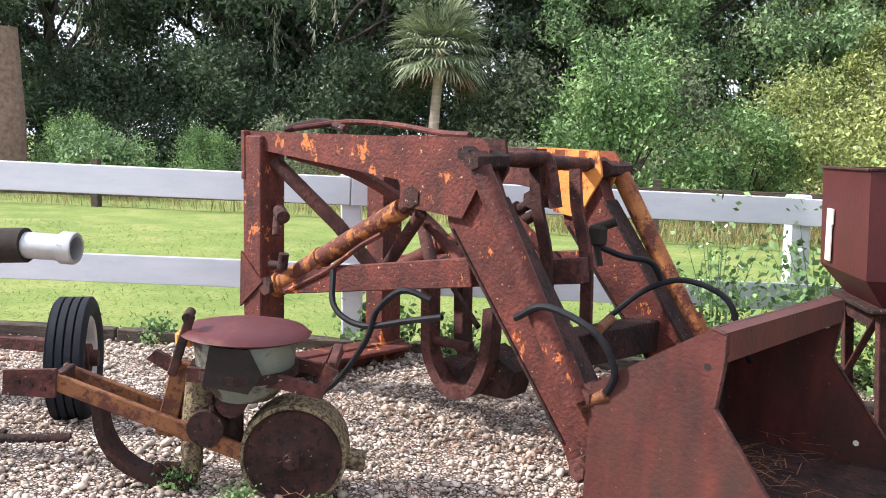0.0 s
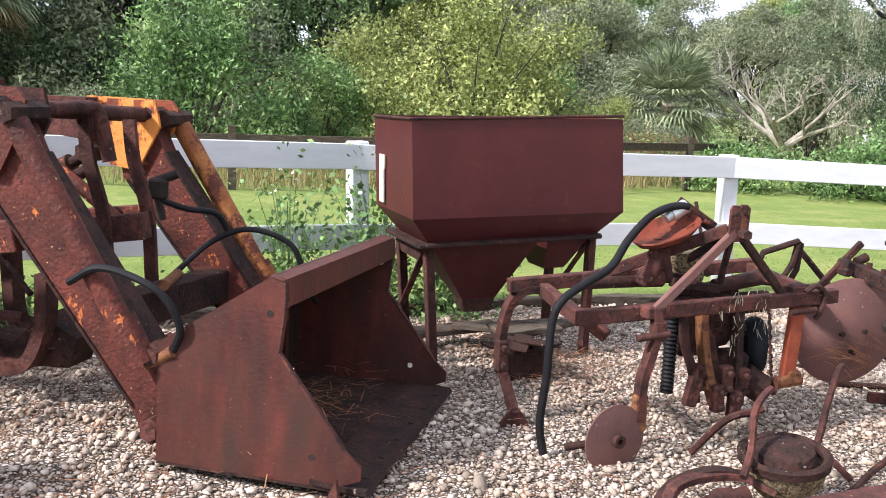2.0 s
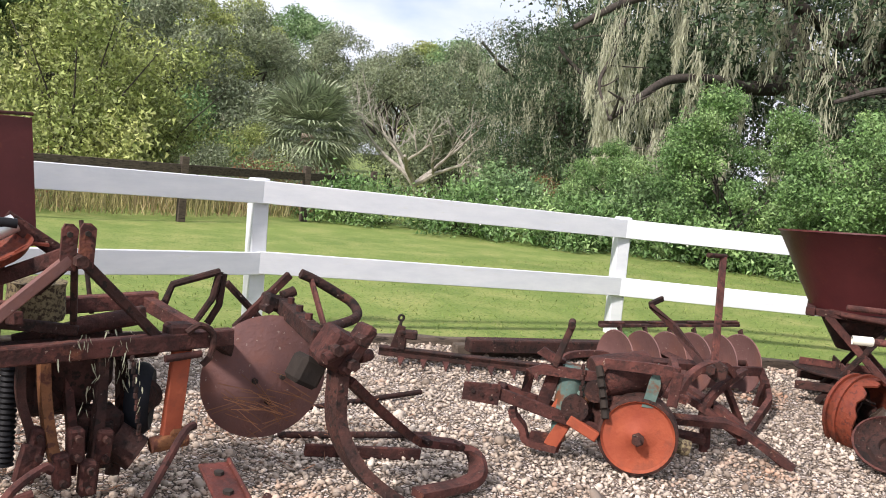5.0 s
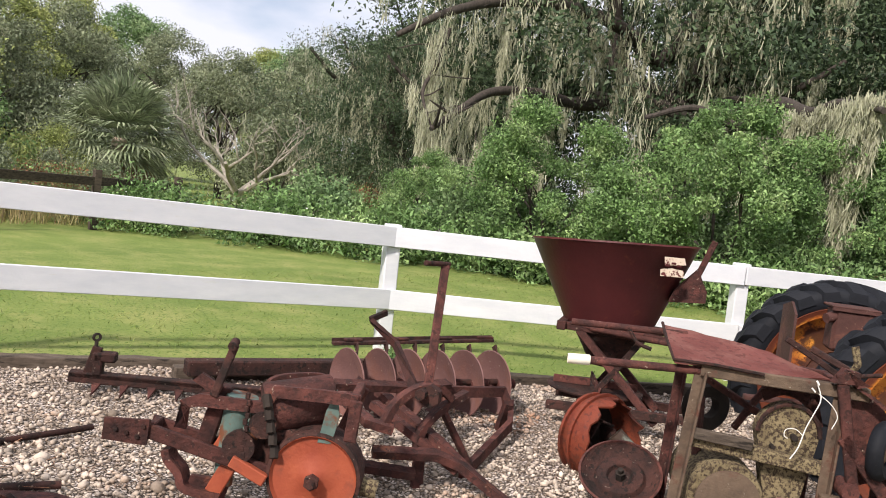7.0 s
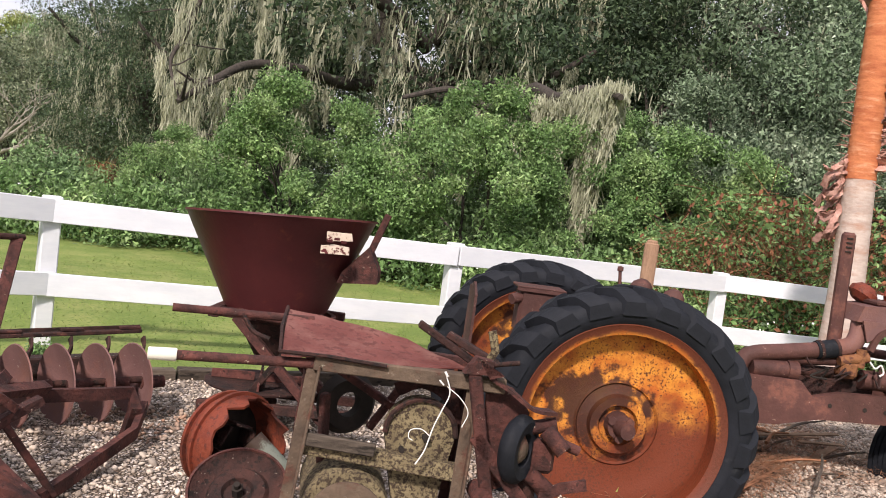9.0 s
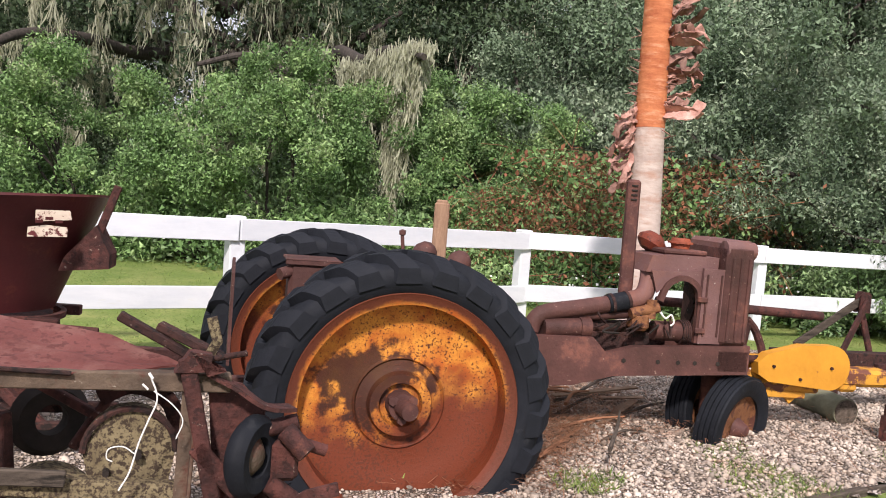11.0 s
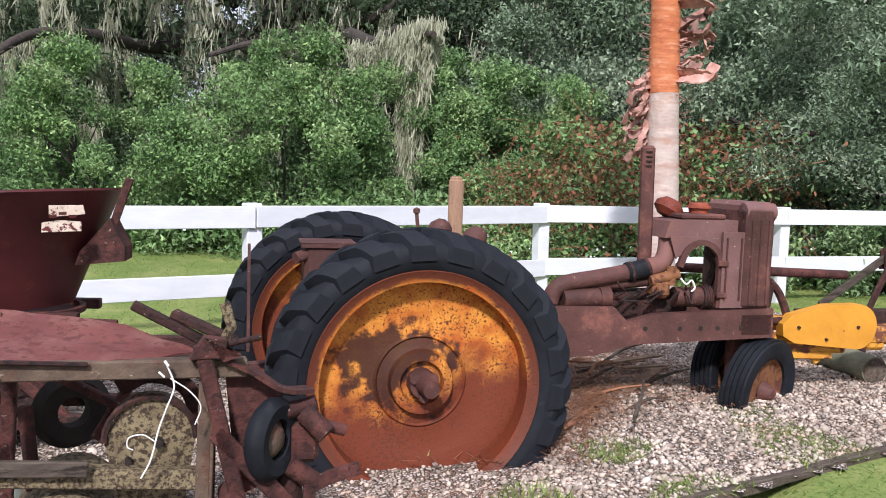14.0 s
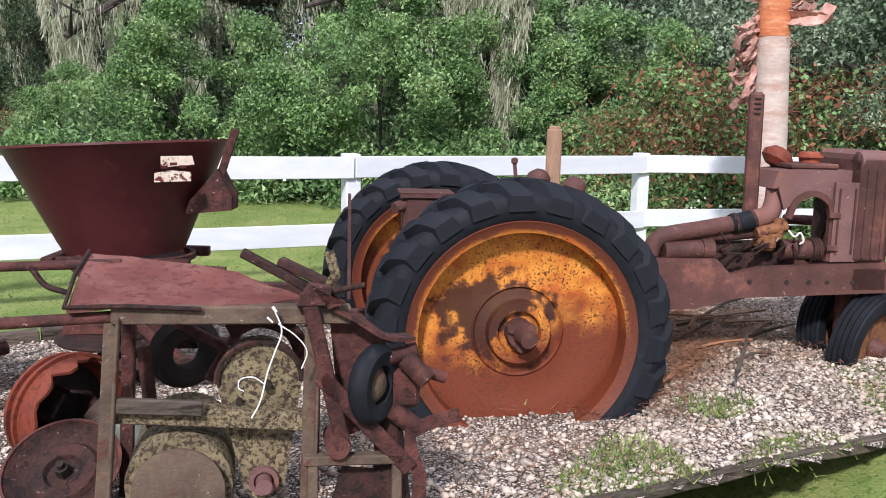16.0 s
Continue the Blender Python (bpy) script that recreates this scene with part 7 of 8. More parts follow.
bmesh.ops.subdivide_edges(bm, edges=bm.edges[:], cuts=3, use_grid_fill=True)
for vv in bm.verts:
    vv.co.z += 0.008 * noise.noise(vv.co * 9) - 0.02 * max(0, 0.2 - (vv.co.xy - Vector((0.12, 0.14))).length)
bmesh.ops.recalc_face_normals(bm, faces=bm.faces)
bmesh.ops.solidify(bm, geom=bm.faces[:], thickness=0.006)
part("tray", bm, SHEET, tp, "dented tray of faded red sheet steel")
part("tray_lip", sweep([(-0.15, 0.36, 0.83), (-0.16, 0.17, 0.79), (-0.155, -0.02, 0.735), (0.0, -0.02, 0.735), (0.2, -0.02, 0.722)], 0.007, 6, False), RUST_DARK, tp)
pipe = part("pipe_handle", rod((-0.56, 0.0, 0.68), (0.02, 0.02, 0.7), 0.017), RUST, tp)
part("pipe_end", lathe([(0.018, 0.0), (0.021, 0.0), (0.022, 0.085), (0.018, 0.09)], 14, pose(-0.57, 0, 0.68, 0, 88, 2)), CREAM, pipe, "pipe end with peeling cream paint")
part("pipe_handle", rod((-0.55, 0.3, 0.79), (-0.05, 0.3, 0.8), 0.015), RUST, tp)
part("pipe_hook", sweep([(-0.3, 0.28, 0.79), (-0.26, 0.27, 0.74), (-0.2, 0.26, 0.72)], 0.009, 6), RUST_DARK, tp)
part("cross_angle", join(beam((-0.05, 0.02, 0.415), (0.53, 0.02, 0.36), 0.012, 0.05), beam((-0.05, 0.045, 0.44), (0.53, 0.045, 0.385), 0.05, 0.01)), LICHEN, tp)
part("foot_board", beam((-0.04, -0.005, 0.45), (0.2, -0.005, 0.43), 0.02, 0.045), WOOD_OLD, tp)
case_o = [(0.36 + 0.125 * math.cos(a), 0.475 + 0.125 * math.sin(a)) for a in [math.pi * k / 12 for k in range(13)]] + [(0.37 + 0.065 * math.cos(a), 0.17 + 0.065 * math.sin(a)) for a in [math.pi + math.pi * k / 8 for k in range(9)]]
case = part("chain_case", plate(case_o, 0.07, side_plane(0.12), 0.01), LICHEN, tp, "lichen-spotted chain case")
part("case_rim", sweep([(u, 0.08, z) for u, z in case_o[:13]], 0.01, 6, False), RUST_DARK, case)
for c, r in (((0.38, 0.07, 0.47), 0.014), ((0.3, 0.07, 0.42), 0.01)):
    part("case_bolt", bolt(c, r=r, ln=0.03), DARKHOLE, case)
part("case_shaft", join(rod((0.37, 0.02, 0.17), (0.37, 0.2, 0.17), 0.025), lathe([(0.03, 0), (0.045, 0), (0.045, 0.02), (0.03, 0.02)], 20, pose(0.37, 0.08, 0.17, 90, 0, 0), close=True)), DISC, case)
part("case_strap", sweep([(0.27, 0.2, 0.6), (0.36, 0.19, 0.64), (0.46, 0.18, 0.6), (0.5, 0.17, 0.5)], 0.02, 6, True, 5, flat=(0.05, 0.01), up=(0, 1, 0)), RUST, tp)
part("drum", lathe([(0.0, -0.24), (0.13, -0.24), (0.15, -0.22), (0.155, -0.2), (0.155, 0.18), (0.15, 0.2), (0.0, 0.2)], 32, pose(0.13, 0.22, 0.19, 90, 0, 0)), LICHEN, tp, "mossy steel drum")
part("drum_head", lathe([(0.0, 0.24), (0.1, 0.25), (0.13, 0.245), (0.13, 0.235), (0.0, 0.235)], 32, pose(0.13, 0.22, 0.19, 90, 0, 0)), STAND, tp)
part("inner_wheel", lathe([(0.05, -0.03), (0.1, -0.035), (0.125, 0), (0.1, 0.035), (0.05, 0.03)], 26, pose(0.12, 0.5, 0.46, 90, 0, 20), close=True), DARKHOLE, tp)
part("inner_arm", join(beam((0.05, 0.4, 0.62), (0.3, 0.3, 0.5), 0.025, 0.03), beam((0.2, 0.3, 0.42), (0.34, 0.34, 0.64), 0.02, 0.03)), RUST, tp)
part("inner_arm", beam((0.02, 0.2, 0.56), (0.04, 0.22, 0.3), 0.03, 0.035), RUST, tp)
part("shank_bar", beam((0.49, -0.03, 0.77), (0.6, -0.03, 0.3), 0.02, 0.045), RUST, tp)
part("shank_bar", beam((0.53, -0.03, 0.52), (0.8, -0.03, 0.22), 0.02, 0.05), RUST, tp)
part("side_plate", plate([(0.56, 0.7), (0.66, 0.68), (0.73, 0.6), (0.7, 0.34), (0.6, 0.3)], 0.012, side_plane(0.05)), RUST, tp)
part("curved_guard", sweep([(0.56, 0.0, 0.72), (0.64, -0.01, 0.68), (0.72, -0.02, 0.63), (0.8, 0.0, 0.62)], 0.02, 6, True, 5, flat=(0.06, 0.012), up=(0, 0, 1)), RUST, tp)
for p, q in (((0.31, 0.12, 0.86), (0.52, 0.1, 0.745)), ((0.42, 0.14, 0.83), (0.6, 0.08, 0.75))):
    part("loose_bar", beam(p, q, 0.045, 0.025), RUST_DARK, tp)
part("bracket", plate([(0.46, 0.73), (0.5, 0.79), (0.56, 0.78), (0.55, 0.72), (0.6, 0.735)], 0.05, side_plane(-0.02)), RUST, tp)
part("spike", sweep([(0.55, 0.06, 0.74), (0.58, 0.06, 0.8), (0.56, 0.06, 0.87)], 0.02, 6, False, flat=(0.008, 0.03)), LICHEN, tp)
part("lever", rod((0.5, -0.02, 0.755), (0.66, 0.02, 0.775), 0.009), RUST_DARK, tp)
gw = part("gauge_wheel", lathe([(0.06, -0.025), (0.1, -0.032), (0.118, -0.015), (0.12, 0.0), (0.118, 0.015), (0.1, 0.032), (0.06, 0.025)], 32, pose(0.69, -0.02, 0.485, 90, 0, 52), close=True), RUBBER, tp, "small black rubber wheel")
part("wheel_hub", lathe([(0.0, 0.03), (0.03, 0.025), (0.06, 0.0), (0.065, -0.02), (0.0, -0.02)], 20, pose(0.69, -0.02, 0.485, 90, 0, 52)), STAND, gw)
part("linkage", join(rod((0.72, 0.02, 0.55), (0.82, 0.0, 0.58), 0.025), rod((0.78, -0.02, 0.56), (0.84, -0.06, 0.5), 0.03), box((0.08, 0.06, 0.12), (0.79, 0.02, 0.46), 0.015), rod((0.74, 0.0, 0.4), (0.82, 0.0, 0.34), 0.03), rod((0.84, -0.03, 0.52), (0.9, -0.03, 0.5), 0.018)), RUST, tp)
part("seed_boot", join(rod((0.74, 0.05, 0.4), (0.76, 0.05, 0.06), 0.04, 0.06)), RUST_DARK, tp)
part("hook_guard", sweep([(0.95, -0.02, 0.38), (0.86, -0.02, 0.36), (0.8, -0.02, 0.33), (0.8, -0.02, 0.28), (0.83, -0.02, 0.2), (0.83, -0.02, 0.12)], 0.02, 6, False, flat=(0.04, 0.012), up=(0, 1, 0)), RUST, tp)
part("foot_rail", beam((0.48, -0.02, 0.265), (0.78, -0.02, 0.255), 0.04, 0.03), STAND, tp)
for u in (0.51, 0.76):
    part("foot_leg", beam((u, -0.02, 0.26), (u, -0.02, -0.02), 0.03, 0.03), STAND, tp)
part("foot_panel", plate([(0.54, 0.02), (0.74, 0.02), (0.74, 0.2), (0.6, 0.22)], 0.012, side_plane(0.02)), RUST_DARK, tp)
part("roller", rod((0.58, -0.06, 0.31), (0.58, 0.06, 0.31), 0.035), RUST, tp)
part("twine", sweep([(0.4, -0.04, 0.72), (0.42, -0.045, 0.66), (0.4, -0.05, 0.6), (0.38, -0.045, 0.54), (0.36, -0.05, 0.46), (0.335, -0.05, 0.41)], 0.0024, 6), STRING, tp, "knotted white twine")
part("twine", sweep([(0.41, -0.04, 0.68), (0.46, -0.05, 0.645), (0.49, -0.05, 0.6), (0.475, -0.05, 0.55)], 0.0018, 6), STRING, tp, "knotted white twine")
part("twine", sweep([(0.37, -0.05, 0.51), (0.34, -0.05, 0.53), (0.305, -0.05, 0.525), (0.3, -0.05, 0.5), (0.315, -0.05, 0.49)], 0.0018, 6), STRING, tp, "knotted white twine")
part("twine_knot", join(rod((0.395, -0.045, 0.73), (0.405, -0.045, 0.715), 0.004), rod((0.38, -0.045, 0.7), (0.395, -0.045, 0.685), 0.003)), STRING, tp)

# ---- blower casing and lid beside the transplanter ----
fan = thing("blower_casing", pose(7.455, 2.235, 0.165, 0, 0, -8), "orange blower casing with a torn rusty opening", "blower casing")
hood = lathe([(0.0, 0.15), (0.09, 0.145), (0.16, 0.1), (0.2, 0.03), (0.212, -0.05), (0.205, -0.14), (0.195, -0.14), (0.2, -0.05), (0.187, 0.03), (0.15, 0.085), (0.0, 0.13)], 36, Matrix.Rotation(-math.pi / 2, 4, "X"))
rt = random.Random(33)
torn = [rt.uniform(0, 1) for _ in range(36)]
for vv in hood.verts:
    if vv.co.y < -0.12:
        a = math.atan2(vv.co.z, vv.co.x)
        vv.co.y += (0.035 + 0.09 * max(0.0, math.cos(a - 0.9))) * torn[int((a + math.pi) / 6.2832 * 35.9)]
casing = part("casing", hood, BLOWER, fan)
for z in (-0.02, 0.05):
    r = 0.213 if z < 0 else 0.2
    part("rib", lathe([(r - 0.01, z - 0.008), (r + 0.01, z - 0.008), (r + 0.01, z + 0.008), (r - 0.01, z + 0.008)], 36, Matrix.Rotation(-math.pi / 2, 4, "X"), close=True), BLOWER, casing)
# Near-black disc added deep in the hood to darken its inside like shade.
part("inner_shade_disc", lathe([(0.0, 0.07), (0.17, 0.06), (0.17, 0.05), (0.0, 0.05)], 24, Matrix.Rotation(-math.pi / 2, 4, "X")), DARKHOLE, fan)
for a in range(5):
    part("impeller_blade", box((0.012, 0.1, 0.09), (0.08 * math.cos(a * 1.257), -0.0, 0.08 * math.sin(a * 1.257)), 0.003, Matrix.Rotation(-a * 1.257, 4, "Y")), RUST_DARK, fan)
part("duct", rod((0.06, -0.06, 0.02), (0.17, -0.2, -0.13), 0.05), GREY_GREEN, fan)
part("stand", beam((-0.1, 0, -0.08), (-0.1, 0, -0.17), 0.06), RUST, fan)
part("stand", beam((0.1, 0, -0.08), (0.1, 0, -0.17), 0.06), RUST, fan)
lidp = thing("round_pan", pose(7.16, 1.89, 0.105, 34, -8, -49.5), "round dished iron pan lying tilted on the gravel", "pan")
part("pan", lathe([(0.0, 0.01), (0.05, 0.012), (0.06, 0.03), (0.1, 0.03), (0.115, 0.012), (0.15, 0.02), (0.175, 0.05), (0.18, 0.048), (0.155, 0.01), (0.115, 0.0), (0.0, 0.0)], 40), RUST_DARK, lidp)
part("rim", lathe([(0.172, 0.045), (0.182, 0.042), (0.184, 0.052), (0.174, 0.055)], 40, close=True), RUST, lidp)
part("nut", join(rod((0, 0, 0.0), (0, 0, 0.05), 0.022, n=6), rod((0, 0, 0.04), (0, 0, 0.07), 0.012)), DARKHOLE, lidp)

# ---- tractor ----
tractor = thing("tractor", pose(8.82, 1.04, 0.003, 0, 0, -55.7), "derelict rusty row-crop tractor sunk into the gravel", "tractor")


def rear_wheel(v, z, mat, turn, u=0.02):
    R, W, side = 0.69, 0.3, -1
    w = part("rear_wheel", lathe([(0.0, -0.02), (0.09, -0.02), (0.1, -0.05), (0.14, -0.05), (0.15, -0.015), (0.2, 0.0), (0.34, -0.012), (0.43, -0.035), (0.46, -0.03), (0.465, -0.13), (0.5, -0.14), (0.515, -0.15), (0.52, -0.14), (0.49, -0.12), (0.485, 0.12), (0.52, 0.14), (0.515, 0.15), (0.46, 0.13), (0.455, 0.0), (0.2, 0.03), (0.0, 0.03)], 64, Matrix.Rotation(-math.pi / 2, 4, "X")), mat, tractor, "wheel disc with burnt orange and yellow paint over rust")
    w.matrix_basis = pose(u, v, z, 0, turn, 0)
    part("hub", join(rod((0, 0.06, 0), (0, -0.09, 0), 0.075, 0.06), rod((0, -0.08, 0), (0.02, -0.17, 0), 0.04), bolt((0.045, -0.085, 0.03), r=0.022, ln=0.04), bolt((-0.045, -0.085, 0.03), r=0.022, ln=0.04), bolt((0.0, -0.085, -0.055), r=0.022, ln=0.04)), DUSTY, w)
    part("weld_ring", lathe([(0.195, 0.0), (0.205, -0.012), (0.215, 0.0)], 48, Matrix.Rotation(-math.pi / 2, 4, "X")), mat, w)
    t = part("tyre", lathe([(0.505, -0.13), (0.53, -0.152), (0.575, -0.162), (0.62, -0.153), (0.644, -0.125), (0.654, -0.06), (0.656, 0.0), (0.654, 0.06), (0.644, 0.125), (0.62, 0.153), (0.575, 0.162), (0.53, 0.152), (0.505, 0.13)], 72, Matrix.Rotation(-math.pi / 2, 4, "X"), close=True), RUBBER, w)
    bars = []
    for s in (-1, 1):
        bm = bmesh.new()
        rows = []
        for i in range(10):
            k = i / 9
            y = s * (0.008 + 0.162 * k)
            a = 0.03 + 0.2 * k ** 1.1
            hi = R - 0.06 * max(0.0, k - 0.55) ** 1.5 / 0.3
            lo, wd = 0.635 - 0.07 * max(0.0, k - 0.55) ** 1.5 / 0.3, 0.034 + 0.012 * k
            rows.append([bm.verts.new((r * math.sin(a + d / r), y, r * math.cos(a + d / r))) for r, d in ((lo, -wd - 0.012), (hi, -wd), (hi, wd), (lo, wd + 0.012))])
        for p, q in zip(rows, rows[1:]):
            for j in range(3):
                bm.faces.new((p[j], p[j + 1], q[j + 1], q[j]))
        bm.faces.new(rows[0][::-1])
        bm.faces.new(rows[-1])
        bars.append(finish(bm, 0.008))
    for s, bm in zip((-1, 1), bars):
        first = part("lug", bm, RUBBER, t)
        n = 22
        for k in range(1, n):
            c = new("lug", first.data)
            c.parent = t
            c.matrix_basis = Matrix.Rotation(2 * math.pi * (k + (0.5 if s > 0 else 0)) / n, 4, "Y")
    return w


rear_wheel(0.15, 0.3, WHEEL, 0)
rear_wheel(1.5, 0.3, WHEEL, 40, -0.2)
part("axle", join(rod((0.02, 0.2, 0.3), (0.02, 1.45, 0.3), 0.07), lathe([(0.07, -0.3), (0.16, -0.15), (0.2, 0.0), (0.16, 0.15), (0.07, 0.3)], 20, pose(0.02, 0.8, 0.32, 90, 0, 0))), DUSTY, tractor)
part("transmission", join(box((0.8, 0.36, 0.34), (0.45, 0.78, 0.42), 0.04), box((0.4, 0.3, 0.2), (0.2, 0.78, 0.66), 0.05), lathe([(0.0, 0.08), (0.06, 0.07), (0.09, 0.0), (0.0, 0.0)], 18, pose(0.25, 0.8, 0.78)), lathe([(0.0, 0.08), (0.05, 0.07), (0.08, 0.0), (0.0, 0.0)], 18, pose(0.52, 0.85, 0.74))), DUSTY, tractor)
for v in (0.57, 0.98):
    part("frame_rail", plate([(0.75, 0.3), (1.02, 0.315), (1.25, 0.37), (2.05, 0.4), (2.05, 0.56), (1.35, 0.53), (1.2, 0.49), (1.12, 0.57), (0.75, 0.57)], 0.05, side_plane(v), 0.008), DUSTY, tractor)
    for u in (1.3, 1.5, 1.62, 1.72, 1.86):
        part("rail_hole", bolt((u, v - 0.026, 0.455), r=0.013, ln=0.006), DARKHOLE, tractor)
part("front_bolster", box((0.22, 0.46, 0.15), (1.95, 0.775, 0.47), 0.02), DUSTY, tractor)
part("engine_block", join(box((0.62, 0.26, 0.2), (1.3, 0.8, 0.5), 0.02), box((0.3, 0.22, 0.16), (1.05, 0.8, 0.6), 0.02), rod((0.9, 0.7, 0.6), (1.5, 0.7, 0.62), 0.035)), RUST_DARK, tractor)
part("manifold", join(rod((0.86, 0.62, 0.6), (1.06, 0.62, 0.61), 0.05), rod((1.06, 0.62, 0.61), (1.12, 0.62, 0.61), 0.055), rod((1.0, 0.66, 0.66), (1.42, 0.66, 0.7), 0.03)), DUSTY, tractor)
air = part("air_pipe", sweep([(0.8, 0.64, 0.58), (0.82, 0.64, 0.64), (0.88, 0.64, 0.68), (1.05, 0.64, 0.71), (1.22, 0.64, 0.74)], 0.045, 14), DUSTY, tractor)
part("hose_sleeve", rod((1.22, 0.64, 0.74), (1.34, 0.64, 0.765), 0.052), RUBBER, air, "black rubber sleeve with clamps")
for u in (1.235, 1.325):
    part("hose_clamp", rod((u, 0.64, 0.743 + (u - 1.235) * 0.2), (u + 0.016, 0.64, 0.747 + (u - 1.235) * 0.2), 0.056), RUST_DARK, air)
part("elbow_pipe", sweep([(1.34, 0.64, 0.765), (1.42, 0.65, 0.79), (1.46, 0.67, 0.85), (1.48, 0.7, 0.95)], 0.05, 14), DISC, tractor)
part("top_tank", plate([(1.42, 0.93), (1.45, 1.02), (1.56, 1.03), (1.85, 1.03), (1.85, 0.95), (1.6, 0.93)], 0.3, side_plane(0.77), 0.015), DISC, tractor)
part("tank_lid", box((0.26, 0.26, 0.03), (1.66, 0.77, 1.045), 0.01), DUSTY, tractor)
part("filler_cap", join(lathe([(0.0, 0.06), (0.05, 0.058), (0.058, 0.04), (0.05, 0.0), (0.0, 0.0)], 18, pose(1.69, 0.77, 1.06)), lathe([(0.058, 0.03), (0.07, 0.028), (0.07, 0.038), (0.058, 0.04)], 18, pose(1.69, 0.77, 1.06), close=True)), ORANGE, tractor, "red-brown filler cap")
part("pre_cleaner", lathe([(0.0, 0.1), (0.05, 0.095), (0.085, 0.06), (0.085, 0.03), (0.05, 0.0), (0.0, 0.0)], 22, pose(1.53, 0.85, 1.04, 0, 30, 0)), BLOWER, tractor)
arch = [(1.5, 0.56), (1.5, 0.78), (1.54, 0.87), (1.62, 0.91), (1.7, 0.88), (1.735, 0.8), (1.735, 0.56)]
part("side_panel", plate([(1.735, 0.56), (1.735, 0.97), (1.87, 0.97), (1.87, 0.56)], 0.02, side_plane(0.575), 0.004), DISC, tractor)
part("panel_trim", join(beam((1.76, 0.563, 0.6), (1.76, 0.563, 0.94), 0.012, 0.01), beam((1.845, 0.563, 0.6), (1.845, 0.563, 0.94), 0.012, 0.01)), DUSTY, tractor)
for z in (0.63, 0.8):
    part("panel_hinge", box((0.06, 0.02, 0.03), (1.74, 0.56, z), 0.005), DUSTY, tractor)
part("arch_band", sweep([(u, 0.59, z) for u, z in arch[1:]], 0.02, 6, True, 4, flat=(0.03, 0.03), up=(0, 1, 0)), DUSTY, tractor)
part("arch_fill", plate([(1.44, 0.94), (1.85, 0.95), (1.74, 0.82), (1.7, 0.88), (1.62, 0.91), (1.54, 0.87), (1.48, 0.82)], 0.012, side_plane(0.6)), DISC, tractor)
part("radiator", box((0.17, 0.46, 0.55), (1.945, 0.775, 0.83), 0.02), DUSTY, tractor)
part("radiator_top", join(rod((1.86, 0.6, 1.08), (2.04, 0.6, 1.08), 0.05), box((0.18, 0.4, 0.07), (1.95, 0.78, 1.1), 0.025), rod((1.88, 0.95, 1.08), (2.03, 0.95, 1.08), 0.05)), DISC, tractor)
for u in (1.895, 1.945, 1.995):
    part("radiator_rib", box((0.014, 0.012, 0.46), (u, 0.542, 0.81), 0.004), DUSTY, tractor)
part("fan", join(rod((1.8, 0.775, 0.78), (1.84, 0.775, 0.78), 0.03), *[box((0.012, 0.07, 0.13), (1.82, 0.775 + 0.08 * math.cos(a), 0.78 + 0.08 * math.sin(a)), 0.003, Matrix.Rotation(a - math.pi / 2, 4, "X")) for a in (0.5, 2.07, 3.64, 5.2)]), RUST_DARK, tractor)
gen = part("generator", join(rod((1.5, 0.64, 0.61), (1.66, 0.64, 0.61), 0.055), rod((1.66, 0.64, 0.61), (1.7, 0.64, 0.61), 0.062)), DUSTY, tractor)
for k in range(4):
    part("pulley_rib", lathe([(0.05, 0), (0.066, 0.0), (0.066, 0.008), (0.05, 0.008)], 20, pose(1.655 + 0.014 * k, 0.64, 0.61, 0, 90, 0), close=True), RUST_DARK, gen)
part("carburettor", join(box((0.1, 0.1, 0.1), (1.4, 0.62, 0.66), 0.02), rod((1.34, 0.6, 0.7), (1.5, 0.6, 0.74), 0.03), rod((1.46, 0.6, 0.68), (1.46, 0.6, 0.78), 0.028)), TAN_RUST, tractor)
gw2 = np.random.default_rng(95)
for k in range(5):
    pts = [(1.15 + 0.1 * k + gw2.normal() * 0.05, 0.58 + gw2.normal() * 0.03, 0.62 + gw2.normal() * 0.04) for _ in range(5)]
    part("wire", sweep(pts, 0.006, 5), DARKHOLE if k % 2 else RUST_DARK, tractor)
part("wire", sweep([(1.5, 0.57, 0.72), (1.53, 0.56, 0.69), (1.56, 0.56, 0.71), (1.58, 0.56, 0.67), (1.56, 0.56, 0.65)], 0.005, 5), STRING, tractor)
stack = part("exhaust_pipe", join(beam((1.37, 0.75, 0.86), (1.36, 0.75, 1.42), 0.075, 0.055, 0.015, up=(0, 1, 0)), rod((1.37, 0.75, 0.75), (1.37, 0.75, 0.88), 0.04)), DUSTY, tractor)
for z in (1.31, 1.335, 1.36, 1.385):
    part("stack_slot", box((0.035, 0.008, 0.009), (1.355, 0.72, z), 0.001), DARKHOLE, stack)
for u, z in ((0.22, 0.93), (0.41, 0.895)):
    part("lamp_shell", lathe([(0.0, 0.075), (0.03, 0.068), (0.055, 0.045), (0.065, 0.0), (0.05, -0.04), (0.0, -0.05)], 18, pose(u, 0.78, z, 12, 50, 0)), DUSTY, tractor)
part("tool_box", join(box((0.23, 0.2, 0.26), (-0.36, 0.72, 0.74), 0.02), box((0.27, 0.23, 0.014), (-0.36, 0.72, 0.875), 0.004), box((0.27, 0.014, 0.03), (-0.36, 0.612, 0.865), 0.004)), DUSTY, tractor)
part("box_bracket", join(rod((-0.45, 0.66, 0.82), (-0.52, 0.62, 0.8), 0.03), beam((-0.4, 0.72, 0.72), (-0.3, 0.78, 0.5), 0.05, 0.04)), DUSTY, tractor)
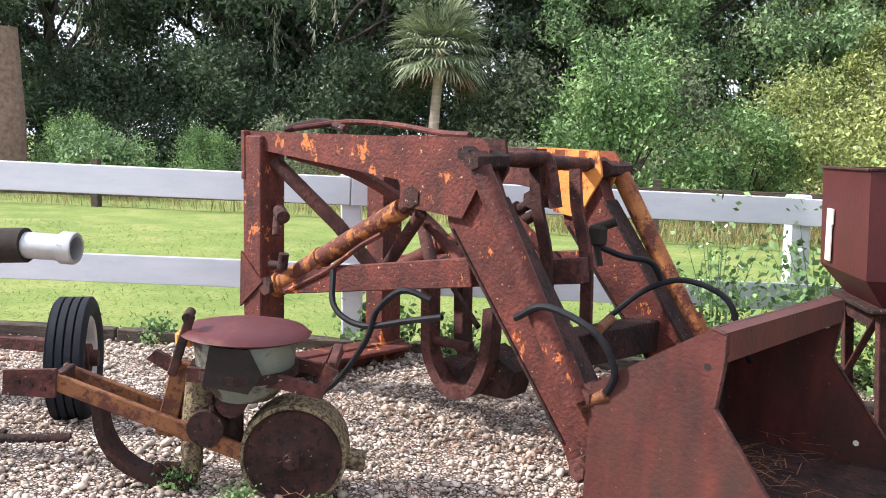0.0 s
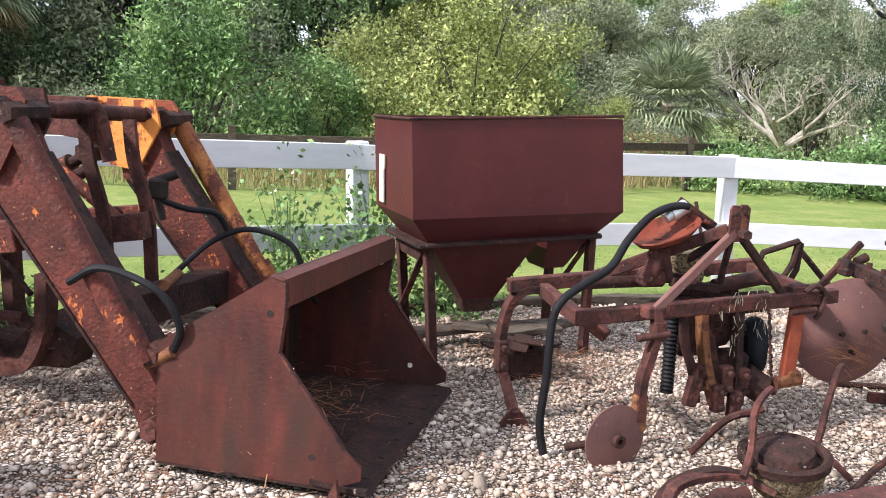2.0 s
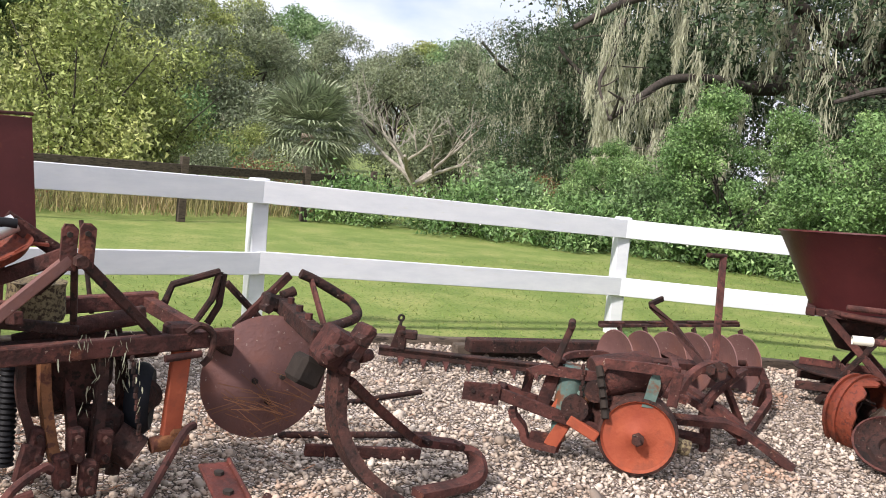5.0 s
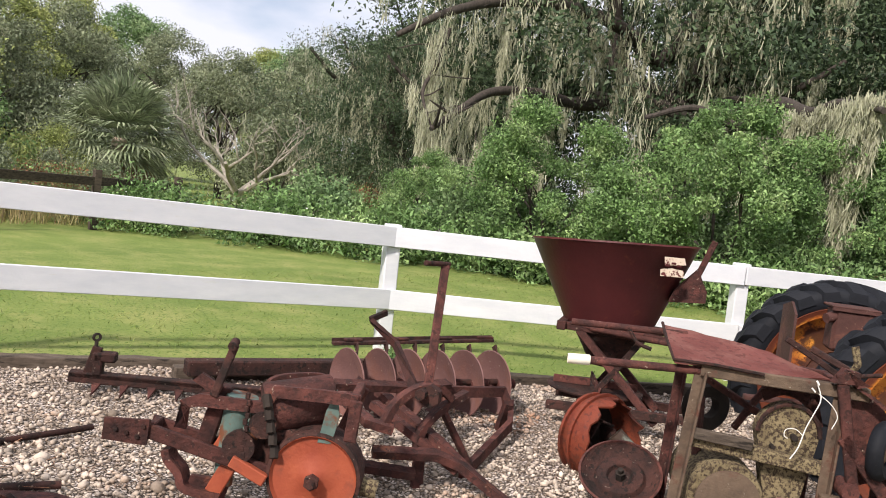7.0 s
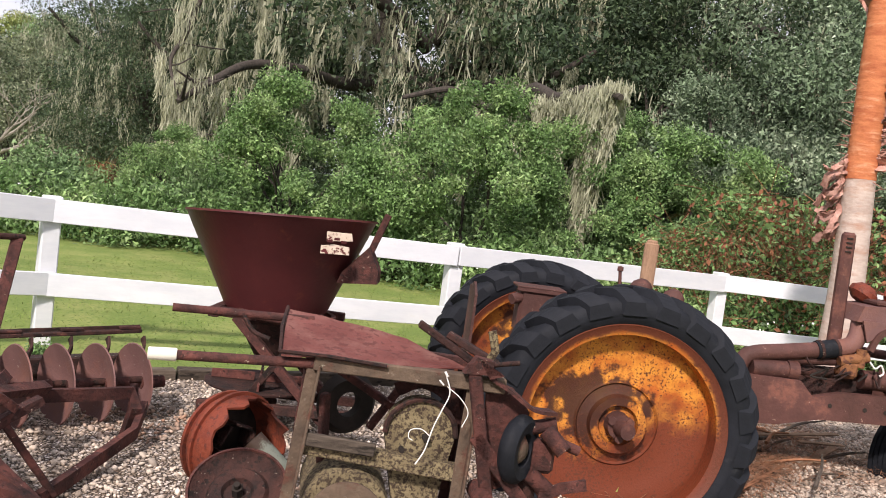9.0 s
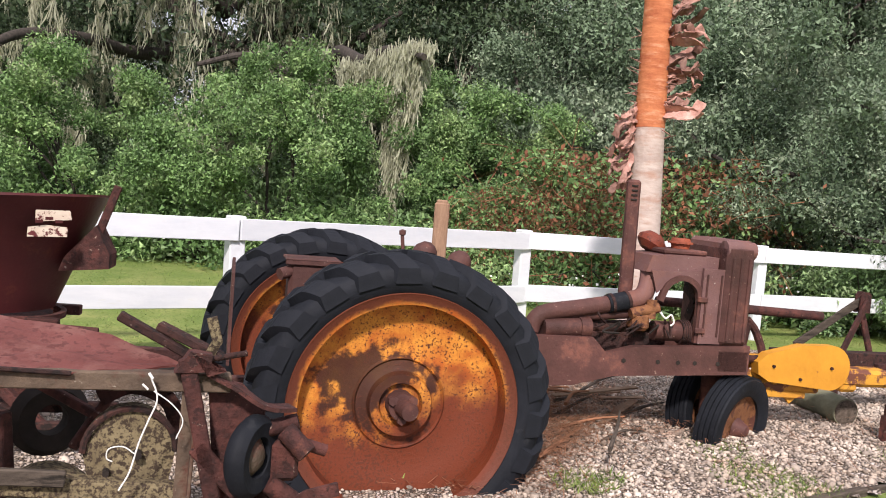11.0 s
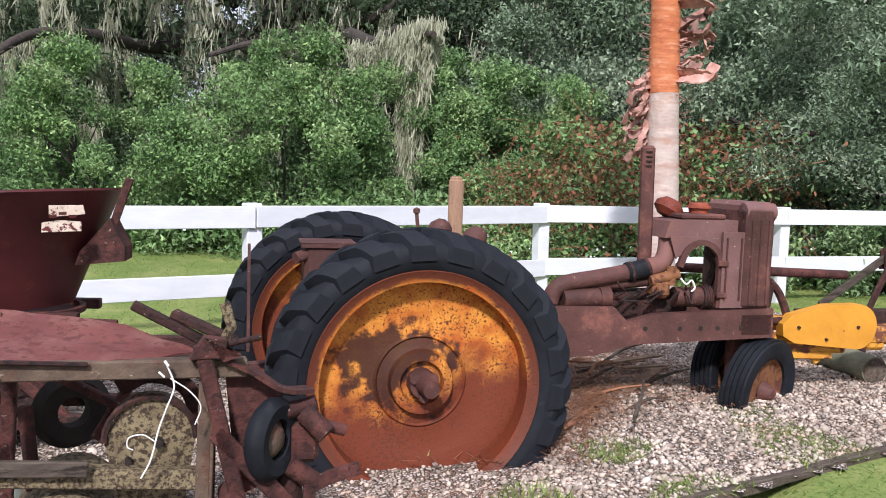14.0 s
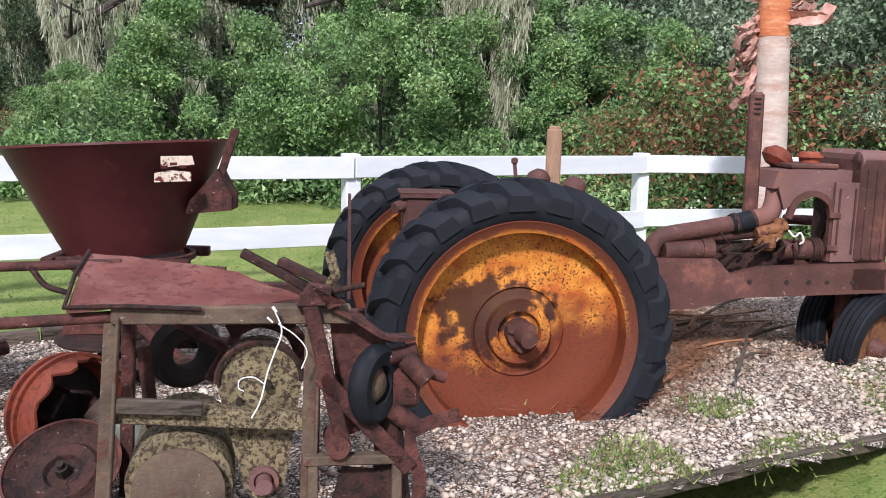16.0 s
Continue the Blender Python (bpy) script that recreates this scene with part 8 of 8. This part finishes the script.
part("rear_plate", plate([(0.35, 0.4), (0.72, 0.42), (0.72, 0.84), (0.5, 0.88), (0.36, 0.82)], 0.014, Matrix(((0, 0, 1, -0.74), (1, 0, 0, 0), (0, 1, 0, 0), (0, 0, 0, 1)))), DUSTY, tractor)
part("gear_lever", join(rod((0.15, 0.9, 0.8), (0.125, 0.9, 1.02), 0.01), lathe([(0.0, 0.02), (0.018, 0.012), (0.018, -0.01), (0.0, -0.02)], 12, pose(0.125, 0.9, 1.03))), DUSTY, tractor)
part("pedestal", join(rod((1.98, 0.775, 0.42), (1.98, 0.775, 0.12), 0.06), rod((1.98, 0.64, 0.14), (1.98, 0.92, 0.14), 0.035)), DUSTY, tractor)
for v, tilt in ((0.63, 6), (0.95, -6)):
    r, w, rim_r = 0.3, 0.15, 0.19
    fw = part("front_wheel", lathe([(0.02, -0.02), (0.06, -0.06), (0.1, -0.05), (0.17, -0.02), (rim_r, -0.06), (rim_r + 0.01, -0.05), (rim_r - 0.01, 0.0), (rim_r + 0.01, 0.05), (0.17, 0.02), (0.02, 0.02)], 36, Matrix.Rotation(math.pi / 2, 4, "X"), close=True), TAN_RUST, tractor)
    fw.matrix_basis = pose(2.04, v, 0.09, tilt, 0, 29)
    prof = [(rim_r, -0.055), (rim_r + 0.02, -0.066), (0.25, -0.075), (0.285, -0.068)]
    for k in range(4):
        a, b = -0.06 + 0.03 * k, -0.06 + 0.03 * (k + 1)
        prof += [(r, a + 0.003), (r, b - 0.005), (r - 0.01, b - 0.004), (r - 0.01, b)]
    prof += [(0.285, 0.068), (0.25, 0.075), (rim_r + 0.02, 0.066), (rim_r, 0.055)]
    part("tyre", lathe(prof, 48, Matrix.Rotation(math.pi / 2, 4, "X"), close=True), RUBBER, fw)
    part("hub_cap", lathe([(0.0, 0.1), (0.03, 0.095), (0.045, 0.06), (0.06, 0.03)], 18, Matrix.Rotation(math.pi / 2, 4, "X")), DUSTY, fw)
part("drawbar", beam((-0.9, 0.7, 0.25), (0.0, 0.75, 0.28), 0.06, 0.03), DUSTY, tractor)

solo("wooden_post", join(box((0.095, 0.095, 1.21), (0, 0, 0.57), 0.008), box((0.075, 0.075, 0.03), (0, 0, 1.18), 0.012)), WOOD_TAN, Matrix.Translation((0, 0, 0)) @ pose(10.62, 1.6, 0, 0, 0, 20), "bare brown wooden post standing behind the tractor", "post")

# ---- yellow mower, roller log and grader blade ----
mower = thing("mower", pose(10.6, -0.35, 0, 0, 0, -56), "yellow-painted mower with a teardrop belt guard", "mower")
guard = [(0.5 + 0.125 * math.cos(a), 0.42 + 0.13 * math.sin(a)) for a in [-math.pi / 2 + math.pi * k / 14 for k in range(15)]] + [(0.3, 0.545), (0.08, 0.49), (0.02, 0.44), (0.03, 0.37), (0.1, 0.33)]
g0 = part("belt_guard", plate(guard, 0.07, side_plane(-0.02), 0.012), YELLOW, mower)
for u, z in ((0.12, 0.42), (0.3, 0.35), (0.5, 0.42)):
    part("guard_bolt", bolt((u, -0.06, z), r=0.009, ln=0.015), RUST_DARK, g0)
part("gear_case", join(box((0.34, 0.16, 0.1), (0.77, 0.04, 0.36), 0.02), box((0.12, 0.18, 0.13), (0.66, 0.06, 0.34), 0.02)), YELLOW_WORN, mower)
part("main_frame", join(box((0.5, 0.16, 0.1), (0.25, 0.1, 0.3), 0.015), beam((-0.15, 0.1, 0.42), (0.2, 0.1, 0.42), 0.06, 0.08), beam((-0.1, 0.08, 0.45), (0.1, 0.02, 0.3), 0.03, 0.05)), YELLOW_WORN, mower)
part("pivot", join(rod((-0.1, 0.02, 0.44), (0.12, 0.0, 0.45), 0.022), rod((0.0, 0.1, 0.5), (0.02, 0.1, 0.64), 0.03), lathe([(0.03, -0.05), (0.05, -0.02), (0.05, 0.02), (0.03, 0.05)], 16, pose(-0.02, 0.12, 0.55, 0, 90, 0))), RUST, mower)
part("lift_rod", sweep([(0.02, 0.1, 0.66), (0.08, 0.1, 0.6), (0.12, 0.08, 0.5), (0.12, 0.06, 0.44)], 0.024, 8), RUST, mower)
part("long_pipe", rod((-0.3, 0.6, 0.68), (0.9, 0.6, 0.64), 0.03), RUST, mower)
part("foot", box((0.05, 0.08, 0.3), (0.05, 0.2, 0.12), 0.01), RUST_DARK, mower)
part("lower_rail", join(beam((0.0, 0.03, 0.25), (0.4, 0.03, 0.24), 0.03, 0.04), beam((0.3, 0.05, 0.2), (0.42, 0.05, 0.3), 0.02, 0.05)), YELLOW_WORN, mower)
blade_hitch = thing("rear_blade_frame", pose(10.6, -0.35, 0, 0, 0, -56), "rusty A-frame hitch on a long steel beam", "machine frame")
part("mast_bar", beam((1.19, 0.6, 0.76), (0.72, 0.6, 0.44), 0.02, 0.05), WOOD_OLD, blade_hitch, "bare grey-brown bar")
part("mast_bar", beam((1.2, 0.55, 0.76), (0.95, 0.45, 0.4), 0.02, 0.05), RUST, blade_hitch)
part("mast_bar", beam((1.2, 0.62, 0.74), (1.36, 0.66, 0.38), 0.02, 0.05), RUST, blade_hitch)
for v in (0.57, 0.62):
    part("mast_lug", plate([(1.16, 0.68), (1.24, 0.68), (1.24, 0.8), (1.22, 0.82), (1.18, 0.82), (1.16, 0.8)], 0.012, side_plane(v)), RUST, blade_hitch)
part("cross_beam", beam((0.5, 0.5, 0.38), (1.5, 0.62, 0.36), 0.1, 0.1), RUST_DARK, blade_hitch)
part("boom", beam((1.3, 0.55, 0.3), (3.4, 0.75, 0.34), 0.09, 0.1), RUST, blade_hitch)
part("boom_plate", box((0.3, 0.16, 0.012), (1.75, 0.6, 0.38), 0.003), DISC, blade_hitch)
part("leg", beam((1.0, 0.55, 0.36), (1.0, 0.55, -0.02), 0.06), RUST_DARK, blade_hitch)
part("leg", beam((2.9, 0.7, 0.32), (2.9, 0.7, -0.02), 0.06), RUST_DARK, blade_hitch)
blade = thing("grader_blade", pose(10.87, -1.19, 0, 0, 0, -37.9), "long rusty grader blade lying on the gravel", "grader blade")
part("mouldboard", plate([(0.0, 0.0), (0.02, 0.0), (0.012, 0.09), (0.02, 0.16), (0.0, 0.165), (-0.01, 0.09)], 2.6, pose(1.3, 0, 0, 90, 0, 90)), RUST, blade)
part("top_flange", box((2.6, 0.12, 0.014), (1.3, 0.06, 0.165), 0.003), RUST, blade)
part("end_plate", plate([(0.0, 0.0), (0.12, 0.0), (0.12, 0.17), (0.0, 0.17)], 0.014, pose(0.0, 0.0, 0, 90, 0, 90)), RUST, blade)
ram = thing("hydraulic_ram", pose(11.16, -1.30, 0.2, 0, 0, -36), "faded red hydraulic ram with black hoses resting on the blade", "hydraulic cylinder")
part("cylinder", join(rod((0, 0, 0), (0.5, 0, 0.02), 0.042), rod((-0.03, 0, 0), (0.02, 0, 0), 0.05), rod((0.46, 0, 0.02), (0.52, 0, 0.02), 0.05)), material("faded_red_paint", (0.17, 0.045, 0.04), (0.24, 0.065, 0.055), scale=6, rough=0.6, bump=0.2, c3=(0.18, 0.07, 0.05), spot=0.6, spot_scale=8), ram)
part("rod_eye", join(rod((-0.2, 0, 0), (-0.03, 0, 0), 0.025), rod((-0.24, 0, -0.03), (-0.24, 0, 0.03), 0.05)), RUST, ram)
part("fitting", join(rod((0.1, 0, 0.04), (0.1, 0, 0.08), 0.02), rod((0.42, 0, 0.04), (0.42, 0, 0.09), 0.02), box((0.1, 0.06, 0.04), (0.3, 0, 0.07), 0.01)), STEEL, ram)
part("hose", sweep([(0.1, 0, 0.08), (0.2, 0.04, 0.17), (0.45, 0.06, 0.2), (0.7, 0.04, 0.12), (0.78, -0.02, -0.02), (0.6, -0.06, -0.03), (0.3, -0.06, -0.02)], 0.014, 7), HOSE, ram)
part("hose", sweep([(0.42, 0, 0.09), (0.55, 0.0, 0.16), (0.75, -0.02, 0.1), (0.95, -0.04, 0.02), (1.1, -0.02, 0.02)], 0.014, 7), HOSE, ram)
part("rest", box((0.3, 0.08, 0.05), (0.2, 0, -0.065), 0.008), RUST, ram)
log = thing("log", pose(0, 0, 0), "short round grey-green fence post log on the gravel", "log")
lg = rod((11.751, -0.607, 0.1), (11.238, -0.936, 0.085), 0.085, n=22)
part("bark", lg, material("green_grey_post", (0.13, 0.13, 0.08), (0.24, 0.23, 0.15), scale=9, rough=0.9, bump=0.5, bump_scale=30), log)
dv = (Vector((11.238, -0.936, 0.085)) - Vector((11.751, -0.607, 0.1))).normalized()
part("sawn_end", rod(Vector((11.238, -0.936, 0.085)) - dv * 0.002, Vector((11.238, -0.936, 0.085)) + dv * 0.004, 0.078, n=22), WOOD_OLD, log)

# ---- palm trunk in the bed ----
palm = thing("palm_trunk", pose(12.47, 0.58, 0), "tall palm trunk, orange above and pale grey below", "palm")
part("lower_trunk", sweep([(0, 0, -0.1), (0.0, -0.01, 0.4), (0.0, -0.02, 1.0), (0.01, 0.0, 1.55), (0.01, 0.01, 1.92)], 0.15, 20, True, 6, r_end=0.118), PALM_GREY, palm)
part("upper_trunk", sweep([(0.01, 0.01, 1.88), (0.015, 0.03, 2.6), (0.0, 0.05, 3.6), (0.0, 0.1, 5.2)], 0.121, 20, True, 8, r_end=0.1), PALM_BARK, palm)
rb = random.Random(7)
STUB = material("dead_frond_stub", (0.2, 0.085, 0.06), (0.5, 0.3, 0.24), scale=9, rough=0.95, bump=0.5, object_random=0.35)
ACROSS, TOWARD = Vector((0.137, -0.99, 0)), Vector((-0.99, -0.137, 0))


def frond_stub(z, side, out, rise, curl, wide, depth):
    """A broken frond base that leaves the trunk, spreads and curls at its torn end."""
    d = ACROSS * side
    p = Vector((0.0, 0.02, z)) + d * 0.1 + TOWARD * depth * 0.3
    pts = [p, p + d * out * 0.35 + Vector((0, 0, rise * 0.6)) + TOWARD * depth, p + d * out * 0.75 + Vector((0, 0, rise)) + TOWARD * depth * 1.4, p + d * out + Vector((0, 0, rise + curl)) + TOWARD * depth * 0.9]
    bm = sweep(pts, 0.02, 6, True, 4, flat=(wide, 0.009), up=(rb.uniform(-1, 1), rb.uniform(-1, 1), 0.6))
    for v in bm.verts:
        v.co += Vector((rb.uniform(-1, 1), rb.uniform(-1, 1), rb.uniform(-1, 1))) * 0.009
    return part("frond_stub", bm, STUB, palm)


for k in range(26):
    frond_stub(rb.uniform(1.95, 2.85), 1, rb.uniform(0.1, 0.3), rb.uniform(-0.05, 0.2), rb.uniform(-0.12, 0.12), rb.uniform(0.03, 0.09), rb.uniform(-0.1, 0.1))
for k in range(24):
    frond_stub(rb.uniform(1.5, 2.15), -1, rb.uniform(0.04, 0.2), rb.uniform(-0.22, 0.05), rb.uniform(-0.14, 0.04), rb.uniform(0.02, 0.06), rb.uniform(-0.02, 0.12))
for k in range(10):
    frond_stub(rb.uniform(2.9, 4.6), rb.choice((-1, 1)), rb.uniform(0.1, 0.3), rb.uniform(0.05, 0.3), rb.uniform(-0.1, 0.1), rb.uniform(0.04, 0.09), rb.uniform(-0.1, 0.1))
for k in range(40):
    z, s = rb.uniform(1.7, 2.9), rb.choice((-1, 1))
    p = Vector((0.0, 0.02, z)) + ACROSS * s * 0.105 + TOWARD * rb.uniform(-0.05, 0.08)
    part("fibre", rod(p, p + ACROSS * s * rb.uniform(0.04, 0.12) + Vector((0, 0, rb.uniform(-0.06, 0.06))), 0.005, 0.002, 4), STUB, palm)

# dead sticks and fronds between the wheels
rs = random.Random(19)
for k in range(48):
    x, y, a, l = rs.uniform(9.7, 11.2), rs.uniform(0.2, 1.7), rs.uniform(-60, 20), rs.uniform(0.3, 0.9)
    solo("dead_stick", sweep([(-l / 2, 0, 0), (0, rs.uniform(-0.03, 0.03), 0.02), (l / 2, 0, 0)], 0.012, 5, True, 4, r_end=0.006) if k % 3 else box((l, 0.05, 0.01), (0, 0, 0), 0.002), (PALM_DEAD, STRAW, WOOD_OLD)[k % 3], pose(x, y, 0.03 + 0.1 * rs.random() * (k % 2), 0, rs.uniform(-5, 5), a), "dry dead palm stick lying on the gravel", "stick", "dead sticks")
for cx, cy, wx, wy, n in ((10.4, 0.8, 0.5, 0.4, 2600), (9.75, 0.5, 0.3, 0.06, 900), (10.9, 0.9, 0.5, 0.4, 1200), (3.2, 3.5, 0.3, 0.25, 420), (1.1, 2.1, 0.35, 0.3, 260), (2.6, 2.0, 0.5, 0.4, 260), (9.5, 0.6, 0.5, 0.3, 500), (8.3, 0.75, 0.3, 0.2, 120), (11, -0.5, 0.6, 0.3, 400), (0.9, 3.2, 0.5, 0.4, 300), (4.0, 3.2, 0.6, 0.4, 300)):
    needles("pine_straw", (cx, cy), wx, wy, n, 0.035 if cx < 9 else 0.045, half=0.0016)

# flowering weeds at the fence
def weed(seed, high, wide, count, flowers=True):
    g = np.random.default_rng(seed)
    t = thing("weed_clump", pose(0, 0, 0), "tall green weeds with small white flowers by the fence" if flowers else "small leafy green weed at the fence post", "weeds")
    for k in range(14):
        a, s = g.uniform(0, 6.28), g.uniform(0.1, 1)
        e = Vector((math.cos(a) * wide * s, math.sin(a) * wide * s, high * g.uniform(0.6, 1.05)))
        part("stem", sweep([(0.05 * e.x, 0.05 * e.y, -0.02), e * 0.5 + Vector((0, 0, 0.06)), e], 0.004, 5, True, 3, r_end=0.002), LEAF_MID, t)
        if flowers:
            c = e + Vector(g.normal(0, 0.02, 3))
            part("flower", lathe([(0.0, 0.0), (0.006, 0.002), (0.013, 0.0)], 7, pose(*c, g.uniform(-50, 50), g.uniform(-50, 50), 0)), FLOWER, t)
    p = np.column_stack([g.normal(0, wide * 0.45, count), g.normal(0, wide * 0.45, count), np.abs(g.normal(0, high * 0.42, count))])
    v, f = leaf_cards(p, 0.028, g)
    v[:, 2] = np.maximum(v[:, 2], 0)
    tagged(raw("foliage", v, f, LEAF_LIGHT, t), kind="stuff")
    return t


spread(weed(101, 0.95, 0.38, 1500), [(2.55, 4.75, 0, 1.0), (2.0, 4.7, 90, 0.85), (2.95, 4.6, 200, 0.8), (1.6, 4.75, 40, 0.6)])
spread(weed(102, 0.3, 0.22, 900, False), [(0.15, 4.35, 0, 1.0), (0.6, 4.35, 60, 0.7), (-1.0, 3.95, 0, 0.5), (1.1, 4.45, 0, 0.6), (0.65, 2.05, 0, 0.35), (0.36, 2.1, 0, 0.3), (0.1, 2.2, 0, 0.3), (7.2, 4.25, 0, 0.4), (8.0, 4.4, 0, 0.4)])
